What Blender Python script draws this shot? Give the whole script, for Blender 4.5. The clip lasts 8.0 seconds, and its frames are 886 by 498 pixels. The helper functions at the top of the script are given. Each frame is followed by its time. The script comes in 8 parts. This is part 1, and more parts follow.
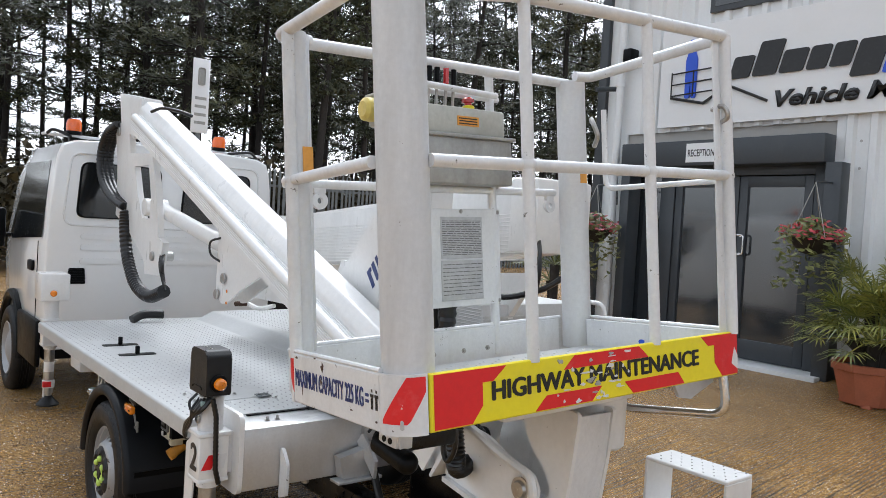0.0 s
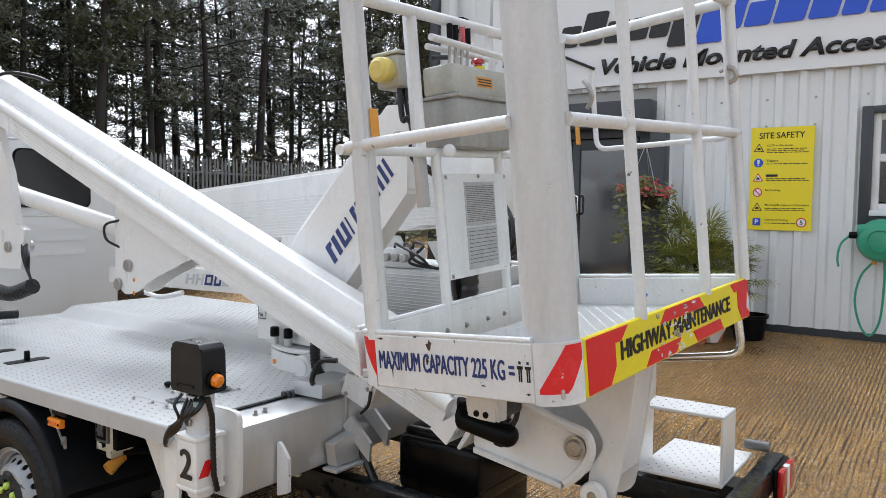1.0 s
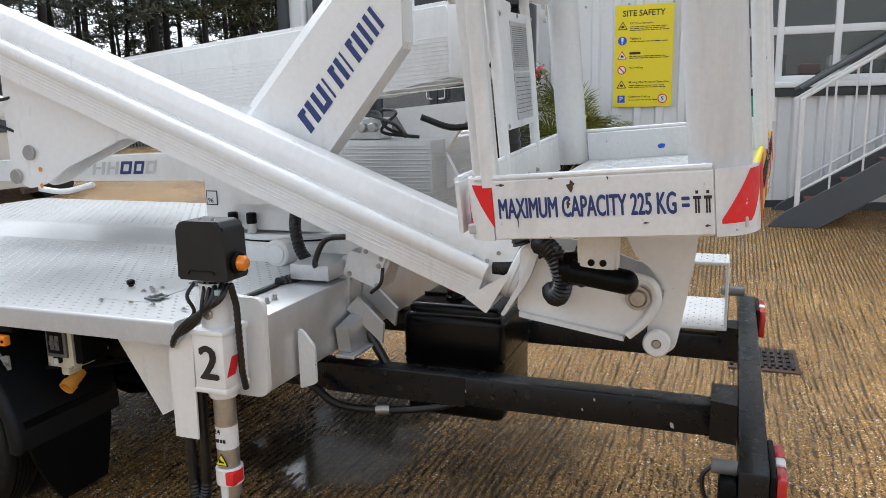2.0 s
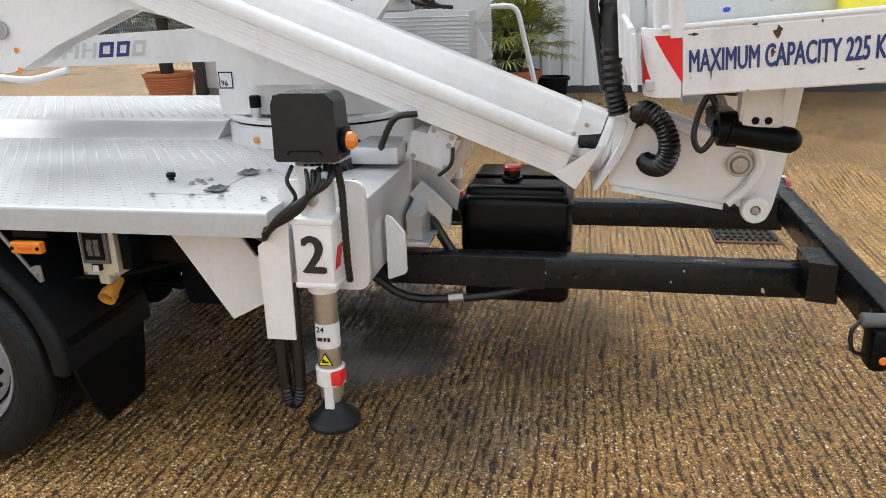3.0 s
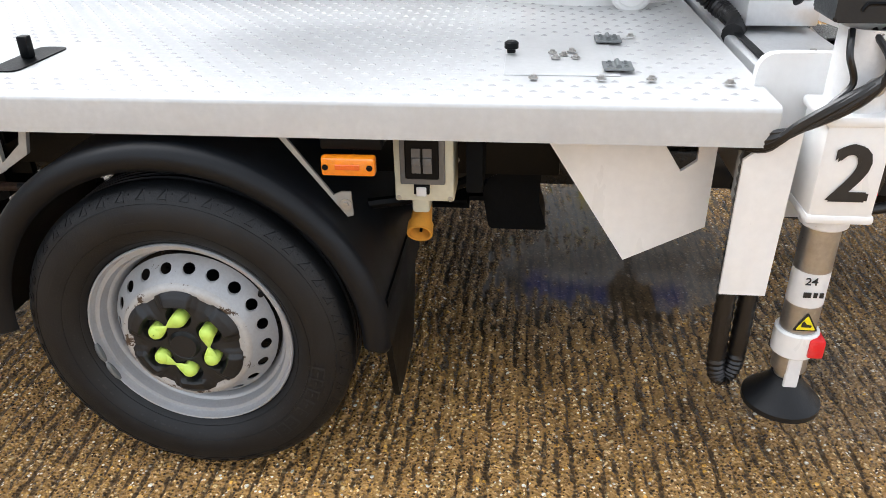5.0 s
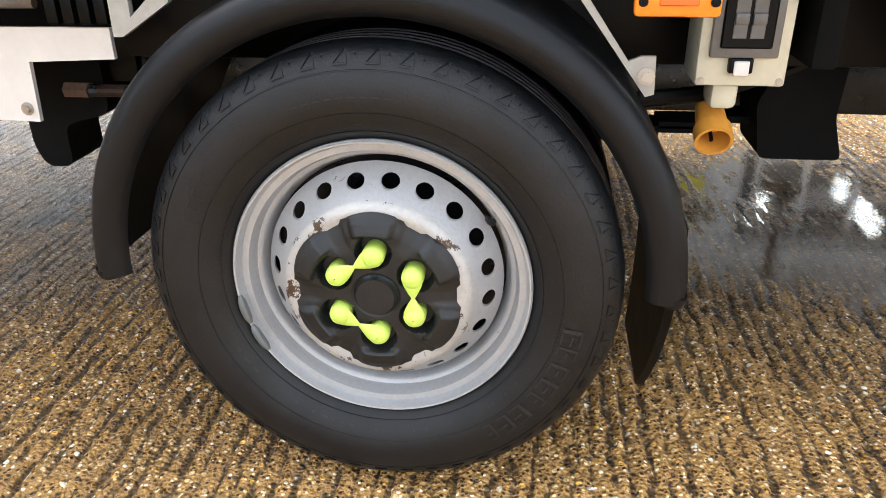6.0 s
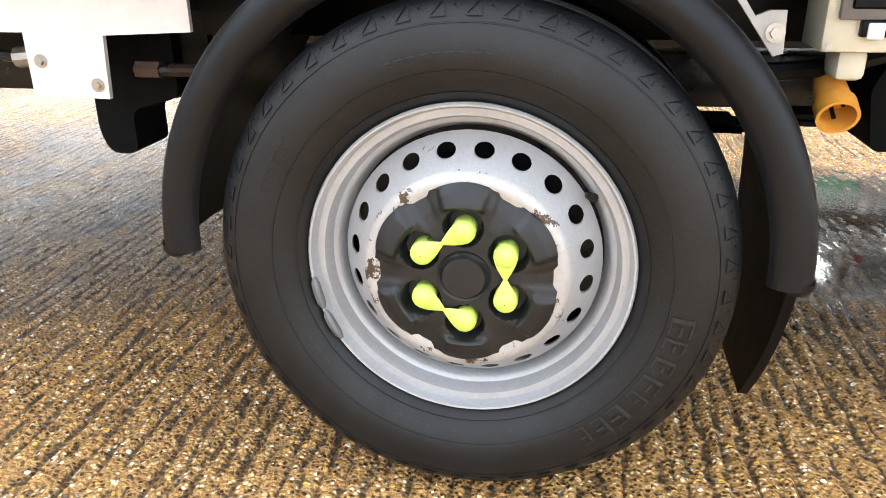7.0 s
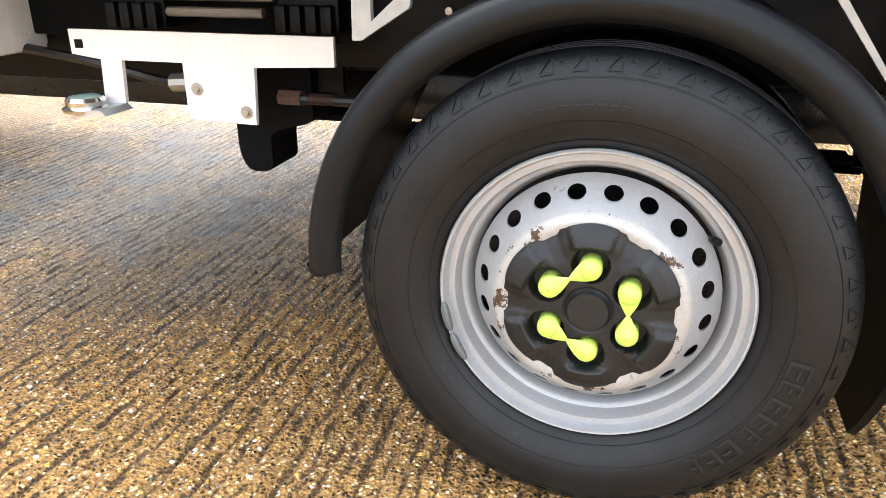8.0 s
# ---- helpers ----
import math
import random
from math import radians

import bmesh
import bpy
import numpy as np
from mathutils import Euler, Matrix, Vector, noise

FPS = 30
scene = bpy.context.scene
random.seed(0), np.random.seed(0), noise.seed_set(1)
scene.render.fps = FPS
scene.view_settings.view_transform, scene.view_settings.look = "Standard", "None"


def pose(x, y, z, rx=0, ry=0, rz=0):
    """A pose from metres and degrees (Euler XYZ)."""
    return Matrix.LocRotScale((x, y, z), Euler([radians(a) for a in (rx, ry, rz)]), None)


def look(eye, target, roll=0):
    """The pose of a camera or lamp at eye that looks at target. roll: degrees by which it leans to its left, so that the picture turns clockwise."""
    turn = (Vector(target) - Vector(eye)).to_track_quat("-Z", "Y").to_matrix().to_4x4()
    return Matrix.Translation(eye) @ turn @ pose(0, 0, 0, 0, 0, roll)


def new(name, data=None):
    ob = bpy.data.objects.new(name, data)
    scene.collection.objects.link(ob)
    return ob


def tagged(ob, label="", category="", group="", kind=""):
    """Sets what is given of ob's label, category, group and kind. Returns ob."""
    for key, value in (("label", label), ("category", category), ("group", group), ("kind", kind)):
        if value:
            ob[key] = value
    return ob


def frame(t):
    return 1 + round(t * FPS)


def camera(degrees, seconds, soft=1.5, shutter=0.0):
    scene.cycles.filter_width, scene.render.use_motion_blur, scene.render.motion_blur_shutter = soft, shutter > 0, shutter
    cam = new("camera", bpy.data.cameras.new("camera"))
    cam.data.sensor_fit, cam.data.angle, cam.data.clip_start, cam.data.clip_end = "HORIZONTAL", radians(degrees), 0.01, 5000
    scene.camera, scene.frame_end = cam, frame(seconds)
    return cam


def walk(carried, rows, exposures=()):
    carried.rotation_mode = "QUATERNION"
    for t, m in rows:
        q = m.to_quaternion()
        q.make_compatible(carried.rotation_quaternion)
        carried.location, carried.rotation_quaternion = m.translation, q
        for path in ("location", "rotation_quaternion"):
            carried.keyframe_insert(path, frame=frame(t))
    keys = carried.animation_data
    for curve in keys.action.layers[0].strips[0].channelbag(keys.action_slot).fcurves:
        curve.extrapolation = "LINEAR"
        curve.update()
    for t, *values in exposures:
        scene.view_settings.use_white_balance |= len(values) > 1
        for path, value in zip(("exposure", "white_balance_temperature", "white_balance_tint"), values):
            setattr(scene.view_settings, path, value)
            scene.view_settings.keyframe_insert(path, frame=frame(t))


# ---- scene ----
cam = camera(60.7, 8.0, 0.6)
PATH = [
    (0, (-2.229, -2.943, 1.716), (-0.982, -1.38, 1.657), 3.4),
    (0.5, (-2.561, -2.652, 1.703), (-1.098, -1.289, 1.65), 2.2),
    (1, (-2.72, -2.288, 1.669), (-1.084, -1.142, 1.556), 0.8),
    (1.5, (-2.848, -1.891, 1.618), (-1.087, -0.97, 1.392), -0.3),
    (2, (-2.877, -1.523, 1.502), (-1.039, -0.828, 1.133), -1.1),
    (2.2, (-2.864, -1.387, 1.474), (-1.011, -0.768, 1.043), -1.3),
    (3.3, (-2.938, -0.653, 1.396), (-1.08, -0.335, 0.728), -1.6),
    (3.5, (-2.923, -0.546, 1.4), (-1.079, -0.232, 0.692), -2.0),
    (4, (-2.842, -0.227, 1.393), (-1.025, 0.046, 0.604), -2.1),
    (4.2, (-2.795, -0.121, 1.39), (-0.997, 0.161, 0.56), -2.4),
    (5.3, (-2.231, 0.615, 1.163), (-0.49, 0.797, 0.195), -0.7),
    (5.5, (-2.159, 0.719, 1.058), (-0.411, 0.917, 0.107), -0.7),
    (6, (-2.081, 0.885, 0.893), (-0.295, 1.122, 0.025), -0.7),
    (6.5, (-2.056, 0.957, 0.841), (-0.242, 1.236, 0.046), -0.7),
    (7, (-2.049, 0.97, 0.77), (-0.226, 1.302, 0.019), -0.5),
    (7.5, (-2.055, 0.988, 0.768), (-0.243, 1.399, 0.028), -0.2),
    (8, (-2.115, 1.037, 0.842), (-0.337, 1.551, 0.086), -0.2),
]
U = 1.125  # metres to one unit of the plan below
EXPOSURE = [(t, stops, 5950 if t < 3 else 6150, 9 if t < 3 else 10) for t, stops in ((0, 1.05), (2.0, 1.08), (3.3, 1.42), (4.2, 1.55), (5.3, 1.95), (6.0, 2.5), (7.0, 2.84), (8.0, 2.80))]
walk(cam, [(t, look(eye, target, roll)) for t, eye, target, roll in PATH], EXPOSURE)

# ---- light: a bright overcast sky ----
world = bpy.data.worlds.new("world")
scene.world = world
world.use_nodes = True
wt = world.node_tree
sky = wt.nodes.new("ShaderNodeTexSky")
sky.sky_type, sky.sun_disc = "NISHITA", False
sky.sun_elevation, sky.sun_rotation = radians(54), radians(36)
sky.air_density, sky.dust_density = 1.0, 3.0
grey = wt.nodes.new("ShaderNodeHueSaturation")
grey.inputs["Saturation"].default_value = 0.12
wt.links.new(sky.outputs[0], grey.inputs["Color"])
wt.links.new(grey.outputs[0], wt.nodes["Background"].inputs["Color"])
wt.nodes["Background"].inputs["Strength"].default_value = 0.15
sun_data = bpy.data.lights.new("sun", "SUN")
sun_data.energy, sun_data.angle, sun_data.color = 0.5, radians(60), (1.0, 0.97, 0.93)
sun = new("sun", sun_data)
sun.matrix_world = look((5.5, 7.6, 13), (0, 0, 0))


# ---- materials ----
def nodes_of(name):
    m = bpy.data.materials.new(name)
    m.use_nodes = True
    t = m.node_tree
    return m, t, t.nodes["Principled BSDF"]


def node(t, kind, **inputs):
    n = t.nodes.new(kind)
    for k, v in inputs.items():
        n.inputs[k.replace("_", " ")].default_value = v
    return n


def position(t, scale=(1, 1, 1)):
    g = t.nodes.new("ShaderNodeNewGeometry")
    m = node(t, "ShaderNodeVectorMath")
    m.operation = "MULTIPLY"
    m.inputs[1].default_value = scale
    t.links.new(g.outputs["Position"], m.inputs[0])
    return m.outputs[0]


def noise_of(t, vec, scale, detail=4.0, rough=0.6):
    n = node(t, "ShaderNodeTexNoise", Scale=scale, Detail=detail, Roughness=rough)
    t.links.new(vec, n.inputs["Vector"])
    return n.outputs["Fac"]


def ramp(t, fac, a, b, lo=(0, 0, 0, 1), hi=(1, 1, 1, 1)):
    r = t.nodes.new("ShaderNodeValToRGB")
    r.color_ramp.elements[0].position, r.color_ramp.elements[1].position = a, b
    r.color_ramp.elements[0].color, r.color_ramp.elements[1].color = lo, hi
    t.links.new(fac, r.inputs["Fac"])
    return r.outputs["Color"]


def mix(t, fac, a, b, kind="MIX"):
    n = t.nodes.new("ShaderNodeMix")
    n.data_type, n.blend_type = "RGBA", kind
    for sock, v in ((n.inputs["Factor"], fac), (n.inputs["A"], a), (n.inputs["B"], b)):
        if hasattr(v, "node"):
            t.links.new(v, sock)
        else:
            sock.default_value = v
    return n.outputs["Result"]


def c4(c):
    return (c[0], c[1], c[2], 1.0)


def surface(name, color, rough=0.5, metal=0.0, dirt=(0.3, 0.27, 0.22), dirt_amount=0.35, dirt_scale=3.0, dirt_from=0.55,
            grain=0.06, grain_scale=60.0, bump=0.15, stretch=(1, 1, 1), chips=None, chip_from=0.7, coat=0.0, random=0.0, spec=0.5):
    """Paint, plastic or metal with stains at a large scale, grain at a small one, and worn chips."""
    m, t, b = nodes_of(name)
    vec = position(t, stretch)
    big = ramp(t, noise_of(t, vec, dirt_scale, 5.0, 0.65), dirt_from, min(dirt_from + 0.3, 1.0))
    fine = noise_of(t, position(t), grain_scale, 3.0)
    dark = tuple(max(v * (1 - 2.2 * grain), 0.0) for v in color)
    light = tuple(min(v * (1 + grain), 1.0) for v in color)
    col = mix(t, fine, c4(dark), c4(light))
    amount = node(t, "ShaderNodeMath")
    amount.operation = "MULTIPLY"
    amount.inputs[1].default_value = dirt_amount
    t.links.new(big, amount.inputs[0])
    col = mix(t, amount.outputs[0], col, c4(dirt))
    if chips:
        spots = ramp(t, noise_of(t, position(t), 28.0, 6.0, 0.75), chip_from, chip_from + 0.015)
        col = mix(t, spots, col, c4(chips))
    if random:
        info = t.nodes.new("ShaderNodeObjectInfo")
        r = ramp(t, info.outputs["Random"], 0.0, 1.0, c4([1 - random] * 3), c4([1 + random] * 3))
        col = mix(t, 1.0, col, r, "MULTIPLY")
    t.links.new(col, b.inputs["Base Color"])
    rr = node(t, "ShaderNodeMapRange", To_Min=max(rough - 0.08, 0.02), To_Max=min(rough + 0.14, 1.0))
    t.links.new(noise_of(t, vec, dirt_scale * 3.1, 4.0), rr.inputs["Value"])
    t.links.new(rr.outputs[0], b.inputs["Roughness"])
    b.inputs["Metallic"].default_value = metal
    b.inputs["Coat Weight"].default_value = coat
    b.inputs["Specular IOR Level"].default_value = spec
    b.inputs["Coat Roughness"].default_value = 0.12
    if bump:
        bp = node(t, "ShaderNodeBump", Strength=bump, Distance=0.002)
        t.links.new(fine, bp.inputs["Height"])
        t.links.new(bp.outputs[0], b.inputs["Normal"])
    return m


def clear_glass(name, tint=(0.75, 0.8, 0.8), alpha=0.25, rough=0.02):
    m, t, b = nodes_of(name)
    b.inputs["Base Color"].default_value = c4(tint)
    b.inputs["Roughness"].default_value = rough
    b.inputs["Transmission Weight"].default_value = 1.0
    b.inputs["IOR"].default_value = 1.45
    return m


white_paint = surface("white_paint", (0.80, 0.80, 0.79), 0.28, 0, (0.36, 0.355, 0.345), 0.30, 3.5, 0.50, 0.04, 45, 0.12, (1, 1, 0.35), (0.20, 0.18, 0.16), 0.700, 0.4)
rail_paint = surface("rail_paint", (0.74, 0.75, 0.76), 0.36, 0, (0.34, 0.335, 0.325), 0.45, 7.0, 0.48, 0.06, 80, 0.35, (1, 1, 0.3), (0.14, 0.13, 0.12), 0.660, 0.2)
cab_paint = surface("cab_paint", (0.80, 0.81, 0.81), 0.18, 0, (0.5, 0.49, 0.46), 0.18, 1.4, 0.5, 0.01, 30, 0.02, (1, 1, 0.5), None, 0.7, 0.8)
deck_alu = surface("deck_aluminium", (0.53, 0.54, 0.54), 0.32, 0.1, (0.42, 0.42, 0.415), 0.6, 4.0, 0.43, 0.07, 70, 0.12, (1, 1, 1), (0.10, 0.09, 0.08), 0.75, spec=0.35)
# drops toned darker than the deck, in place of their small shadows
tread_alu = surface("shadow_toned_drops", (0.36, 0.365, 0.37), 0.45, 0.2, (0.20, 0.20, 0.195), 0.5, 9.0, 0.45, 0.1, 90, 0.0)
bare_alu = surface("bare_aluminium", (0.62, 0.63, 0.64), 0.34, 0.6, (0.35, 0.34, 0.33), 0.4, 4.0, 0.45, 0.06, 90, 0.2, (1, 1, 0.3))
ribbed_alu = surface("grey_aluminium", (0.60, 0.61, 0.61), 0.4, 0.3, (0.4, 0.4, 0.38), 0.3, 5.0, 0.45, 0.06, 90, 0.2)
silver_box = surface("weathered_metal_box", (0.40, 0.40, 0.38), 0.45, 0.35, (0.22, 0.21, 0.19), 0.6, 9.0, 0.42, 0.12, 60, 0.3, (1, 1, 0.25))
chassis_paint = surface("dark_chassis_paint", (0.0045, 0.0065, 0.009), 0.26, 0, (0.012, 0.013, 0.014), 0.4, 6.0, 0.5, 0.2, 60, 0.4, (1, 1, 1), (0.16, 0.14, 0.12), 0.735, spec=0.35)
underbody = surface("grimy_underbody", (0.0030, 0.0036, 0.0044), 0.7, 0, (0.008, 0.0085, 0.009), 0.5, 9.0, 0.5, 0.1, 90, 0.4, spec=0.10)
black_plastic = surface("black_plastic", (0.0022, 0.0028, 0.0036), 0.36, 0, (0.0055, 0.0065, 0.0078), 0.4, 5.0, 0.5, 0.2, 150, 0.2, spec=0.13)
hub_plastic = surface("scuffed_hub_plastic", (0.0085, 0.0100, 0.0120), 0.42, 0, (0.019, 0.021, 0.024), 0.5, 12.0, 0.45, 0.2, 200, 0.25, spec=0.42)
fender_plastic = surface("fender_plastic", (0.0040, 0.0052, 0.0072), 0.40, 0, (0.008, 0.010, 0.012), 0.5, 4.0, 0.45, 0.15, 260, 0.16, spec=0.24)
tank_plastic = surface("glossy_black_tank", (0.0028, 0.0028, 0.0032), 0.20, 0, (0.006, 0.006, 0.006), 0.5, 5.0, 0.5, 0.1, 60, 0.1, (1, 1, 1), None, 0.7, 0.0, 0.0, 0.20)
rubber = surface("tyre_rubber", (0.0050, 0.0060, 0.0076), 0.44, 0, (0.013, 0.015, 0.0175), 0.55, 7.0, 0.42, 0.2, 240, 0.3, spec=0.34)
# paler than the tyre: scuffs, and the sheen of raised marks put into the colour
worn_sheen_rubber = surface("scuffed_sheen_lettering", (0.020, 0.021, 0.022), 0.46, 0, (0.020, 0.020, 0.020), 0.5, 30.0, 0.45, 0.2, 240, 0.3, spec=0.3)
hose_rubber = surface("black_hose", (0.006, 0.006, 0.007), 0.30, 0, (0.018, 0.017, 0.016), 0.35, 14.0, 0.5, 0.2, 120, 0.3)
rim_paint = surface("silver_rim_paint", (0.41, 0.425, 0.445), 0.40, 0.30, (0.30, 0.29, 0.27), 0.45, 9.0, 0.48, 0.08, 160, 0.35, (1, 1, 1), (0.055, 0.035, 0.022), 0.682)
column_paint = surface("dull_silver_paint", (0.66, 0.67, 0.68), 0.45, 0.12, (0.40, 0.40, 0.395), 0.5, 9.0, 0.45, 0.06, 70, 0.25, (1, 1, 0.12), (0.24, 0.22, 0.20), 0.695)
flaked_paint = surface("flaking_silver_paint", (0.44, 0.44, 0.435), 0.42, 0.2, (0.25, 0.22, 0.19), 0.4, 9.0, 0.45, 0.10, 120, 0.5, (1, 1, 1), (0.06, 0.036, 0.02), 0.575)
steel = surface("worn_steel", (0.45, 0.44, 0.42), 0.3, 0.85, (0.16, 0.10, 0.06), 0.5, 14.0, 0.5, 0.1, 110, 0.3)
rust = surface("rusty_iron", (0.10, 0.055, 0.035), 0.75, 0.1, (0.05, 0.03, 0.02), 0.5, 20.0, 0.45, 0.3, 200, 0.6)
chrome = surface("chrome_tube", (0.72, 0.72, 0.72), 0.14, 1.0, (0.4, 0.38, 0.35), 0.25, 12.0, 0.5, 0.04, 90, 0.05)
red_film = surface("red_reflective_film", (0.72, 0.014, 0.018), 0.34, 0, (0.75, 0.50, 0.48), 0.22, 13.0, 0.58, 0.06, 60, 0.1, (1, 1, 1), (0.72, 0.70, 0.68), 0.70)
yellow_film = surface("yellow_reflective_film", (0.86, 0.74, 0.012), 0.34, 0, (0.62, 0.50, 0.12), 0.3, 10.0, 0.55, 0.04, 60, 0.1, (1, 1, 1), (0.65, 0.62, 0.58), 0.735)
white_film = surface("white_reflective_film", (0.74, 0.74, 0.74), 0.34, 0, (0.5, 0.48, 0.46), 0.3, 10.0, 0.5, 0.05, 60, 0.1)
blue_film = surface("navy_lettering", (0.020, 0.040, 0.17), 0.4, 0, (0.05, 0.06, 0.12), 0.3, 20.0, 0.5, 0.1, 60, 0.0, (1, 1, 1), (0.60, 0.60, 0.60), 0.70)
black_film = surface("black_lettering", (0.012, 0.012, 0.013), 0.4, 0, (0.05, 0.05, 0.05), 0.3, 20.0, 0.5, 0.1, 60, 0.0)
amber = surface("amber_lens", (0.86, 0.25, 0.008), 0.15, 0, (0.5, 0.16, 0.02), 0.3, 20.0, 0.5, 0.1, 90, 0.1, (1, 1, 1), None, 0.7, 0.6)
orange_beacon = surface("orange_beacon_lens", (0.80, 0.13, 0.008), 0.14, 0, (0.4, 0.08, 0.02), 0.2, 20.0, 0.5, 0.1, 90, 0.0, (1, 1, 1), None, 0.7, 0.6)
red_lens = surface("red_lens", (0.50, 0.010, 0.012), 0.12, 0, (0.25, 0.01, 0.01), 0.3, 20.0, 0.5, 0.1, 90, 0.0, (1, 1, 1), None, 0.7, 0.7)
teal_lens = surface("pale_teal_lens", (0.30, 0.42, 0.40), 0.1, 0, (0.2, 0.25, 0.25), 0.3, 20.0, 0.5, 0.05, 90, 0.0, (1, 1, 1), None, 0.7, 0.6)
cap_yellow = surface("faded_yellow_plastic", (0.72, 0.58, 0.14), 0.42, 0, (0.5, 0.42, 0.2), 0.4, 18.0, 0.45, 0.08, 90, 0.1)
plug_orange = surface("orange_plug_plastic", (0.72, 0.33, 0.045), 0.42, 0, (0.4, 0.2, 0.05), 0.4, 18.0, 0.45, 0.08, 90, 0.1)
beige_plastic = surface("beige_plastic", (0.62, 0.60, 0.47), 0.42, 0, (0.3, 0.27, 0.2), 0.4, 9.0, 0.45, 0.05, 90, 0.1)
grey_plastic = surface("grey_plastic", (0.13, 0.13, 0.13), 0.3, 0, (0.2, 0.19, 0.17), 0.3, 9.0, 0.45, 0.1, 90, 0.1)
lime_plastic = surface("lime_plastic", (0.56, 0.76, 0.13), 0.42, 0, (0.40, 0.55, 0.10), 0.3, 30.0, 0.5, 0.05, 90, 0.05)
head_grey = surface("weathered_grey_head", (0.50, 0.50, 0.45), 0.42, 0.2, (0.28, 0.27, 0.23), 0.5, 9.0, 0.42, 0.1, 60, 0.2)
solar_glass = surface("solar_control_glass", (0.030, 0.036, 0.042), 0.03, 0, (0.05, 0.05, 0.05), 0.2, 2.0, 0.5, 0.02, 20, 0.0, (1, 1, 1), None, 0.7, 0.0)
solar_glass.node_tree.nodes["Principled BSDF"].inputs["IOR"].default_value = 2.2
dark_glass = surface("dark_window_glass", (0.012, 0.014, 0.016), 0.04, 0, (0.03, 0.03, 0.03), 0.2, 2.0, 0.5, 0.02, 20, 0.0, (1, 1, 1), None, 0.7, 1.0)
tag_metal = surface("engraved_metal_plate", (0.58, 0.59, 0.60), 0.35, 0.5, (0.25, 0.25, 0.25), 0.4, 20.0, 0.45, 0.12, 120, 0.2)
cladding_paint = surface("pale_grey_cladding", (0.79, 0.81, 0.82), 0.42, 0, (0.56, 0.56, 0.53), 0.35, 0.8, 0.45, 0.03, 30, 0.05, (1, 1, 0.3), None, 0.7, 0.15)
anthracite = surface("anthracite_paint", (0.045, 0.052, 0.060), 0.38, 0, (0.10, 0.10, 0.10), 0.25, 2.0, 0.5, 0.08, 40, 0.05)
sign_white = surface("white_sign_board", (0.80, 0.81, 0.82), 0.35, 0, (0.6, 0.6, 0.58), 0.15, 1.2, 0.5, 0.01, 30, 0.0)
sign_blue = surface("blue_sign_letters", (0.018, 0.085, 0.62), 0.35, 0, (0.03, 0.1, 0.5), 0.1, 3.0, 0.5, 0.03, 30, 0.0)
upvc = surface("white_window_frame", (0.80, 0.80, 0.80), 0.3, 0, (0.6, 0.58, 0.55), 0.2, 3.0, 0.5, 0.02, 40, 0.02)
sign_yellow = surface("yellow_safety_board", (0.88, 0.72, 0.006), 0.35, 0, (0.7, 0.58, 0.05), 0.15, 3.0, 0.5, 0.02, 40, 0.0)
terracotta = surface("terracotta", (0.42, 0.13, 0.065), 0.6, 0, (0.24, 0.09, 0.05), 0.5, 6.0, 0.42, 0.1, 60, 0.3)
orange_clay = surface("orange_clay", (0.55, 0.19, 0.07), 0.55, 0, (0.33, 0.12, 0.06), 0.4, 6.0, 0.42, 0.1, 60, 0.3)
green_plastic = surface("green_plastic", (0.045, 0.34, 0.20), 0.35, 0, (0.06, 0.24, 0.16), 0.3, 6.0, 0.5, 0.05, 60, 0.05)
galv = surface("galvanised_steel", (0.17, 0.185, 0.19), 0.5, 0.4, (0.12, 0.125, 0.12), 0.5, 2.0, 0.45, 0.1, 50, 0.1, (1, 1, 0.3), None, 0.7, 0.0, 0.12)
stair_paint = surface("dark_stair_paint", (0.075, 0.085, 0.095), 0.4, 0, (0.05, 0.05, 0.05), 0.4, 4.0, 0.5, 0.1, 60, 0.1)
brick_red = surface("red_brick_tread", (0.22, 0.085, 0.06), 0.6, 0, (0.12, 0.06, 0.05), 0.5, 8.0, 0.45, 0.12, 60, 0.3)
bark = surface("pine_bark", (0.034, 0.029, 0.025), 0.9, 0, (0.03, 0.026, 0.022), 0.6, 5.0, 0.4, 0.35, 18, 0.8, (1, 1, 0.25), None, 0.7, 0.0, 0.25)
soil = surface("potting_soil", (0.035, 0.024, 0.016), 0.9, 0, (0.02, 0.015, 0.01), 0.5, 12.0, 0.4, 0.3, 80, 0.8)
interior_wall = surface("interior_plaster", (0.45, 0.44, 0.42), 0.8, 0, (0.35, 0.34, 0.32), 0.3, 1.0, 0.5, 0.02, 20, 0.0)
cream_paint = surface("cream_vehicle_paint", (0.66, 0.65, 0.60), 0.2, 0, (0.5, 0.48, 0.44), 0.2, 1.2, 0.5, 0.02, 30, 0.0, (1, 1, 1), None, 0.7, 0.6)
window_glass = clear_glass("window_glass")


def foliage(name, dark, light, rough=0.55):
    m, t, b = nodes_of(name)
    g = t.nodes.new("ShaderNodeNewGeometry")
    info = t.nodes.new("ShaderNodeObjectInfo")
    tint = mix(t, g.outputs["Random Per Island"], c4(dark), c4(light))
    wide = ramp(t, noise_of(t, position(t), 0.35, 2.0), 0.35, 0.7, (0.6, 0.6, 0.6, 1), (1.25, 1.2, 1.05, 1))
    col = mix(t, 1.0, tint, wide, "MULTIPLY")
    col = mix(t, 1.0, col, ramp(t, info.outputs["Random"], 0, 1, (0.75, 0.8, 0.75, 1), (1.2, 1.15, 1.1, 1)), "MULTIPLY")
    t.links.new(col, b.inputs["Base Color"])
    b.inputs["Roughness"].default_value = rough
    return m


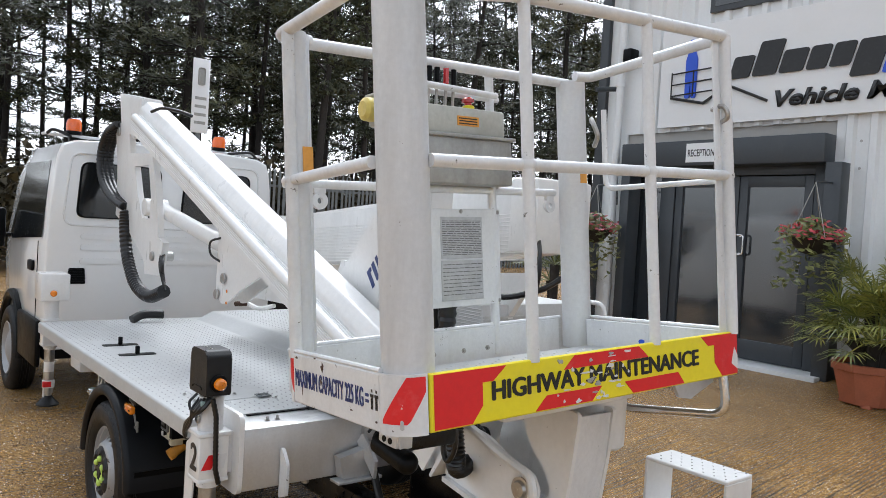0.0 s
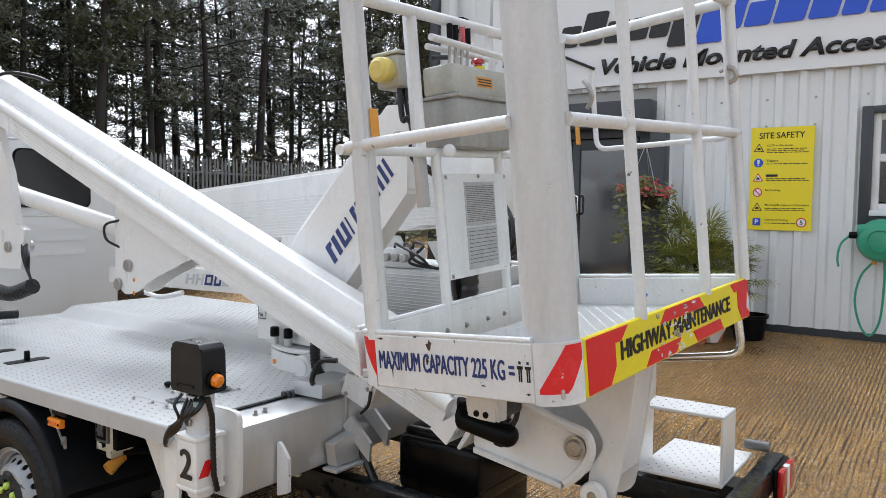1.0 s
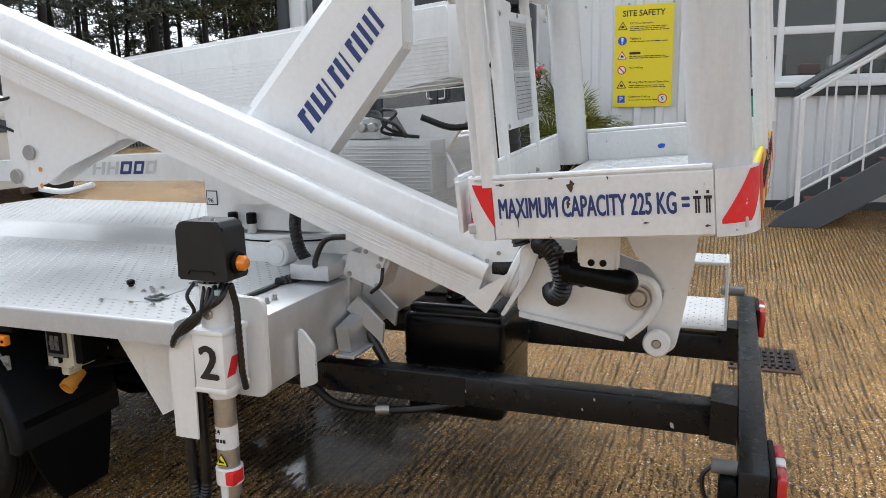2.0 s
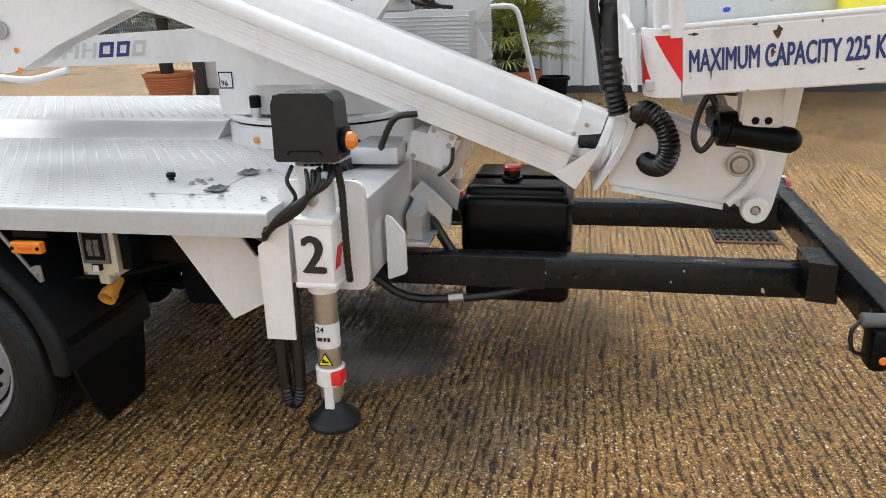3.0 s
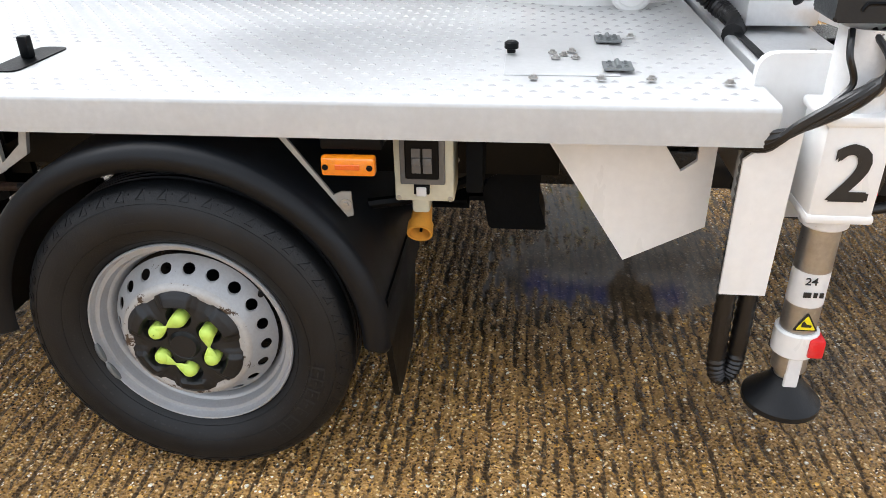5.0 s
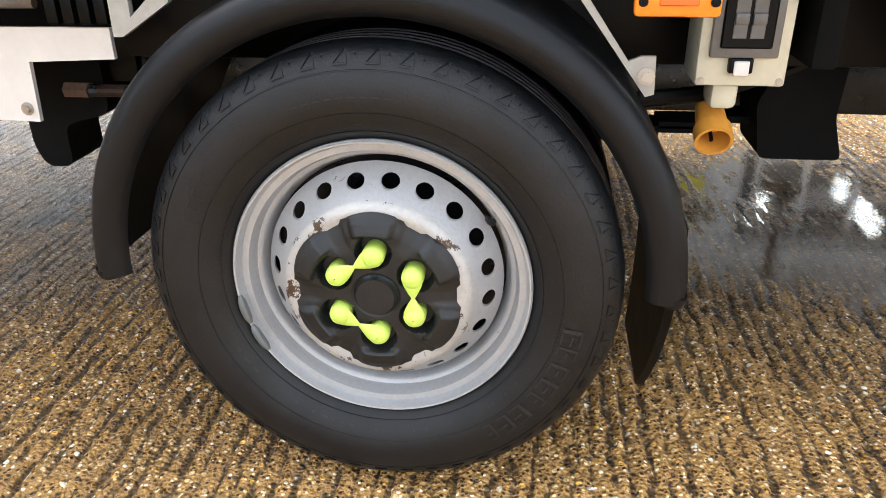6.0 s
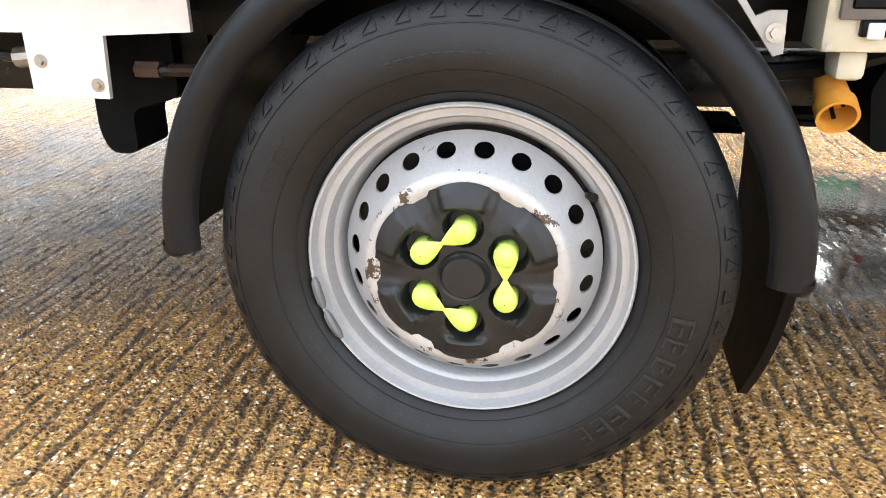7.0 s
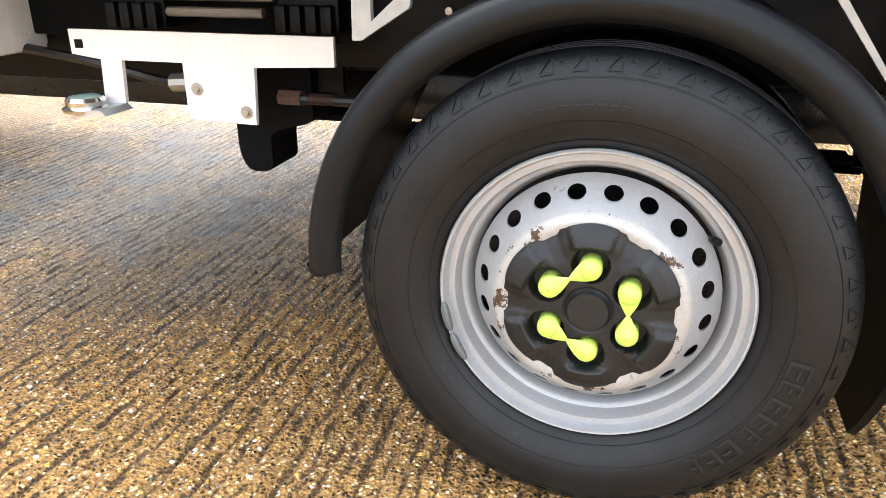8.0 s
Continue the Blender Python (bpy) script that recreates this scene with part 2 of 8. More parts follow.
needles = foliage("pine_needles", (0.024, 0.032, 0.016), (0.085, 0.092, 0.045))
palm_green = foliage("palm_leaf", (0.055, 0.082, 0.022), (0.27, 0.28, 0.075), 0.4)
ivy_green = foliage("trailing_leaf", (0.06, 0.075, 0.02), (0.20, 0.20, 0.06), 0.45)
petal = foliage("red_petal", (0.28, 0.02, 0.04), (0.55, 0.07, 0.10), 0.5)
scrub = foliage("scrub_leaf", (0.022, 0.020, 0.010), (0.075, 0.060, 0.028), 0.65)

# wet ribbed concrete with exposed ochre gravel
def stone_colours(t, source, stops):
    sep = t.nodes.new("ShaderNodeSeparateColor")
    t.links.new(source, sep.inputs[0])
    r = t.nodes.new("ShaderNodeValToRGB")
    r.color_ramp.interpolation = "CONSTANT"
    r.color_ramp.elements[0].color = c4(stops[0][1])
    r.color_ramp.elements[1].position, r.color_ramp.elements[1].color = stops[-1][0], c4(stops[-1][1])
    for p, c in stops[1:-1]:
        r.color_ramp.elements.new(p).color = c4(c)
    t.links.new(sep.outputs[0], r.inputs["Fac"])
    return r.outputs["Color"], sep.outputs[1]


def value(t, kind, a, b):
    n = node(t, "ShaderNodeMath")
    n.operation = kind
    for sock, v in zip(n.inputs, (a, b)):
        if hasattr(v, "node"):
            t.links.new(v, sock)
        else:
            sock.default_value = v
    return n.outputs[0]


def attribute(t, name):
    n = t.nodes.new("ShaderNodeAttribute")
    n.attribute_name = name
    return n.outputs["Fac"]


ground_mat, t, b = nodes_of("wet_ribbed_concrete")
vec = position(t)
grit = node(t, "ShaderNodeTexVoronoi", Scale=125.0)
pebble = node(t, "ShaderNodeTexVoronoi", Scale=54.0)
for n in (grit, pebble):
    t.links.new(vec, n.inputs["Vector"])
grit_tint, _ = stone_colours(t, grit.outputs["Color"], ((0.0, (0.030, 0.018, 0.009)), (0.22, (0.30, 0.16, 0.045)), (0.36, (0.070, 0.040, 0.017)), (0.52, (0.52, 0.31, 0.085)), (0.68, (0.20, 0.11, 0.040)), (0.82, (0.80, 0.60, 0.32)), (0.95, (0.92, 0.84, 0.68))))
pebble_tint, pebble_pick = stone_colours(t, pebble.outputs["Color"], ((0.0, (0.30, 0.17, 0.06)), (0.3, (0.74, 0.42, 0.085)), (0.5, (0.10, 0.07, 0.045)), (0.62, (0.66, 0.48, 0.23)), (0.88, (0.90, 0.82, 0.66))))
paste = mix(t, noise_of(t, vec, 26.0, 6.0, 0.7), (0.050, 0.028, 0.011, 1), (0.60, 0.345, 0.115, 1))
col = mix(t, ramp(t, grit.outputs["Distance"], 0.34, 0.52, (0.92, 0.92, 0.92, 1), (0, 0, 0, 1)), paste, grit_tint)
core = ramp(t, pebble.outputs["Distance"], 0.26, 0.34, (1, 1, 1, 1), (0, 0, 0, 1))
chosen = ramp(t, pebble_pick, 0.58, 0.60)
show = value(t, "MULTIPLY", core, chosen)
col = mix(t, show, col, pebble_tint)
wide = ramp(t, noise_of(t, vec, 0.9, 5.0), 0.36, 0.66, (1.13, 1.12, 1.12, 1), (1.80, 1.78, 1.75, 1))
col = mix(t, 1.0, col, wide, "MULTIPLY")
pool = attribute(t, "pool")
# grey mixed into the colour for sky glare on wet, greyer concrete
film = value(t, "MULTIPLY", attribute(t, "glare_grey"), ramp(t, noise_of(t, vec, 4.0, 5.0, 0.6), 0.30, 0.62, (0.5, 0.5, 0.5, 1), (1, 1, 1, 1)))
col = mix(t, film, col, mix(t, noise_of(t, vec, 90.0, 4.0, 0.7), (0.050, 0.047, 0.043, 1), (0.34, 0.33, 0.31, 1)))
# worn grooves with mud in them, ragged at the edges
ragged = value(t, "MULTIPLY", value(t, "SUBTRACT", noise_of(t, vec, 95.0, 5.0, 0.75), 0.5), 2.0)
bands = node(t, "ShaderNodeTexWave", Scale=9.63, Distortion=1.6, Detail=3.0, Detail_Scale=1.5)
bands.wave_type, bands.bands_direction = "BANDS", "Y"
t.links.new(vec, bands.inputs["Vector"])
outer = value(t, "MULTIPLY", attribute(t, "outer"), value(t, "SUBTRACT", 0.62, value(t, "MULTIPLY", bands.outputs["Fac"], 1.24)))
mud = ramp(t, value(t, "ADD", value(t, "ADD", attribute(t, "mud"), outer), ragged), 0.48, 0.95, (0, 0, 0, 1), (0.86, 0.86, 0.86, 1))
col = mix(t, mud, col, (0.040, 0.024, 0.012, 1))
col = mix(t, value(t, "MULTIPLY", pool, 0.7), col, (0.085, 0.072, 0.055, 1))
# the colour drops to two fifths where this mask is full
col = mix(t, attribute(t, "darkened"), col, mix(t, 1.0, col, (0.40, 0.40, 0.41, 1), "MULTIPLY"))
t.links.new(col, b.inputs["Base Color"])
damp = value(t, "MAXIMUM", attribute(t, "damp"), ramp(t, noise_of(t, vec, 1.3, 4.0, 0.55), 0.54, 0.64, (0, 0, 0, 1), (0.7, 0.7, 0.7, 1)))
rough_wet = node(t, "ShaderNodeMapRange", To_Min=0.23, To_Max=0.13)
t.links.new(damp, rough_wet.inputs["Value"])
still = node(t, "ShaderNodeMapRange", To_Min=1.0, To_Max=0.08)
t.links.new(pool, still.inputs["Value"])
dull = value(t, "MULTIPLY", value(t, "MULTIPLY", mud, value(t, "SUBTRACT", 1.0, value(t, "MULTIPLY", damp, 0.97))), value(t, "SUBTRACT", 1.0, pool))
t.links.new(value(t, "ADD", value(t, "MULTIPLY", rough_wet.outputs[0], still.outputs[0]), value(t, "MULTIPLY", dull, 0.22)), b.inputs["Roughness"])
t.links.new(value(t, "SUBTRACT", value(t, "SUBTRACT", 0.5, value(t, "MULTIPLY", dull, 0.24)), value(t, "MULTIPLY", pool, 0.26)), b.inputs["Specular IOR Level"])
relief = value(t, "ADD", value(t, "MULTIPLY", grit.outputs["Distance"], -0.5), value(t, "MULTIPLY", noise_of(t, vec, 55.0, 5.0, 0.65), 0.9))
relief = value(t, "ADD", relief, value(t, "MULTIPLY", show, 0.35))
bp = node(t, "ShaderNodeBump", Distance=0.016)
t.links.new(value(t, "SUBTRACT", 0.85, value(t, "MULTIPLY", pool, 0.84)), bp.inputs["Strength"])
t.links.new(relief, bp.inputs["Height"])
t.links.new(bp.outputs[0], b.inputs["Normal"])

strip_glow, t, b = nodes_of("ceiling_tube_glow")
b.inputs["Emission Color"].default_value = (1.0, 0.97, 0.9, 1)
b.inputs["Emission Strength"].default_value = 8.0


# ---- shapes ----
WORLD = {}
STAND = Matrix.Identity(4)  # how the assembly being built is set off from its drawing


def stand(x=0.0, y=0.0, z=0.0, turned=0.0, tilted=0.0, about=(0, 0, 0)):
    """Sets the parts built from here on off by x, y, z, turned about the upright and tilted about the cross axis."""
    o = Matrix.Translation(about)
    m = Matrix.Translation((x, y, z)) @ o @ Matrix.Rotation(radians(turned), 4, "Z") @ Matrix.Rotation(radians(tilted), 4, "X") @ o.inverted()
    for i in range(4):
        STAND[i] = m[i]



def finish(bm, mat, smooth=35):
    bmesh.ops.recalc_face_normals(bm, faces=bm.faces[:])
    me = bpy.data.meshes.new("mesh")
    bm.to_mesh(me)
    bm.free()
    me.materials.append(mat)
    if smooth:
        me.polygons.foreach_set("use_smooth", [True] * len(me.polygons))
        me.set_sharp_from_angle(angle=radians(smooth))
    return me


def place(name, me, m, parent=None, label="", kind=""):
    ob = new(name, me)
    if parent is not None:
        ob.parent = parent
        ob.matrix_parent_inverse = WORLD[parent].inverted()
    ob.matrix_basis = m
    WORLD[ob] = m
    if label or kind:
        tagged(ob, label, kind=kind)
    return ob


def part(name, bm, mat, parent=None, label="", smooth=35, at=None, kind=""):
    """One mesh object; its origin lies in the middle of the mesh."""
    if at is not None:
        bmesh.ops.transform(bm, matrix=at, verts=bm.verts[:])
    bmesh.ops.transform(bm, matrix=STAND, verts=bm.verts[:])
    lo = [min(v.co[i] for v in bm.verts) for i in range(3)]
    hi = [max(v.co[i] for v in bm.verts) for i in range(3)]
    c = Vector([(a + b) / 2 for a, b in zip(lo, hi)])
    bmesh.ops.translate(bm, vec=-c, verts=bm.verts[:])
    return place(name, finish(bm, mat, smooth), Matrix.Translation(c), parent, label, kind)


def thing(name, base, label, category, group="", kind=""):
    ob = new(name)
    ob.empty_display_size = 0.1
    ob.matrix_basis = Matrix.Translation(base)
    WORLD[ob] = ob.matrix_basis.copy()
    return tagged(ob, label, category, group, kind)


def slab(bm, x0, x1, y0, y1, z0, z1, r=0.0, seg=2, m=None):
    """A box, with rounded edges if r is given."""
    b2 = bmesh.new()
    bmesh.ops.create_cube(b2, size=1.0)
    bmesh.ops.transform(b2, matrix=Matrix.Translation(((x0 + x1) / 2, (y0 + y1) / 2, (z0 + z1) / 2)) @ Matrix.Diagonal((abs(x1 - x0), abs(y1 - y0), abs(z1 - z0), 1)), verts=b2.verts[:])
    if r:
        bmesh.ops.bevel(b2, geom=b2.edges[:], offset=r, segments=seg, profile=0.5, affect="EDGES")
    if m is not None:
        bmesh.ops.transform(b2, matrix=m, verts=b2.verts[:])
    join(bm, b2)
    return bm


def join(bm, b2):
    vs = {v: bm.verts.new(v.co) for v in b2.verts}
    for f in b2.faces:
        try:
            bm.faces.new([vs[v] for v in f.verts])
        except ValueError:
            pass
    b2.free()


def box(x0, x1, y0, y1, z0, z1, r=0.0, seg=2, m=None):
    return slab(bmesh.new(), x0, x1, y0, y1, z0, z1, r, seg, m)


def sweep(bm, pts, r, n=12, ends=True):
    """A round tube along a line of points; r may be one number or one for each point."""
    pts = [Vector(p) for p in pts]
    rs = r if isinstance(r, (list, tuple)) else [r] * len(pts)
    side, rings = None, []
    for i, p in enumerate(pts):
        d = (pts[min(i + 1, len(pts) - 1)] - pts[max(i - 1, 0)]).normalized()
        if side is None:
            side = d.orthogonal().normalized()
        side = (side - d * side.dot(d)).normalized()
        up = d.cross(side)
        rings.append([bm.verts.new(p + (side * math.cos(a) + up * math.sin(a)) * rs[i]) for a in (2 * math.pi * k / n for k in range(n))])
    for a, b in zip(rings, rings[1:]):
        for k in range(n):
            bm.faces.new((a[k], a[(k + 1) % n], b[(k + 1) % n], b[k]))
    if ends:
        bm.faces.new(rings[0])
        bm.faces.new(rings[-1])
    return bm


def tube(pts, r, n=12):
    return sweep(bmesh.new(), pts, r, n)


def bend(pts, r=0.05, k=5):
    """Rounds the inner corners of a line of points."""
    pts = [Vector(p) for p in pts]
    out = [pts[0]]
    for a, p, b in zip(pts, pts[1:], pts[2:]):
        u, v = (a - p), (b - p)
        q = min(r, u.length * 0.45, v.length * 0.45)
        s, e = p + u.normalized() * q, p + v.normalized() * q
        for i in range(k + 1):
            w = i / k
            out.append(s * (1 - w) ** 2 + p * 2 * w * (1 - w) + e * w * w)
    return out + [pts[-1]]


def spline(pts, k=6):
    """A smooth line through points."""
    pts = [Vector(p) for p in pts]
    q = [pts[0] * 2 - pts[1]] + pts + [pts[-1] * 2 - pts[-2]]
    out = []
    for i in range(1, len(q) - 2):
        p0, p1, p2, p3 = q[i - 1:i + 3]
        for s in range(k):
            w = s / k
            out.append(0.5 * ((2 * p1) + (p2 - p0) * w + (2 * p0 - 5 * p1 + 4 * p2 - p3) * w * w + (3 * p1 - p0 - 3 * p2 + p3) * w ** 3))
    return out + [pts[-1]]


def plate(poly, axis, a, b, r=0.0):
    """A flat polygon with thickness from a to b along the axis; the polygon's numbers are the other two coordinates in order."""
    bm = bmesh.new()
    k = "xyz".index(axis)

    def co(p, h):
        c = list(p)
        c.insert(k, h)
        return c
    lo = [bm.verts.new(co(p, a)) for p in poly]
    hi = [bm.verts.new(co(p, b)) for p in poly]
    n = len(poly)
    bm.faces.new(lo)
    bm.faces.new(hi)
    for i in range(n):
        bm.faces.new((lo[i], lo[(i + 1) % n], hi[(i + 1) % n], hi[i]))
    if r:
        bmesh.ops.bevel(bm, geom=bm.edges[:], offset=r, segments=1, affect="EDGES")
    return bm


def round_poly(poly, r, k=4):
    """Rounds the corners of a closed 2D polygon."""
    out, n = [], len(poly)
    for i in range(n):
        a, p, b = (Vector(poly[j % n]).to_2d() for j in (i - 1, i, i + 1))
        u, v = a - p, b - p
        q = min(r, u.length * 0.45, v.length * 0.45)
        s, e = p + u.normalized() * q, p + v.normalized() * q
        for j in range(k + 1):
            w = j / k
            out.append(tuple(s * (1 - w) ** 2 + p * 2 * w * (1 - w) + e * w * w))
    return out


def turn(profile, centre, axis, n=48, bm=None, close=False):
    """A turned shape: profile of (radius, height along the axis)."""
    bm = bm or bmesh.new()
    k = "xyz".index(axis)
    rings = []
    for r, h in profile:
        ring = []
        for i in range(n):
            a = 2 * math.pi * i / n
            c = [r * math.cos(a), r * math.sin(a)]
            c.insert(k, h)
            ring.append(bm.verts.new(Vector(centre) + Vector(c)))
        rings.append(ring)
    for a, b in zip(rings, rings[1:]):
        for i in range(n):
            bm.faces.new((a[i], a[(i + 1) % n], b[(i + 1) % n], b[i]))
    if close:
        bm.faces.new(rings[0])
        bm.faces.new(rings[-1])
    return bm


def drum(centre, axis, r, h0, h1, n=32, edge=0.003):
    return turn([(r - edge, h0), (r, h0 + edge), (r, h1 - edge), (r - edge, h1)], centre, axis, n, None, True)


def bolt(bm, centre, axis, r=0.008, h=0.006):
    s = 1 if h > 0 else -1
    turn([(r * 1.7, 0), (r * 1.7, s * 0.0015)], centre, axis, 10, bm, True)
    turn([(r, s * 0.0015), (r, h)], centre, axis, 6, bm, True)
    return bm


def ball(bm, centre, r, n=10):
    b2 = bmesh.new()
    bmesh.ops.create_uvsphere(b2, u_segments=n, v_segments=max(n // 2, 4), radius=r)
    bmesh.ops.translate(b2, vec=centre, verts=b2.verts[:])
    join(bm, b2)
    return bm


def words(name, text, mat, parent, m, height, width=None, bold=0.0, shear=0.0, depth=0.0015, label=""):
    """Lettering as a thin mesh: its left end and foot lie at m, running along m's x axis with m's z axis out of the surface."""
    cu = bpy.data.curves.new("text", "FONT")
    cu.body, cu.size, cu.extrude, cu.offset, cu.shear = text, 1.0, 0.0, max(bold, 0.0), shear
    cu.resolution_u = 3
    ob = bpy.data.objects.new("text", cu)
    me = bpy.data.meshes.new_from_object(ob)
    bpy.data.objects.remove(ob)
    co = np.empty(len(me.vertices) * 3)
    me.vertices.foreach_get("co", co)
    co = co.reshape(-1, 3)
    lo, hi = co.min(0), co.max(0)
    sy = height / (hi[1] - lo[1])
    sx = width / (hi[0] - lo[0]) if width else sy
    bm = bmesh.new()
    bm.from_mesh(me)
    if bold < 0:
        # thicken the strokes with shifted copies, each a hair above the last
        for k, (dx, dy) in enumerate(((bold, 0.0), (-bold, 0.0), (0.0, bold * 0.5), (0.0, -bold * 0.5))):
            old = len(bm.verts)
            bm.from_mesh(me)
            bm.verts.ensure_lookup_table()
            bmesh.ops.translate(bm, vec=(dx, dy, 0.00012 * (k + 1)), verts=bm.verts[old:])
    bpy.data.meshes.remove(me)
    bmesh.ops.transform(bm, matrix=Matrix.Diagonal((sx, sy, 1, 1)) @ Matrix.Translation((-lo[0], -lo[1], 0)), verts=bm.verts[:])
    ext = bmesh.ops.extrude_face_region(bm, geom=bm.faces[:])
    bmesh.ops.translate(bm, vec=(0, 0, depth), verts=[v for v in ext["geom"] if isinstance(v, bmesh.types.BMVert)])
    return part(name, bm, mat, parent, label, 0, m)


def axes(origin, x, z):
    """A frame with its x axis along x and its z axis along z."""
    x, z = Vector(x).normalized(), Vector(z).normalized()
    y = z.cross(x)
    m = Matrix((x, y, z)).transposed().to_4x4()
    return Matrix.Translation(origin) @ m


def flat(poly, m, h=0.001):
    """A thin piece of film: a polygon in m's x and y."""
    bm = plate(poly, "z", 0.0, h)
    bmesh.ops.transform(bm, matrix=m, verts=bm.verts[:])
    return bm


# ---- ground: one sheet, ribbed concrete that rises to the building ----
def ground_height(x):
    return 0.0 if x < 1.85 else min((x - 1.85) * 0.0957, 0.33)


def build_ground():
    def steps(*spans):
        out = [spans[0][0]]
        for a, b, d in spans:
            n = max(1, round((b - a) / d))
            out += [a + (b - a) * (i + 1) / n for i in range(n)]
        return np.array(out)
    xs = steps((-400, -40, 90), (-40, -6, 6), (-6, -1.9, 0.4), (-1.9, 0.9, 0.011), (0.9, 1.2, 0.022), (1.2, 3.0, 0.06), (3.0, 5.4, 0.2), (5.4, 40, 6), (40, 400, 90))
    ys = steps((-400, -40, 90), (-40, -5, 5), (-5, -2.6, 0.2), (-2.6, 3.5, 0.0062), (3.5, 5.0, 0.1), (5.0, 12, 0.5), (12, 40, 4), (40, 400, 90))
    X, Y = np.meshgrid(xs, ys, indexing="ij")
    wob = np.random.RandomState(4)
    warp = np.zeros_like(X)
    for k in range(10):
        fx, fy, p = wob.uniform(0.5, 5), wob.uniform(-5, 5), wob.uniform(0, 6.28)
        warp += 0.0045 * np.sin(fx * X + fy * Y + p)
    def blur(a, k, axis):
        w = np.ones(k) / k
        return np.apply_along_axis(lambda v: np.convolve(v, w, "same"), axis, a)
    rough_x = blur(wob.normal(size=X.shape), 5, 0) * 2.2
    rough_y = blur(rough_x, 3, 1) * 1.7
    phase = (Y + warp + 0.0036 * rough_y) * 2 * np.pi / 0.029
    depth = 0.5 + 0.5 * np.sin(1.9 * X + 3.1 * Y) * np.sin(2.3 * Y - 1.1 * X + 1.0)
    rib = np.sin(phase) + 0.22 * np.sin(phase * 0.5 + 4 * np.sin(1.3 * X)) + 0.36 * rough_x + 0.25 * wob.normal(size=X.shape)
    near = (X > -6) & (X < 3.0) & (Y > -2.6) & (Y < 3.5)
    H = np.vectorize(ground_height)(xs)[:, None] + np.where(near, 0.0030 * rib * (0.5 + 0.6 * depth), 0.0)
    # standing water fills the lowest places
    edge = 0.10 * np.sin(9 * X + 5 * Y) + 0.08 * np.sin(17 * Y - 7 * X + 1) + 0.10 * rough_y
    pool = np.zeros_like(X)
    for cx, cy, rx, ry in ((-0.12, 0.30, 0.20, 0.16), (-0.10, -0.02, 0.30, 0.24), (0.28, 0.0, 0.36, 0.32), (1.9, 2.9, 0.35, 0.6)):
        d = np.hypot((X - cx) / rx, (Y - cy) / ry) + edge
        pool = np.maximum(pool, np.clip((1.15 - d) * 2.2, 0, 1))
    H = H - 0.0062 * pool * near
    flood = near & (pool > 0.05) & (H < -0.0012)
    pool = np.where(flood, np.clip((-0.0012 - H) / 0.0009, 0, 1), 0)
    H = np.where(flood, -0.0012, H)
    damp = np.zeros_like(X)
    for cx, cy, rx, ry in ((0.15, 2.45, 0.9, 1.0), (1.6, 2.9, 2.0, 1.8), (0.0, 0.1, 0.8, 0.6), (0.3, 1.3, 0.8, 1.0), (-0.6, -1.4, 0.9, 0.9)):
        damp = np.maximum(damp, np.clip((1.2 - np.hypot((X - cx) / rx, (Y - cy) / ry) - 0.6 * edge) * 1.6, 0, 1))
    # soft ellipses that darken the ground under and to the right of the truck
    darkened = np.zeros_like(X)
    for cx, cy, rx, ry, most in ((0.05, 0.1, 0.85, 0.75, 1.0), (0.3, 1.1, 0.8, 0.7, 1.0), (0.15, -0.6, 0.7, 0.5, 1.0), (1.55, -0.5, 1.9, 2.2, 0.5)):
        darkened = np.maximum(darkened, most * np.clip((1.2 - np.hypot((X - cx) / rx, (Y - cy) / ry) - 0.9 * edge) * 1.2, 0, 1))
    # where the painted glare and the greyer concrete lie
    glare_grey = np.zeros_like(X)
    for cx, cy, rx, ry, most in ((0.30, 2.45, 1.10, 1.20, 1.0), (2.2, 2.9, 1.9, 1.8, 0.5), (0.15, 0.15, 0.60, 0.45, 0.6), (-0.55, -0.42, 0.40, 0.30, 0.40)):
        glare_grey = np.maximum(glare_grey, most * np.clip((1.2 - np.hypot((X - cx) / rx, (Y - cy) / ry) - 0.6 * edge) * 1.4, 0, 1))
    nx, ny = len(xs), len(ys)
    verts = np.stack([X, Y, H], -1).reshape(-1, 3)
    i = (np.arange(nx - 1)[:, None] * ny + np.arange(ny - 1)[None, :]).reshape(-1)
    faces = np.stack([i, i + ny, i + ny + 1, i + 1], -1)
    me = bpy.data.meshes.new("mesh")
    me.vertices.add(len(verts))
    me.vertices.foreach_set("co", verts.ravel())
    me.loops.add(len(faces) * 4)
    me.loops.foreach_set("vertex_index", faces.ravel())
    me.polygons.add(len(faces))
    me.polygons.foreach_set("loop_start", np.arange(len(faces)) * 4)
    me.polygons.foreach_set("use_smooth", np.ones(len(faces), bool))
    me.update()
    mud = me.attributes.new("mud", "FLOAT", "POINT")
    mud.data.foreach_set("value", np.where(near, np.clip(0.28 - 0.72 * rib, 0, 1.1), 0.40).ravel())
    for key, data in (("pool", pool), ("damp", damp), ("outer", np.where(near, 0.0, 1.0)), ("darkened", darkened), ("glare_grey", glare_grey)):
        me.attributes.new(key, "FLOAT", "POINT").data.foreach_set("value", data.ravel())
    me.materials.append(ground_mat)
    ob = new("ground", me)
    tagged(ob, "wet brown ribbed concrete yard with exposed gravel", "ground", kind="structure")


build_ground()

# ---- the truck with its lift: one machine ----
truck = thing("lift_truck", (-0.1, 1.5, 0), "white flatbed truck with a folded access boom and basket", "truck")
DX0, DX1, DY0, DY1, DZ0, DZ1 = -1.006, 0.82, -0.003, 2.57, 0.726, 0.789

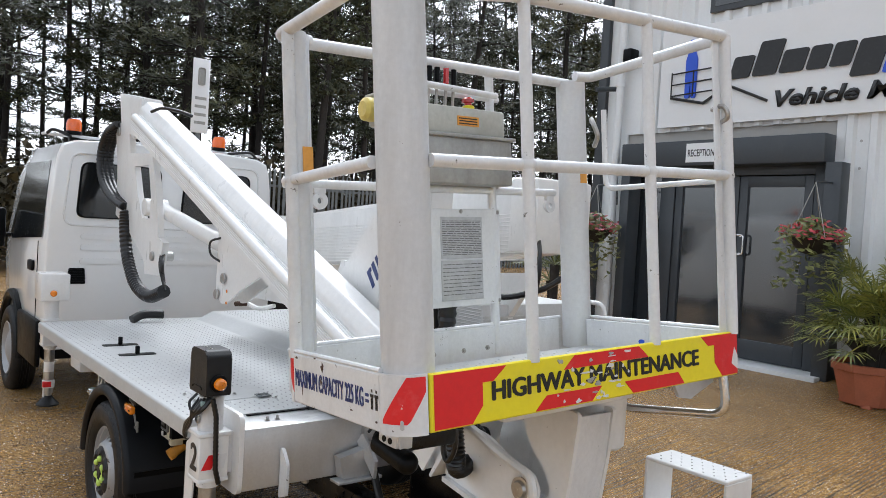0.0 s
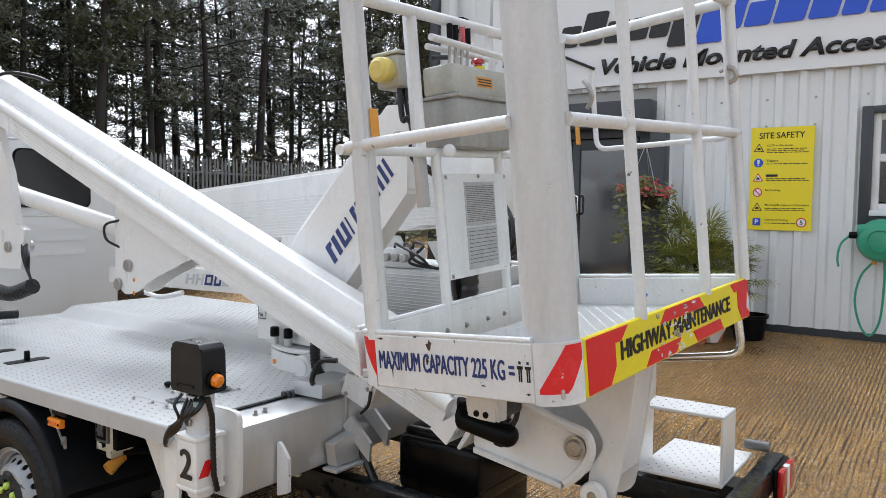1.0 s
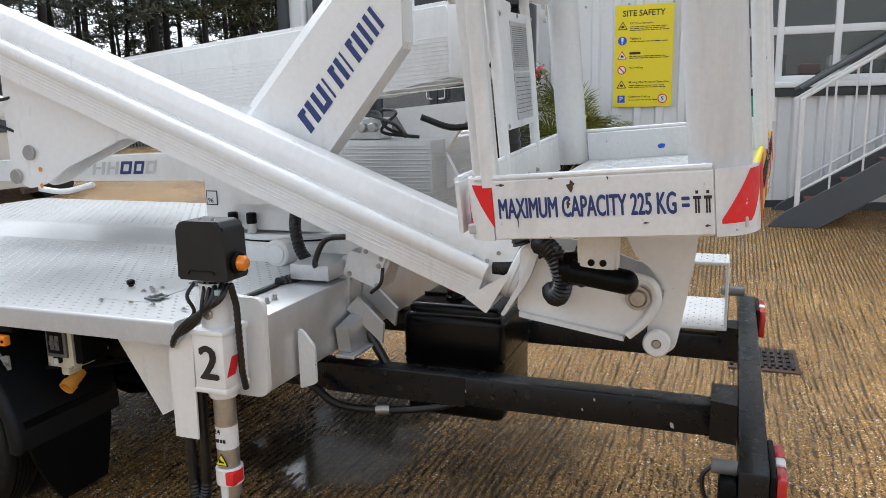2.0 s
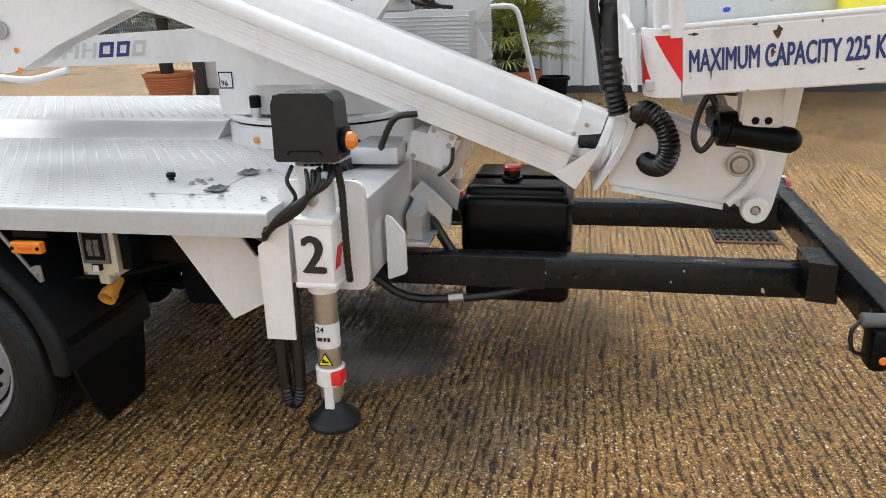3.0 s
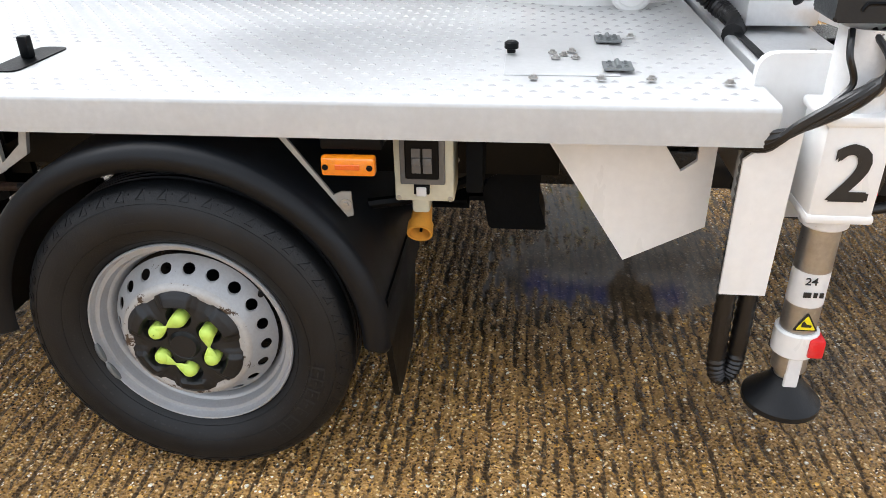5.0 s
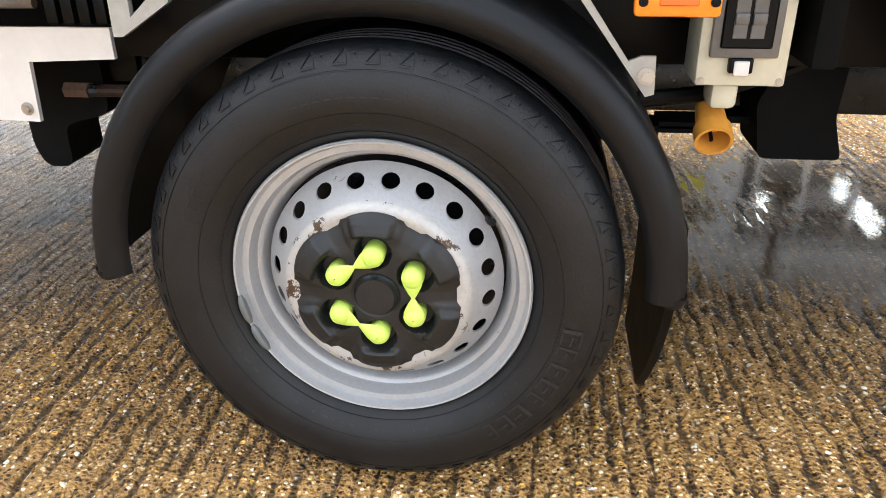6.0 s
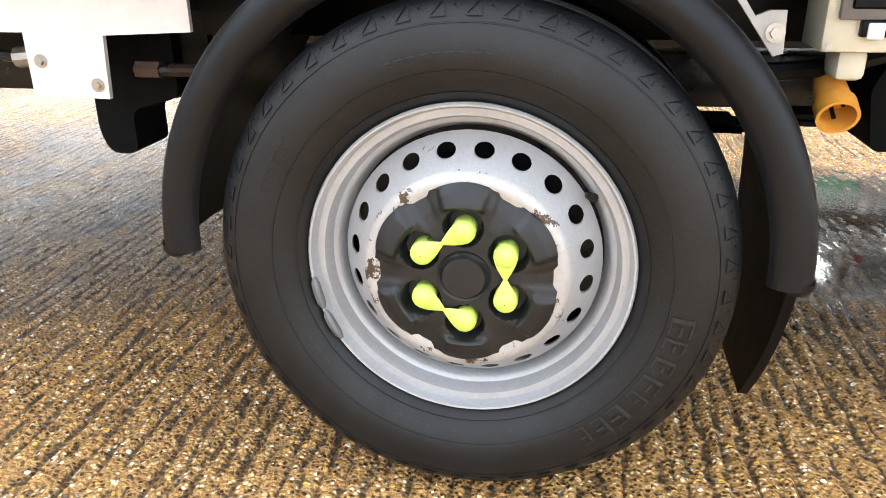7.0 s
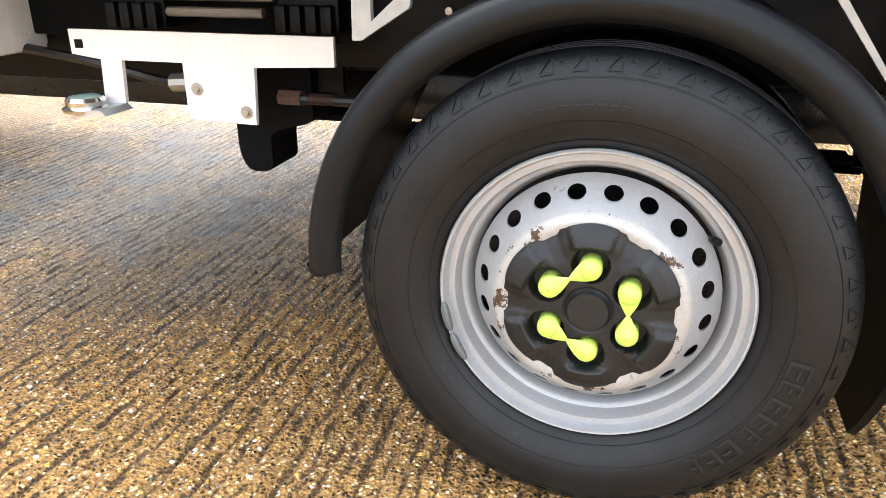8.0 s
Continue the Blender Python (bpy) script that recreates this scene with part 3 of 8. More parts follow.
# deck with folded edges
fold = [(0.0, -0.010), (0.0008, -0.006), (0.0030, -0.003), (0.006, -0.0008), (0.010, 0.0)]
sheet = [(DX0, DZ0)] + [(DX0 + a, DZ1 + h) for a, h in fold] + [(DX1 - a, DZ1 + h) for a, h in reversed(fold)] + [(DX1, DZ0)]
sheet += [(DX1 - 0.006, DZ0), (DX1 - 0.006, DZ1 - 0.012), (DX0 + 0.006, DZ1 - 0.012), (DX0 + 0.006, DZ0)]
deck = part("deck", plate(sheet, "y", DY0, DY1), deck_alu, truck, "wet aluminium tread-plate load deck")
for y0 in (DY0 + 0.001, DY1 - 0.009):
    part("deck_edge", box(DX0 + 0.006, DX1 - 0.006, y0, y0 + 0.008, DZ0, DZ1 - 0.012), deck_alu, deck)
bm = plate([(-0.05, DZ1), (-0.035, DZ1 + 0.004), (0.045, 0.836), (0.055, 0.842), (0.075, 0.845), (DX1 - 0.002, 0.845), (DX1 - 0.002, DZ1)], "y", 0.60, DY1 - 0.1)
part("raised_floor", bm, deck_alu, deck)


def tread(x0, x1, y0, y1, z, skip=()):
    """Raised drops pressed into the plate, in staggered rows."""
    bm = bmesh.new()
    row, x = 0, x0
    while x < x1:
        y = y0 + (0.022 if row % 2 else 0.0)
        while y < y1:
            if not any(a < x < b and c < y < d for a, b, c, d in skip):
                w, l = 0.0034, 0.0068
                base = [(x - w, y), (x - w * 0.5, y + l), (x + w * 0.6, y + l), (x + w, y), (x + w * 0.5, y - l), (x - w * 0.6, y - l)]
                ring = [bm.verts.new((p, q, z)) for p, q in base]
                top = bm.verts.new((x + 0.0010, y, z + 0.0030))
                for a, b2 in zip(ring, ring[1:] + ring[:1]):
                    bm.faces.new((a, b2, top))
            y += 0.044
        x += 0.030
        row += 1
    return bm


HATCH = (-0.87, -0.56, 0.20, 0.42)
part("tread_pattern", tread(DX0 + 0.03, -0.09, 0.03, DY1 - 0.03, DZ1, [HATCH, (-0.9, -0.66, 1.15, 1.75)]), tread_alu, deck, kind="stuff")
part("tread_pattern", tread(0.12, DX1 - 0.02, 0.64, DY1 - 0.13, 0.845), tread_alu, deck, kind="stuff")
hatch = part("hatch", box(-0.855, -0.575, 0.215, 0.410, DZ1 + 0.0004, DZ1 + 0.0022, 0.0008, 1), deck_alu, deck, "plain aluminium access hatch")
for x in (-0.815, -0.615):
    bm = box(x - 0.026, x + 0.026, 0.192, 0.242, DZ1 + 0.006, DZ1 + 0.010, 0.001, 1)
    sweep(bm, [(x - 0.022, 0.217, DZ1 + 0.011), (x + 0.022, 0.217, DZ1 + 0.011)], 0.005, 8)
    for dx in (-0.012, 0.012):
        bolt(bm, (x + dx, 0.204, DZ1 + 0.010), "z", 0.003, 0.004)
        bolt(bm, (x + dx, 0.231, DZ1 + 0.010), "z", 0.003, 0.004)
    part("hinge", bm, galv, hatch)
part("knob", turn([(0.001, 0), (0.008, 0), (0.008, 0.006), (0.013, 0.008), (0.013, 0.018), (0.009, 0.021), (0.001, 0.021)], (-0.72, 0.400, DZ1 + 0.006), "z", 16), black_plastic, hatch)
for x, y in ((-0.755, 0.32), (-0.715, 0.325), (-0.75, 0.285), (-0.705, 0.29), (-0.73, 0.305), (-0.885, 0.36), (-0.885, 0.25), (-0.885, 0.17), (-0.58, 0.17), (-0.9, 0.05)):
    part("deck_bolt", bolt(bmesh.new(), (x, y, DZ1 + 0.005), "z", 0.005, 0.006), steel, deck)
# recessed tie-down slots with latches
for y in (1.30, 1.60):
    bm = plate(round_poly([(-0.88, y - 0.03), (-0.70, y - 0.03), (-0.70, y + 0.03), (-0.88, y + 0.03)], 0.02), "z", DZ1 + 0.0005, DZ1 + 0.003)
    slot = part("tie_down_slot", bm, black_plastic, deck, "black recessed slot")
    part("latch", box(-0.80, -0.78, y - 0.01, y + 0.01, DZ1 + 0.003, DZ1 + 0.045, 0.004), black_plastic, slot)
part("hose_stub", tube(spline([(-0.50, 2.40, DZ1 + 0.02), (-0.42, 2.42, DZ1 + 0.05), (-0.30, 2.40, DZ1 + 0.05)]), 0.028), hose_rubber, deck)

# chassis rails, rear bar and cross members
stand(0.084, 0.0, -0.040)
bm = box(-0.53, -0.455, -1.44, 3.4, 0.454, 0.548, 0.006)
rail_l = part("chassis_rail", bm, chassis_paint, truck)
bm = box(-0.536, -0.53, -0.62, -0.13, 0.452, 0.550, 0.002, 1)
for y in (-0.50, -0.44, -0.30, -0.24, -0.18):
    bolt(bm, (-0.536, y, 0.530), "x", 0.006, -0.006)
    bolt(bm, (-0.536, y, 0.480), "x", 0.006, -0.006)
part("fish_plate", bm, chassis_paint, rail_l)
for y, z in ((-0.78, 0.52), (-1.12, 0.525), (-1.13, 0.485), (-1.22, 0.50), (-1.30, 0.525), (-1.30, 0.49), (-0.9, 0.50)):
    part("rail_bolt", bolt(bmesh.new(), (-0.531, y, z), "x", 0.0038, -0.005), chassis_paint, rail_l)
for y, z, r in ((-0.70, 0.532, 0.008), (-0.71, 0.495, 0.007), (-0.82, 0.528, 0.009), (-0.82, 0.512, 0.009), (-0.66, 0.49, 0.005), (-1.20, 0.53, 0.008), (-1.36, 0.53, 0.009), (-0.35, 0.535, 0.007), (-0.40, 0.49, 0.010)):
    part("rail_hole", drum((-0.5365, y, z), "x", r, -0.0005, 0.002, 14, 0.0003), black_film, rail_l)
for y, z, r in ((-0.62, 0.505, 0.004), (-0.985, 0.49, 0.003), (-1.24, 0.475, 0.006), (-1.02, 0.525, 0.003)):
    part("bare_patch", plate(round_poly([(y - r, z - r * 1.6), (y + r * 0.7, z - r), (y + r, z + r * 1.5), (y - r * 0.4, z + r)], r * 0.3), "x", -0.5308, -0.5295), bare_alu, rail_l)
stand(0.095, 0.0, -0.040)
part("chassis_rail", box(0.14, 0.21, -1.44, 3.4, 0.454, 0.548, 0.006), chassis_paint, truck)
stand(0.0, 0.02, -0.070)
BAR = Matrix.Translation((-0.125, -1.463, 0)) @ Matrix.Rotation(radians(-0.4), 4, "Z")
bar = part("rear_bar", box(-0.805, 0.805, -0.032, 0.032, 0.53, 0.625, 0.006), chassis_paint, truck, "dark painted rear underrun bar", 35, BAR)
for x0, x1 in ((-0.52, -0.36), (0.22, 0.34)):
    bm = plate([(x0, -1.435), (x1, -1.435), (x1, -1.36), (x0 + 0.02, -1.36)], "z", 0.50, 0.612)
    part("bracket", bm, chassis_paint, bar)
for x in (-0.70, 0.70):
    lamp = part("tail_lamp", box(x - 0.10, x + 0.10, -0.045, -0.032, 0.505, 0.62, 0.004), black_plastic, bar, "", 35, BAR)
    for dx, w, mt, nm in ((-0.06, 0.035, red_lens, "red_lens"), (0.0, 0.020, white_film, "clear_lens"), (0.06, 0.035, red_lens, "red_lens")):
        part(nm, box(x + dx - w, x + dx + w, -0.068, -0.045, 0.510, 0.615, 0.006), mt, lamp, "", 35, BAR)
plate_lamp = part("plate_lamp", box(-0.810, -0.740, 0.032, 0.072, 0.505, 0.600, 0.010), black_plastic, bar, "", 35, BAR)
part("marker_lens", drum((-0.810, 0.045, 0.535), "x", 0.010, -0.006, 0.0), amber, plate_lamp, "", 35, BAR)
part("trailer_socket", drum((-0.765, 0.032, 0.612), "y", 0.017, 0.0, 0.056), grey_plastic, bar, "", 35, BAR)
part("socket_cable", tube(spline([(-0.765, 0.085, 0.612), (-0.77, 0.105, 0.585), (-0.775, 0.098, 0.540), (-0.775, 0.070, 0.530)]), 0.005, 8), hose_rubber, bar, "", 35, BAR)
# right rear corner plug
part("trailer_plug", drum((0.60, -1.40, 0.66), "y", 0.02, -0.06, 0.03), grey_plastic, bar)

# step of two perforated treads
stand()
step = part("rear_step", box(0.186, 0.337, -1.376, -1.072, 0.775, 0.788, 0.003, 1), white_paint, truck, "white perforated aluminium step")
part("step_side", box(0.186, 0.337, -1.376, -1.366, 0.553, 0.775, 0.002, 1), white_paint, step)
part("step_side", box(0.186, 0.337, -1.082, -1.072, 0.553, 0.775, 0.002, 1), white_paint, step)
part("lower_tread", box(0.186, 0.62, -1.376, -1.072, 0.540, 0.553, 0.003, 1), white_paint, step)


def dots(x0, x1, y0, y1, z, dx, dy, r=0.004):
    bm = bmesh.new()
    x, k = x0, 0
    while x < x1:
        y = y0 + (dy / 2 if k % 2 else 0)
        while y < y1:
            turn([(r, 0), (r * 0.9, 0.0008)], (x, y, z), "z", 6, bm, True)
            y += dy
        x += dx
        k += 1
    return bm


part("perforation", dots(0.205, 0.33, -1.36, -1.08, 0.7882, 0.03, 0.04, 0.003), black_plastic, step, kind="stuff")
part("perforation", dots(0.21, 0.61, -1.36, -1.09, 0.5532, 0.03, 0.04, 0.003), black_plastic, step, kind="stuff")

# diesel tank between the rails
stand(0.165, 0.008, -0.060)
bm = box(-0.43, -0.06, -0.695, -0.350, 0.345, 0.555, 0.03, 4)
slab(bm, -0.436, -0.060, -0.700, -0.340, 0.50, 0.716, 0.036, 5)
slab(bm, -0.418, -0.070, -0.682, -0.356, 0.62, 0.744, 0.026, 5)
tank = part("hydraulic_tank", bm, tank_plastic, truck, "glossy black moulded plastic tank")
bm = plate(round_poly([(-0.700, 0.555), (-0.347, 0.555), (-0.347, 0.567), (-0.700, 0.567)], 0.008), "x", -0.4335, -0.0565)
bmesh.ops.bevel(bm, geom=bm.edges[:], offset=0.003, segments=1, affect="EDGES")
part("tank_seam", bm, tank_plastic, tank)
part("tank_crease", sweep(bmesh.new(), [(-0.30, -0.652, 0.7485), (-0.30, -0.375, 0.7485)], 0.005, 8), tank_plastic, tank)
cap = part("filler_neck", turn([(0.001, 0), (0.034, 0), (0.034, 0.006), (0.027, 0.010), (0.027, 0.030), (0.001, 0.030)], (-0.33, -0.50, 0.747), "z", 24), tank_plastic, tank)
part("filler_cap", turn([(0.001, 0), (0.027, 0), (0.031, 0.003), (0.031, 0.013), (0.026, 0.018), (0.001, 0.019)], (-0.33, -0.50, 0.775), "z", 24), red_lens, cap, "red screw cap")
stand(0.10, 0.0, -0.05)
part("low_hose", tube(spline([(-0.60, -0.10, 0.50), (-0.60, -0.20, 0.44), (-0.58, -0.34, 0.43), (-0.55, -0.52, 0.45), (-0.42, -0.66, 0.47)]), 0.013), hose_rubber, truck)
part("hose_joint", tube([(-0.580, -0.33, 0.43), (-0.574, -0.375, 0.434)], 0.017), steel, truck)

# outrigger beam across the back
stand()
bm = box(-0.88, 0.80, -0.205, -0.02, 0.572, 0.790, 0.006)
beam = part("outrigger_beam", bm, bare_alu, truck, "white painted outrigger cross beam")
part("top_slot", box(-0.80, -0.40, -0.050, -0.035, 0.792, 0.796), black_plastic, beam)
for x in (-0.76, -0.72):
    part("beam_bolt", bolt(bmesh.new(), (x, -0.13, 0.792), "z", 0.006, 0.014), steel, beam)
part("rib_plate", plate(round_poly([(-0.268, 0.555), (-0.216, 0.535), (-0.216, 0.715), (-0.232, 0.710), (-0.268, 0.665)], 0.008), "x", -0.745, -0.733), rail_paint, beam)
part("gusset", plate([(-0.51, 0.575), (-0.365, 0.575), (-0.345, 0.69), (-0.525, 0.655)], "y", -0.262, -0.217), bare_alu, beam)
part("foot_plate", box(-0.54, -0.35, -0.285, -0.22, 0.562, 0.573, 0.002, 1), bare_alu, beam)
part("drain_plug", drum((-0.62, -0.18, 0.556), "z", 0.014, 0.0, 0.016, 12), steel, beam)


def outrigger(x, y, num):
    """A vertical outrigger leg; x and y give its axis."""
    s = -1 if x < 0 else 1
    leg = part("outrigger_leg", tube([(x, y, 0.60), (x, y, 0.90)], 0.043, 24), rail_paint, truck, "white outrigger leg with a black motor cover")
    cover_poly = round_poly([(y - 0.078, 0.912), (y + 0.074, 0.912), (y + 0.072, 1.048), (y + 0.052, 1.064), (y - 0.055, 1.064), (y - 0.073, 1.046)], 0.007)
    bm = plate(cover_poly, "x", x - 0.052, x + 0.036)
    bmesh.ops.bevel(bm, geom=[e for e in bm.edges if abs(e.verts[0].co.x - e.verts[1].co.x) < 1e-6], offset=0.004, segments=2, affect="EDGES")
    cover = part("motor_cover", bm, hub_plastic, leg, "black moulded plastic cover")
    part("cover_rib", tube(bend([(x - 0.053, y + 0.04, 0.928), (x - 0.053, y + 0.035, 0.938), (x - 0.053, y - 0.035, 0.938), (x - 0.053, y - 0.04, 0.928)], 0.01), 0.0025, 6), black_plastic, cover)
    bm = drum((x - 0.010, y - 0.077, 0.955), "y", 0.030, -0.012, 0.0)
    boss = part("lamp_boss", bm, black_plastic, cover)
    part("amber_lamp", turn([(0.021, 0), (0.020, -0.012), (0.013, -0.020), (0.001, -0.022)], (x - 0.010, y - 0.089, 0.955), "y", 20), amber, boss, "amber warning lamp")
    for dy in (-0.02, 0.02):
        part("cover_screw", bolt(bmesh.new(), (x - 0.02, y + dy, 1.064), "z", 0.004, 0.005), steel, cover)
    block = part("leg_block", box(x - 0.052, x + 0.052, y - 0.048, y + 0.048, 0.615, 0.775, 0.007), white_paint, leg)
    part("block_lip", box(x - 0.058, x + 0.058, y - 0.054, y + 0.054, 0.765, 0.782, 0.006), white_paint, leg)
    part("block_lip", box(x - 0.055, x + 0.055, y - 0.051, y + 0.051, 0.608, 0.624, 0.006), white_paint, leg)
    if num:
        m = axes((x - 0.0535, y + 0.025, 0.650), (0, -1, 0), (-1, 0, 0))
        words("leg_figure", "2", black_film, block, m, 0.088, 0.052, -0.035, 0, 0.001, "black figure two")
        m = axes((x - 0.045, y - 0.0488, 0.655), (1, 0, 0), (0, -1, 0))
        part("red_stripe", flat([(0.0, 0.0), (0.035, 0.0), (0.06, 0.05), (0.025, 0.05)], m), red_film, block)
        part("white_stripe", flat([(0.036, 0.0), (0.08, 0.0), (0.09, 0.05), (0.061, 0.05)], m), white_film, block)
    part("leg_collar", drum((x, y, 0.585), "z", 0.038, 0.0, 0.024), rail_paint, leg)
    inner = part("inner_leg", tube([(x, y, 0.30), (x, y, 0.59)], 0.030, 24), steel, leg, "bare steel inner leg with stickers")
    sticker = turn([(0.0306, 0.44), (0.0306, 0.505)], (x, y, 0), "z", 24)
    part("paper_label", sticker, white_film, inner)
    if num:
        m = axes((x - 0.0315, y + 0.018, 0.486), (0, -1, 0), (-1, 0, 0))
        words("label_figures", "24", black_film, inner, m, 0.014, 0.02, 0.01, 0, 0.0008)
        bm = bmesh.new()
        for i, (dy, w) in enumerate(((0.016, 0.012), (0.000, 0.006), (-0.010, 0.006))):
            slab(bm, x - 0.0325, x - 0.030, y + dy - w, y + dy, 0.462, 0.471)
        part("label_print", bm, black_film, inner)
        m = axes((x - 0.031, y, 0.412), (0, -1, 0), (-1, 0, 0))
        tri = round_poly([(-0.021, -0.016), (0.021, -0.016), (0.0, 0.02)], 0.004)
        warn = part("warning_triangle", flat(tri, m, 0.0012), black_film, inner)
        part("yellow_field", flat([(p * 0.78, q * 0.78 - 0.001) for p, q in tri], m, 0.002), yellow_film, warn)
        part("hand_symbol", flat([(-0.008, -0.008), (0.008, -0.008), (0.009, -0.004), (0.0, -0.002), (-0.004, 0.004), (-0.008, 0.0)], m, 0.0026), black_film, warn)
    ring = part("leg_shoe", drum((x, y, 0.335), "z", 0.037, 0.0, 0.05), white_paint, leg)
    part("red_band", box(x - 0.039, x + 0.01, y - 0.0385, y - 0.012, 0.343, 0.38, 0.004), red_film, ring)
    part("foot_stem", tube([(x, y, 0.26), (x, y, 0.34)], 0.022), steel, leg)
    part("stem_scale", box(x - 0.03, x - 0.022, y - 0.012, y + 0.012, 0.272, 0.352, 0.002, 1), white_film, leg)
    part("rubber_foot", turn([(0.001, 0.062), (0.026, 0.062), (0.030, 0.050), (0.062, 0.015), (0.068, 0.010), (0.068, 0.0), (0.001, 0.0)], (x, y, 0.222), "z", 32), rubber, leg, "black rubber foot pad")
    return leg


leg2 = outrigger(-0.965, -0.115, True)
# plates, cable guard and cables of the near rear leg
bm = plate([(0.035, 0.458), (-0.040, 0.458), (-0.046, 0.768), (0.035, 0.700)], "x", -0.990, -0.984)
part("guard_plate", bm, white_paint, leg2)
bm = plate(round_poly([(0.012, 0.562), (-0.210, 0.562), (-0.210, 0.842), (0.012, 0.842)], 0.035), "x", -0.897, -0.880)
part("end_plate", bm, white_paint, leg2)
part("leg_bracket", box(-0.915, -0.895, -0.15, -0.08, 0.63, 0.775, 0.004), rail_paint, leg2)
for i, (r, off) in enumerate(((0.008, 0.0), (0.008, 0.018), (0.006, 0.032), (0.006, -0.014), (0.005, -0.03))):
    pts = spline([(-0.99 + off * 0.2, -0.135 - off, 0.90), (-1.025 + off * 0.3, -0.14 - off * 0.6, 0.86), (-1.030, -0.09 + off * 0.5, 0.81), (-1.02, -0.03 + off * 0.3, 0.765), (-1.00, 0.01, 0.735 - off * 0.4), (-0.95, 0.06, 0.715)])
    part("cable", tube(pts, r, 8), hose_rubber, leg2)
part("cable", tube(spline([(-1.0, -0.075, 0.90), (-1.025, -0.07, 0.87), (-1.02, -0.085, 0.83), (-1.025, -0.06, 0.80)]), 0.005, 8), hose_rubber, leg2)


def corrugated(pts, r, pitch=0.012):
    """Ribbed conduit along a line."""
    pts = [Vector(p) for p in pts]
    out, rs, carry = [], [], 0
    for a, b2 in zip(pts, pts[1:]):
        n = max(2, round((b2 - a).length / (pitch / 2)))
        for i in range(n):
            out.append(a.lerp(b2, i / n))
            rs.append(r * (1.0 if carry % 2 else 0.86))
            carry += 1
    return sweep(bmesh.new(), out, rs, 10)


part("ribbed_conduit", corrugated([(-0.985, -0.176, 0.90), (-0.972, -0.180, 0.84), (-0.966, -0.180, 0.66), (-0.95, -0.178, 0.60)], 0.0095, 0.016), hose_rubber, leg2)
part("cable_tag", box(-1.018, -1.004, -0.162, -0.148, 0.870, 0.890, 0.003), teal_lens, leg2)
part("ribbed_conduit", corrugated(spline([(-0.960, 0.015, 0.72), (-0.962, 0.014, 0.50), (-0.962, 0.012, 0.36), (-0.960, 0.008, 0.285), (-0.958, -0.006, 0.262), (-0.956, -0.022, 0.285), (-0.954, -0.026, 0.36), (-0.95, -0.028, 0.6)], 5), 0.0175, 0.020), hose_rubber, leg2)
part("fitting", drum((-1.006, -0.120, 0.822), "x", 0.014, -0.012, 0.0, 12), steel, leg2)
outrigger(0.90, -0.115, False)
front_leg = outrigger(-0.90, 2.75, False)
part("front_cover", box(-0.985, -0.815, 2.655, 2.845, 0.905, 1.08, 0.01), white_paint, front_leg)

# large gusset plate under the deck
bm = plate([(0.36, 0.728), (0.165, 0.728), (0.10, 0.63), (0.075, 0.65), (0.075, 0.728), (0.045, 0.728), (0.045, 0.525), (0.182, 0.452)], "x", -0.872, -0.862)
part("gusset", bm, white_paint, truck)
bm = box(-0.93, -0.90, -0.02, 0.02, 0.60, 0.72, 0.004)
for z in (0.63, 0.68):
    turn([(0.011, 0), (0.011, -0.003)], (-0.93, 0.0, z), "x", 12, bm, True)
part("hanger", bm, bare_alu, truck)

# ---- wheels ----
WY, WZ = 0.982, 0.325
WK = 0.893  # wheel drawn at full size, set to the plan's units


def ring_point(c, x, r, a):
    return (x, c[1] + r * math.cos(a), c[2] + r * math.sin(a))


def holed_disc(c, r0, x0, r1, x1, n, hole, s, squash=1.0):
    """A cone with n real holes round it."""
    bm = bmesh.new()

    def co(r, a):
        w = (r - r0) / (r1 - r0)
        return ring_point(c, x0 + (x1 - x0) * w, r, a)
    rm, half = (r0 + r1) / 2, math.pi / n
    cache = {}

    def vert(p):
        key = tuple(round(v, 5) for v in p)
        if key not in cache:
            cache[key] = bm.verts.new(p)
        return cache[key]
    for k in range(n):
        a0 = 2 * math.pi * k / n + 0.12
        outer, inner = [], []
        for q in range(16):
            th = 2 * math.pi * q / 16
            ca, sa = math.cos(th), math.sin(th)
            m = max(abs(ca), abs(sa))
            outer.append(co(rm + (r1 - r0) / 2 * ca / m, a0 + half * sa / m))
            inner.append(co(rm + squash * hole * ca, a0 + hole * sa / rm))
        vo, vi = [vert(p) for p in outer], [vert(p) for p in inner]
        deep = [bm.verts.new((p[0] + s * 0.006, p[1], p[2])) for p in inner]
        for q in range(16):
            p = (q + 1) % 16
            bm.faces.new((vo[q], vo[p], vi[p], vi[q]))
            bm.faces.new((vi[q], vi[p], deep[p], deep[q]))
    return bm


SIDEWALL = ((0.216, 0.042), (0.222, 0.034), (0.232, 0.023), (0.248, 0.010), (0.266, 0.003), (0.285, 0.0), (0.310, 0.004), (0.327, 0.011), (0.339, 0.020), (0.346, 0.030), (0.349, 0.045))


def sidewall(r):
    return float(np.interp(r, [p[0] for p in SIDEWALL], [p[1] for p in SIDEWALL]))


def tyre_mesh(c, xo, xi, R=0.349, r=0.216):
    s = 1 if xi > xo else -1
    w = abs(xi - xo)
    prof = [(rr, h) for rr, h in SIDEWALL]
    for k in range(1, 5):
        g = 0.045 + (w - 0.09) * k / 5
        prof += [(R, g - 0.006), (R - 0.008, g - 0.005), (R - 0.008, g + 0.005), (R, g + 0.006)]
    prof += [(rr, w - h) for rr, h in reversed(prof[:11])]
    return turn([(rr, xo + s * h) for rr, h in prof], (0, c[1], c[2]), "x", 96)


all_parts = part


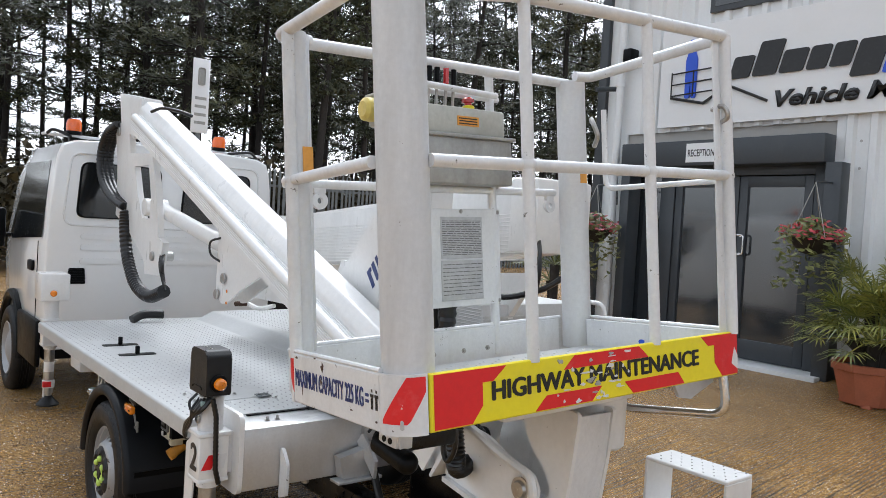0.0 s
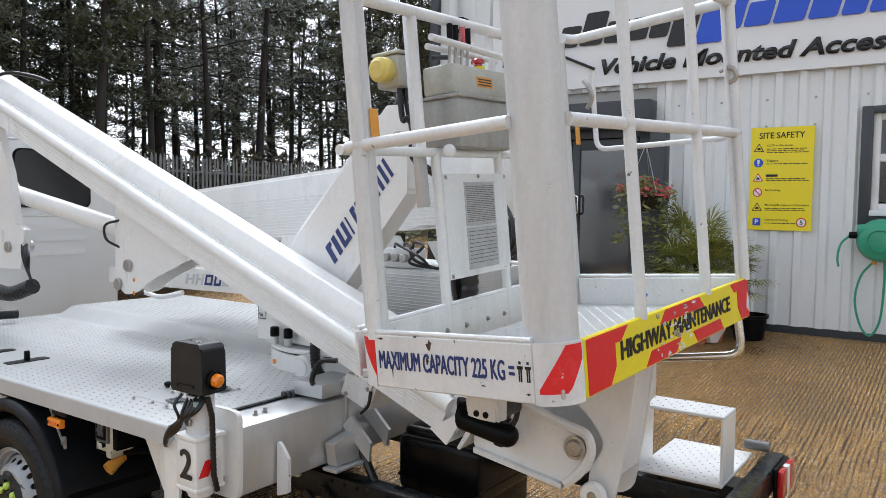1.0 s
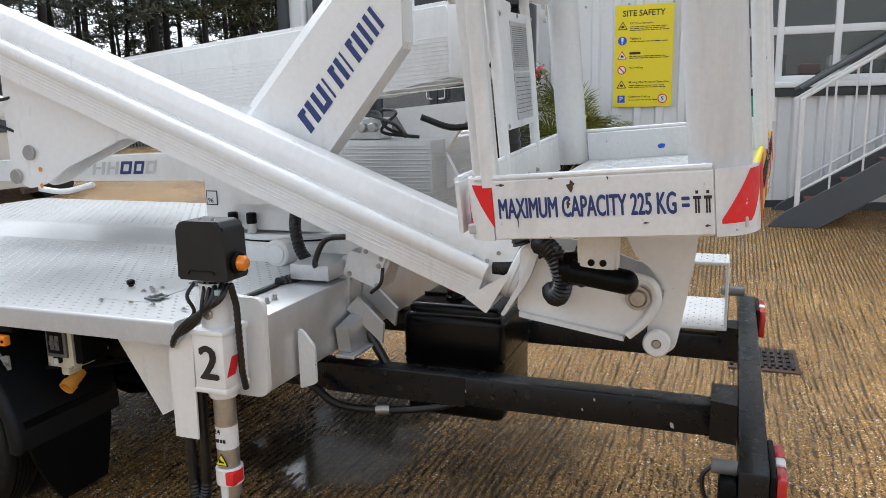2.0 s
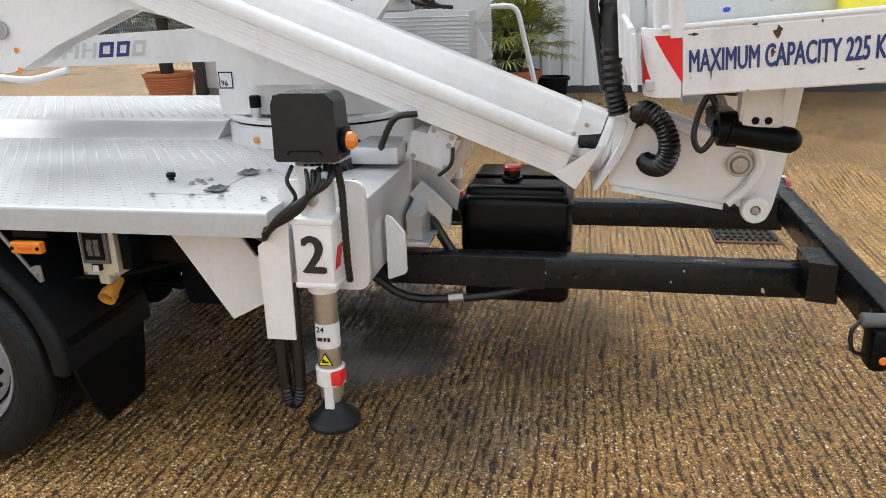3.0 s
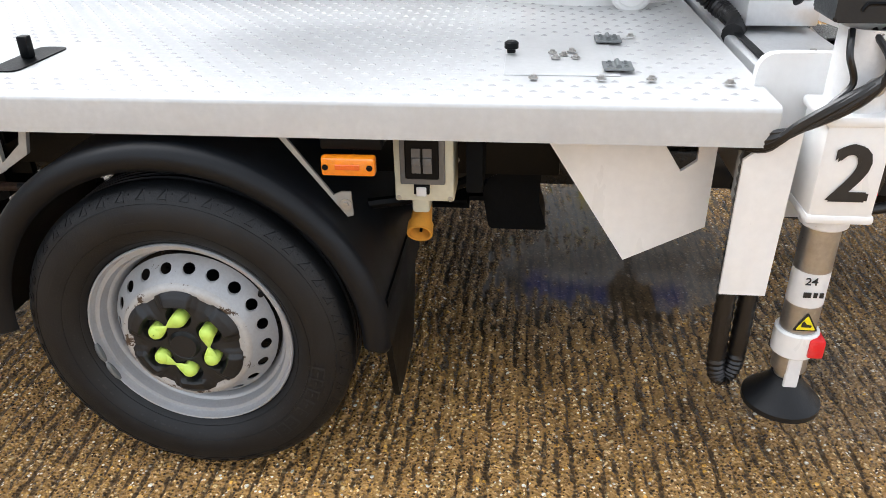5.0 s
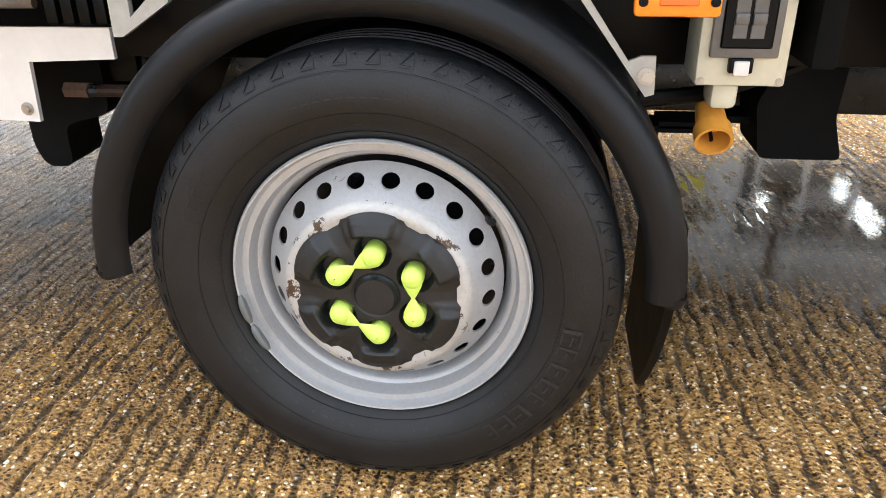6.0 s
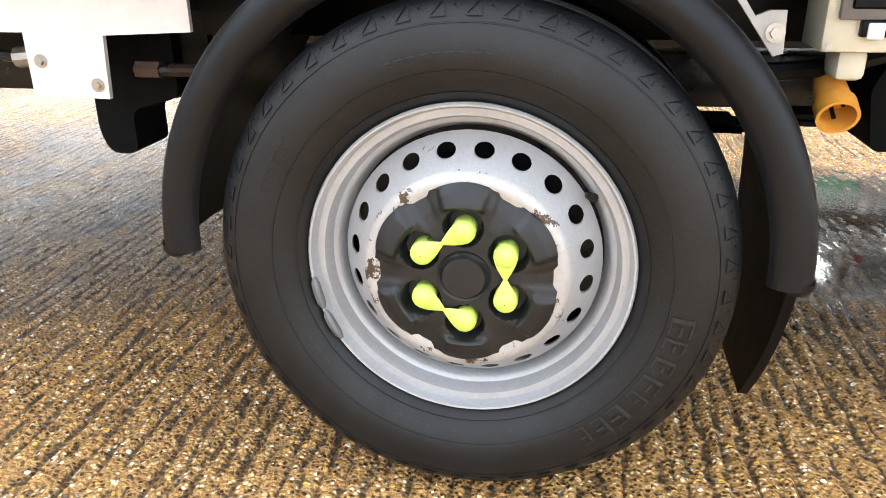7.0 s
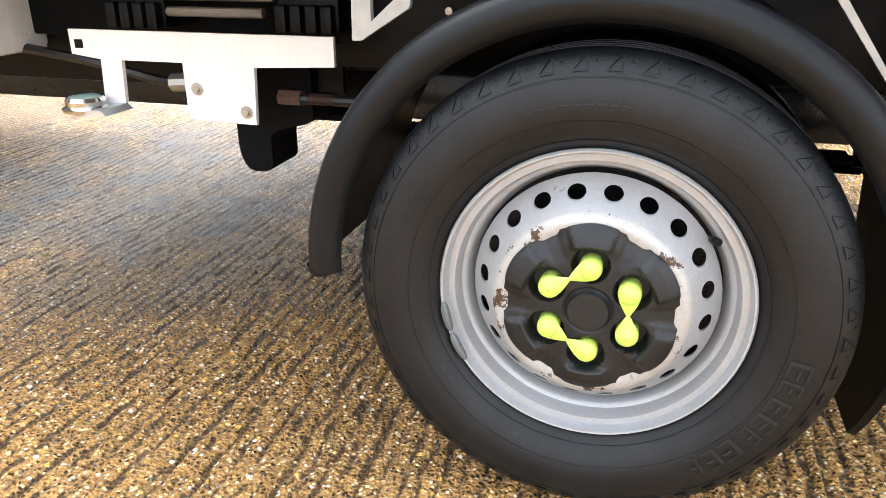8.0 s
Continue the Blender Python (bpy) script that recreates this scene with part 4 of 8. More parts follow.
def rear_wheel(x_out, s, detail):
    """A twin wheel; s is the inward direction."""
    c = (x_out, WY, WZ)
    size = Matrix.Translation(c) @ Matrix.Scale(WK, 4) @ Matrix.Translation((-x_out, -WY, -WZ))

    def part(name, bm, mat, parent, label="", kind=""):
        return all_parts(name, bm, mat, parent, label, 35, size, kind)
    wheel = part("wheel", tyre_mesh(c, x_out, x_out + s * 0.185), rubber, truck, "black tyre on a silver steel rim" if detail else "")
    part("inner_tyre", tyre_mesh(c, x_out + s * 0.225, x_out + s * 0.41), rubber, wheel)
    if not detail:
        part("rim", turn([(0.216, x_out + s * 0.01), (0.20, x_out + s * 0.02), (0.18, x_out + s * 0.06), (0.05, x_out + s * 0.06)], (0, WY, WZ), "x", 48), rim_paint, wheel)
        return wheel
    # shoulder blocks
    bm = bmesh.new()
    n = 48
    for k in range(n):
        a = 2 * math.pi * k / n
        pieces = [[(0.3255, 0.0), (0.3255, 0.060), (0.3275, 0.060), (0.3275, 0.004)],
                  [(0.3255, 0.0), (0.3275, 0.004), (0.3405, 0.047), (0.3425, 0.043)],
                  [(0.3255, 0.060), (0.3275, 0.054), (0.3430, 0.052), (0.3430, 0.058)],
                  [(0.3360, 0.088), (0.3475, 0.086), (0.3475, 0.092), (0.3360, 0.094)]]
        for quad in pieces:
            q = [ring_point(c, x_out + s * (sidewall(rr) + 0.001), rr, a + da) for rr, da in quad]
            q2 = [(p[0] - s * 0.0029, p[1], p[2]) for p in q]
            lo, hi = [bm.verts.new(p) for p in q], [bm.verts.new(p) for p in q2]
            bm.faces.new(hi)
            for i in range(4):
                bm.faces.new((lo[i], lo[(i + 1) % 4], hi[(i + 1) % 4], hi[i]))
    part("tread", bm, rubber, wheel, kind="stuff")
    # raised rings and maker's marks on the sidewall, as plain bars
    for rr in (0.2335, 0.262, 0.3165):
        part("sidewall_ring", turn([(rr + d, x_out + s * (sidewall(rr + d) + h)) for d, h in ((0.0, 0.002), (0.001, -0.0012), (0.0022, -0.0012), (0.0032, 0.002))], (0, WY, WZ), "x", 96), rubber, wheel)
    bm = bmesh.new()

    def mark(a0, a1, r0, r1, lift=0.0028):
        k = max(2, int((a1 - a0) / 0.03))
        lo = []
        for i in range(k + 1):
            a = a0 + (a1 - a0) * i / k
            lo.append([bm.verts.new(ring_point(c, x_out + s * (sidewall(rr) - lift), rr, a)) for rr in (r0, r1)])
        for u, v in zip(lo, lo[1:]):
            bm.faces.new((u[0], u[1], v[1], v[0]))
    for i in range(4):
        a = radians(34) - i * 0.075
        mark(a, a + 0.05, 0.272, 0.2735)
        mark(a, a + 0.05, 0.289, 0.2905)
        mark(a, a + 0.006, 0.2735, 0.289)
    for i, wdt in enumerate((0.05, 0.07, 0.09, 0.05, 0.08, 0.07, 0.06, 0.09)):
        a = radians(-38) - i * 0.11 - 1.57
        mark(a, a + wdt, 0.268, 0.2705)
        mark(a, a + wdt * 0.25, 0.2705, 0.297)
        mark(a + wdt * 0.4, a + wdt, 0.282, 0.285)
        mark(a, a + wdt, 0.295, 0.2975)
    for i in range(60):
        a = random.uniform(0, 6.28)
        mark(a, a + random.uniform(0.008, 0.02), 0.246, 0.249, 0.0008)
    for i in range(9):
        a = radians(95) - i * 0.055
        mark(a, a + 0.035, 0.285, 0.2865)
    part("sidewall_moulding", bm, worn_sheen_rubber, wheel, kind="stuff")
    # rim: flange, barrel and holed disc
    prof = [(0.216, 0.046), (0.221, 0.038), (0.2215, 0.030), (0.2190, 0.0265), (0.2165, 0.0270), (0.2148, 0.0310), (0.2132, 0.0395), (0.2115, 0.0425), (0.2060, 0.0420), (0.2020, 0.0425), (0.1998, 0.0480), (0.1978, 0.0590), (0.1960, 0.0640), (0.1915, 0.0655), (0.1885, 0.0690), (0.1862, 0.0770), (0.1830, 0.0845), (0.1800, 0.0920)]
    rim = part("rim", turn([(r, x_out + s * h) for r, h in prof], (0, WY, WZ), "x", 96), rim_paint, wheel, "silver painted steel rim with chips")
    part("rim_disc", holed_disc(c, 0.139, x_out + s * 0.0180, 0.1778, x_out + s * 0.071, 20, 0.0134, s, 0.66), rim_paint, rim)
    part("rim_crown", turn([(0.1392, x_out + s * 0.0182), (0.1365, x_out + s * 0.0135), (0.130, x_out + s * 0.0092), (0.122, x_out + s * 0.0085), (0.112, x_out + s * 0.012), (0.09, x_out + s * 0.018)], (0, WY, WZ), "x", 96), flaked_paint, rim)
    part("brake_drum", drum((0, WY, WZ), "x", 0.185, x_out + s * 0.125, x_out + s * 0.14, 48), chassis_paint, wheel)
    # hub cap: a moulded disc with six lobes, six nut pockets and a round boss
    nuts = [(0.0625 * math.cos(radians(89 - 60 * k)), 0.0625 * math.sin(radians(89 - 60 * k))) for k in range(6)]

    def step(v, a, b2):
        w = min(1.0, max(0.0, (v - a) / (b2 - a)))
        return w * w * (3 - 2 * w)

    def cap_depth(r, a):
        h = 0.001 + 0.007 * step(r, 0.092, 0.122)
        lobe = step(math.cos(6 * (a - radians(29))), -0.35, 0.15)
        h -= 0.009 * lobe * step(r, 0.090, 0.097) * (1 - 0.5 * step(r, 0.112, 0.124))
        h += 0.004 * step(math.cos(6 * (a - radians(59))), 0.55, 0.9) * step(r, 0.07, 0.10)
        y, z = r * math.cos(a), r * math.sin(a)
        near = min(math.hypot(y - p[0] * 1.07, z - p[1] * 1.07) for p in nuts)
        h += 0.022 * step(0.0265 - near, 0.0, 0.005)
        h -= 0.007 * (1 - step(r, 0.027, 0.031)) - 0.002 * step(r, 0.030, 0.032) * (1 - step(r, 0.033, 0.036))
        return h
    bm = bmesh.new()
    rings, count = [], 180
    radii = [0.002, 0.010, 0.020, 0.0275, 0.0298, 0.0302, 0.0328, 0.0332] + [0.036 + 0.0019 * i for i in range(46)]
    for r in radii:
        rings.append([bm.verts.new(ring_point(c, x_out + s * cap_depth(r, 2 * math.pi * k / count), r, 2 * math.pi * k / count)) for k in range(count)])
    rings.append([bm.verts.new(ring_point(c, x_out + s * (cap_depth(0.121, 2 * math.pi * k / count) + 0.004), 0.1235 + 0.0025 * math.cos(6 * (2 * math.pi * k / count - radians(31))), 2 * math.pi * k / count)) for k in range(count)])
    rings.append([bm.verts.new(ring_point(c, x_out + s * 0.011, 0.123 + 0.0025 * math.cos(6 * (2 * math.pi * k / count - radians(31))), 2 * math.pi * k / count)) for k in range(count)])
    for a, b2 in zip(rings, rings[1:]):
        for k in range(count):
            bm.faces.new((a[k], a[(k + 1) % count], b2[(k + 1) % count], b2[k]))
    bm.faces.new(rings[0])
    hub = part("hub_cap", bm, hub_plastic, wheel, "scuffed black plastic hub cap")
    for k in range(6):
        a = radians(89 - 60 * k)
        o = Vector(ring_point(c, x_out, 0.0625, a))
        pair = (0, 0, 2, 2, 1, 1)[k]
        mid = Vector(ring_point(c, x_out, 0.0541, radians((60, 180, 300)[pair])))
        d = mid - o
        d.x = 0
        d.normalize()
        side = Vector((0, -d.z, d.y))
        bm = turn([(0.0155, x_out + s * 0.024), (0.0162, x_out + s * 0.002), (0.0155, x_out - s * 0.004), (0.0125, x_out - s * 0.0095), (0.007, x_out - s * 0.0125), (0.001, x_out - s * 0.0135)], (0, o.y, o.z), "x", 24)
        drop = bmesh.new()
        sweep(drop, [o, o + d * 0.010, o + d * 0.018, o + d * 0.027, o + d * 0.0345], [0.0158, 0.0135, 0.0100, 0.0050, 0.0006], 16)
        bmesh.ops.transform(drop, matrix=Matrix.Translation((x_out - s * 0.0035, 0, 0)) @ Matrix.Diagonal((0.42, 1, 1, 1)) @ Matrix.Translation((-x_out, 0, 0)), verts=drop.verts[:])
        join(bm, drop)
        part("nut_indicator", bm, lime_plastic, hub, "lime wheel-nut indicator")
    a = radians(148)
    v0, v1, v2 = (Vector(ring_point(c, x_out + s * h, r, a)) for h, r in ((0.088, 0.171), (0.076, 0.177), (0.060, 0.184)))
    valve = part("valve", tube([v0, v1, v2], 0.0045, 8), rust, wheel)
    part("valve_cap", tube([v2, v2 + (v2 - v1).normalized() * 0.012], 0.006, 8), black_plastic, valve)
    a = radians(-20)
    bm = bmesh.new()
    for a0, a1 in ((-0.24, -0.02), (0.0, 0.22)):
        pts = [ring_point(c, x_out + s * 0.0275, 0.2165, a + a0 + (a1 - a0) * i / 5) for i in range(6)]
        sweep(bm, pts, [0.003, 0.0065, 0.007, 0.007, 0.0065, 0.003], 8)
    part("balance_weight", bm, galv, wheel)
    return wheel


rear_wheel(-1.03, 1, True)
rear_wheel(0.84, -1, False)

# ---- rear mudguard ----
bm = bmesh.new()
arc = []
for i in range(41):
    a = radians(1 + 178 * i / 40)
    r = 0.384 + 0.012 * math.sin(a)
    arc.append((WY + r * math.cos(a), WZ + r * math.sin(a) * 0.985))
# cross-section: rolled outer lip, flat crown, inner edge
sect = [(-1.004 + 0.026 * math.cos(radians(q)), -0.026 + 0.026 * math.sin(radians(q))) for q in range(250, 80, -20)]
sect += [(-0.62, 0.0), (-0.62, -0.005), (-0.998, -0.006), (-1.018, -0.018), (-1.020, -0.034)]
rings = []
for i, (y, z) in enumerate(arc):
    a = radians(1 + 178 * i / 40)
    rings.append([bm.verts.new((x, y + h * math.cos(a), z + h * math.sin(a))) for x, h in sect])
for u, v in zip(rings, rings[1:]):
    for k in range(len(sect)):
        bm.faces.new((u[k], u[(k + 1) % len(sect)], v[(k + 1) % len(sect)], v[k]))
bm.faces.new(rings[0])
bm.faces.new(rings[-1])
guard = part("mudguard", bm, fender_plastic, truck, "black moulded plastic mudguard")
lip = [(-1.019, y - 0.036 * math.cos(radians(1 + 178 * i / 40)), z - 0.036 * math.sin(radians(1 + 178 * i / 40))) for i, (y, z) in enumerate(arc)]
part("lip_bead", sweep(bmesh.new(), lip, 0.0045, 8), hub_plastic, guard)
for y0 in (WY - 0.367, WY + 0.367):
    bm = turn([(0.001, 0.322), (0.014, 0.324), (0.018, 0.332), (0.018, 0.338)], (-1.010, y0, 0), "z", 16)
    part("rolled_end", bm, fender_plastic, guard)
bm = bmesh.new()
rows = []
for i in range(9):
    w = i / 8
    z, y = 0.42 - 0.315 * w, 0.603 - 0.012 * math.sin(1.9 * w) + 0.020 * w
    rows.append([bm.verts.new(p) for p in ((-0.992 + 0.12 * w ** 2, y, z), (-0.992 + 0.12 * w ** 2, y + 0.012, z), (-0.64 - 0.05 * w, y + 0.012, z), (-0.64 - 0.05 * w, y, z))])
for u, v in zip(rows, rows[1:]):
    for k in range(4):
        bm.faces.new((u[k], u[(k + 1) % 4], v[(k + 1) % 4], v[k]))
bm.faces.new(rows[0])
bm.faces.new(rows[-1])
part("mud_flap", bm, black_plastic, guard, "black rubber mud flap")
# stays of the mudguard
for poly in ([(0.786, 0.730), (0.774, 0.730), (0.690, 0.612), (0.676, 0.618), (0.660, 0.618), (0.658, 0.575), (0.668, 0.572)], ):
    bm = plate(poly, "x", -0.972, -0.966)
    stay = part("mudguard_stay", bm, silver_box, truck)
    bm = bmesh.new()
    bolt(bm, (-0.973, 0.669, 0.596), "x", 0.006, -0.007)
    part("stay_bolt", bm, steel, stay)
part("mudguard_stay", plate([(1.300, 0.730), (1.275, 0.730), (1.276, 0.655), (1.236, 0.690), (1.225, 0.730), (1.212, 0.730), (1.226, 0.672), (1.290, 0.632), (1.302, 0.632)], "x", -0.972, -0.962), silver_box, truck)

# ---- marker lamp, isolator box and plug ----
m_lamp = part("side_marker", box(-1.0, -0.95, 0.597, 0.697, 0.705, 0.731, 0.003), black_plastic, truck)
lens = part("amber_lens", box(-1.020, -0.998, 0.606, 0.694, 0.667, 0.699, 0.005), amber, m_lamp, "amber side marker lens")
part("lens_bar", box(-1.0225, -1.02, 0.630, 0.670, 0.679, 0.688, 0.001, 1), orange_beacon, lens)
for y in (0.614, 0.686):
    part("lens_screw", bolt(bmesh.new(), (-1.021, y, 0.683), "x", 0.003, -0.003), black_plastic, lens)
stand(0.058, 0.017, -0.034)
iso = part("isolator_box", box(-0.945, -0.86, 0.475, 0.582, 0.600, 0.731, 0.004), beige_plastic, truck, "beige electrical box with a smoked door")
part("box_frame", box(-0.955, -0.945, 0.490, 0.570, 0.636, 0.731, 0.003), grey_plastic, iso)
door = part("smoked_door", box(-0.9585, -0.955, 0.500, 0.560, 0.648, 0.722, 0.002, 1), black_plastic, iso)
bm = bmesh.new()
for y in (0.520, 0.540):
    slab(bm, -0.964, -0.9585, y - 0.008, y + 0.008, 0.676, 0.690, 0.002)
    slab(bm, -0.960, -0.9585, y - 0.008, y + 0.008, 0.660, 0.706, 0.0005, 1)
part("breaker", bm, grey_plastic, door)
latch = part("latch_plate", box(-0.957, -0.945, 0.518, 0.546, 0.618, 0.636, 0.002), black_plastic, iso)
part("latch_button", box(-0.961, -0.957, 0.523, 0.541, 0.616, 0.634, 0.002), white_film, latch)
for y in (0.482, 0.575):
    part("box_screw", bolt(bmesh.new(), (-0.945, y, 0.606), "x", 0.003, -0.003), steel, iso)
body = turn([(0.001, 0.02), (0.017, 0.02), (0.019, 0.0), (0.021, -0.03), (0.0245, -0.032), (0.0245, -0.055), (0.0205, -0.055), (0.019, -0.02), (0.001, -0.02)], (0, 0, 0), "x", 24)
bmesh.ops.transform(body, matrix=Matrix.Translation((-0.875, 0.543, 0.548)) @ Matrix.Rotation(radians(-28), 4, "Y"), verts=body.verts[:])
plug = part("power_inlet", body, plug_orange, iso, "orange power inlet plug")
bm = bmesh.new()
for k in range(3):
    a = 2 * math.pi * k / 3 + 0.5
    o = Vector((-0.885, 0.543 + 0.010 * math.cos(a), 0.541 + 0.010 * math.sin(a)))
    sweep(bm, [o, o + Vector((-0.022, 0, -0.012))], 0.0028, 8)
part("plug_pin", bm, black_plastic, plug)
part("inlet_neck", box(-0.925, -0.87, 0.522, 0.556, 0.565, 0.602, 0.008), beige_plastic, iso)

# ---- running gear under the deck ----
stand(0.0, 0.0, -0.010)
part("cable_box", box(-0.90, -0.80, 0.44, 0.47, 0.60, 0.73, 0.004), underbody, truck)
part("axle", tube([(-0.62, WY, WZ), (0.43, WY, WZ)], 0.06), underbody, truck)
part("gearbox_casing", turn([(0.06, -0.17), (0.15, -0.10), (0.17, 0.0), (0.15, 0.10), (0.06, 0.17)], (-0.1, WY, WZ), "y", 24), underbody, truck)
bm = bmesh.new()
for k in range(4):
    w = 0.62 - 0.13 * k
    pts = [(-0.56, WY - w + 2 * w * i / 10, 0.47 - 0.012 * k - 0.10 * (1 - (2 * i / 10 - 1) ** 2) * 0.6) for i in range(11)]
    for a, b2 in zip(pts, pts[1:]):
        slab(bm, -0.60, -0.53, a[1], b2[1], (a[2] + b2[2]) / 2 - 0.011, (a[2] + b2[2]) / 2)
part("leaf_spring", bm, underbody, truck)
stand(0.05, 0.0, -0.036)
part("spring_hanger", plate(round_poly([(0.315, 0.432), (0.44, 0.432), (0.455, 0.52), (0.42, 0.60), (0.33, 0.60), (0.335, 0.50)], 0.012), "x", -0.70, -0.58), underbody, truck)
stand(0.12, 0.045, -0.034)
part("spring_hanger", plate(round_poly([(1.535, 0.395), (1.585, 0.395), (1.60, 0.43), (1.60, 0.60), (1.45, 0.60), (1.45, 0.49), (1.535, 0.47)], 0.02), "x", -0.82, -0.72), underbody, truck)
stand(0.0, 0.0, -0.010)
part("sub_frame", box(-0.70, -0.46, 0.1, 2.5, 0.600, 0.728, 0.005), underbody, truck)
part("sub_frame", box(0.10, 0.34, 0.1, 2.5, 0.600, 0.728, 0.005), underbody, truck)
part("inner_valance", box(-0.74, -0.72, 0.30, 1.42, 0.57, 0.73, 0.003), black_plastic, truck)
part("brake_tube", tube(spline([(-0.66, 0.40, 0.56), (-0.80, 0.55, 0.55), (-0.84, 0.66, 0.545)]), 0.011, 8), black_plastic, truck)
bm = bmesh.new()
for y, z in ((0.42, 0.655), (0.50, 0.60), (0.72, 0.60), (0.88, 0.665), (1.10, 0.672), (1.24, 0.66), (1.18, 0.64)):
    part("rail_rivet", turn([(0.006, 0), (0.006, -0.003)], (-0.742, y, z), "x", 10, None, True), steel, truck)
# valve block and its white carrier plate
stand(0.048, 0.027, -0.016)
carrier = part("carrier_plate", plate([(1.84, 0.632), (1.37, 0.632), (1.37, 0.588), (1.505, 0.582), (1.51, 0.492), (1.632, 0.495), (1.632, 0.585), (1.745, 0.585), (1.75, 0.515), (1.79, 0.512), (1.785, 0.585), (1.84, 0.592)], "x", -0.866, -0.858), white_paint, truck, "white steel carrier plate with bolts")
for y, z in ((1.61, 0.545), (1.525, 0.512)):
    part("carrier_bolt", bolt(bmesh.new(), (-0.867, y, z), "x", 0.006, -0.006), steel, carrier)
part("square_hole", box(-0.8675, -0.866, 1.815, 1.83, 0.602, 0.616), black_plastic, carrier)
for y in (1.42, 1.72):
    bm = box(-0.84, -0.74, y - 0.05, y + 0.05, 0.634, 0.70, 0.004)
    for i in range(4):
        slab(bm, -0.858, -0.84, y - 0.045 + i * 0.025, y - 0.027 + i * 0.025, 0.634, 0.675, 0.003)
    part("valve_block", bm, black_plastic, truck)
for z, y0, y1 in ((0.66, 1.5, 1.68), (0.685, 1.48, 1.7)):
    part("pipe", tube([(-0.83, y0, z), (-0.83, y1, z)], 0.008, 8), steel, truck)
part("steel_pipe", tube([(-0.80, 1.30, 0.525), (-0.80, 1.46, 0.525)], 0.010, 10), chassis_paint, truck)
part("pipe_nut", tube([(-0.80, 1.46, 0.525), (-0.80, 1.50, 0.525)], 0.013, 6), rust, truck)
part("pipe_nut", tube([(-0.80, 1.40, 0.525), (-0.80, 1.445, 0.525)], 0.010, 10), rust, truck)
part("air_pipe", tube(spline([(-0.80, 1.62, 0.56), (-0.80, 1.70, 0.54), (-0.78, 1.9, 0.57), (-0.76, 2.2, 0.60)]), 0.009, 8), hose_rubber, truck)
part("hydraulic_joint", tube([(-0.80, 1.64, 0.545), (-0.80, 1.70, 0.54)], 0.016, 10), steel, truck)
part("side_valance", box(-0.72, -0.70, 1.42, 2.5, 0.52, 0.73, 0.003), black_plastic, truck)
lamp = part("work_lamp_bracket", plate([(1.79, 0.512), (1.75, 0.515), (1.74, 0.506), (1.80, 0.500)], "x", -0.93, -0.862), bare_alu, truck)
part("round_lamp", turn([(0.001, 0.530), (0.028, 0.530), (0.032, 0.524), (0.030, 0.516), (0.038, 0.512), (0.036, 0.506), (0.02, 0.500), (0.001, 0.500)], (-0.90, 1.80, 0), "z", 28), chrome, lamp, "round silver lamp on a bracket")
part("lamp_lens", turn([(0.001, 0.534), (0.020, 0.533), (0.026, 0.530)], (-0.90, 1.80, 0), "z", 24), teal_lens, lamp)
part("white_tank", box(-0.93, -0.70, 2.02, 2.25, 0.575, 0.73, 0.015), rail_paint, truck)

# ---- turret ----
stand(0.090, 0.037, -0.024)
TC = (0.0, 0.20)
turret = part("turntable", drum((TC[0], TC[1], 0), "z", 0.335, 0.80, 0.885, 64, 0.01), white_paint, truck, "white round slewing turntable")
part("turntable_seal", drum((TC[0], TC[1], 0), "z", 0.322, 0.885, 0.893, 64), black_plastic, turret)
part("turntable_disc", drum((TC[0], TC[1], 0), "z", 0.338, 0.893, 0.915, 64, 0.006), white_paint, turret)
stand(0.055, 0.035, -0.012)
bm = plate([(0.455, 0.914), (0.455, 1.10), (0.30, 1.36), (0.05, 1.36), (-0.05, 1.20), (-0.16, 0.96), (-0.10, 0.914)], "x", -0.262, -0.246)
part("turret_cheek", bm, white_paint, turret)
bm = plate([(0.455, 0.914), (0.455, 1.10), (0.30, 1.36), (0.05, 1.36), (-0.05, 1.20), (-0.16, 0.96), (-0.10, 0.914)], "x", 0.20, 0.216)
part("turret_cheek", bm, white_paint, turret)
part("turret_core", box(-0.246, 0.20, 0.0, 0.40, 0.914, 1.10, 0.01), white_paint, turret)
m = axes((-0.2635, 0.450, 1.000), (0, -1, 0), (-1, 0, 0))
sound = part("sound_label", flat([(0, 0), (0.05, 0), (0.05, 0.055), (0, 0.055)], m, 0.0008), black_film, turret)
part("label_field", flat([(0.004, 0.004), (0.046, 0.004), (0.046, 0.051), (0.004, 0.051)], m, 0.0014), white_film, sound)
m = axes((-0.2652, 0.442, 1.009), (0, -1, 0), (-1, 0, 0))
words("label_figures", "96", black_film, sound, m, 0.018, 0.024, 0.008, 0, 0.0006)
stand(0.062, 0.040, -0.020)
for y in (0.31, 0.23):
    bm = drum((-0.30, y, 0.915), "z", 0.017, 0.0, 0.07, 16)
    knob = part("relief_valve", bm, bare_alu, turret)
    part("valve_cap", drum((-0.30, y, 0.947), "z", 0.019, 0.0, 0.042, 16, 0.004), black_plastic, knob)
stand(0.085, 0.040, -0.024)
part("dot_label", drum((-0.312, 0.325, 0.842), "x", 0.011, -0.001, 0.0, 16, 0.0003), amber, turret)
part("slew_motor", drum((-0.33, 0.098, 0.856), "x", 0.050, -0.05, 0.08, 28, 0.006), white_paint, turret, "white painted slew motor with bolts")
part("slew_flange", drum((-0.381, 0.098, 0.856), "x", 0.036, -0.004, 0.0, 24, 0.002), white_paint, turret)
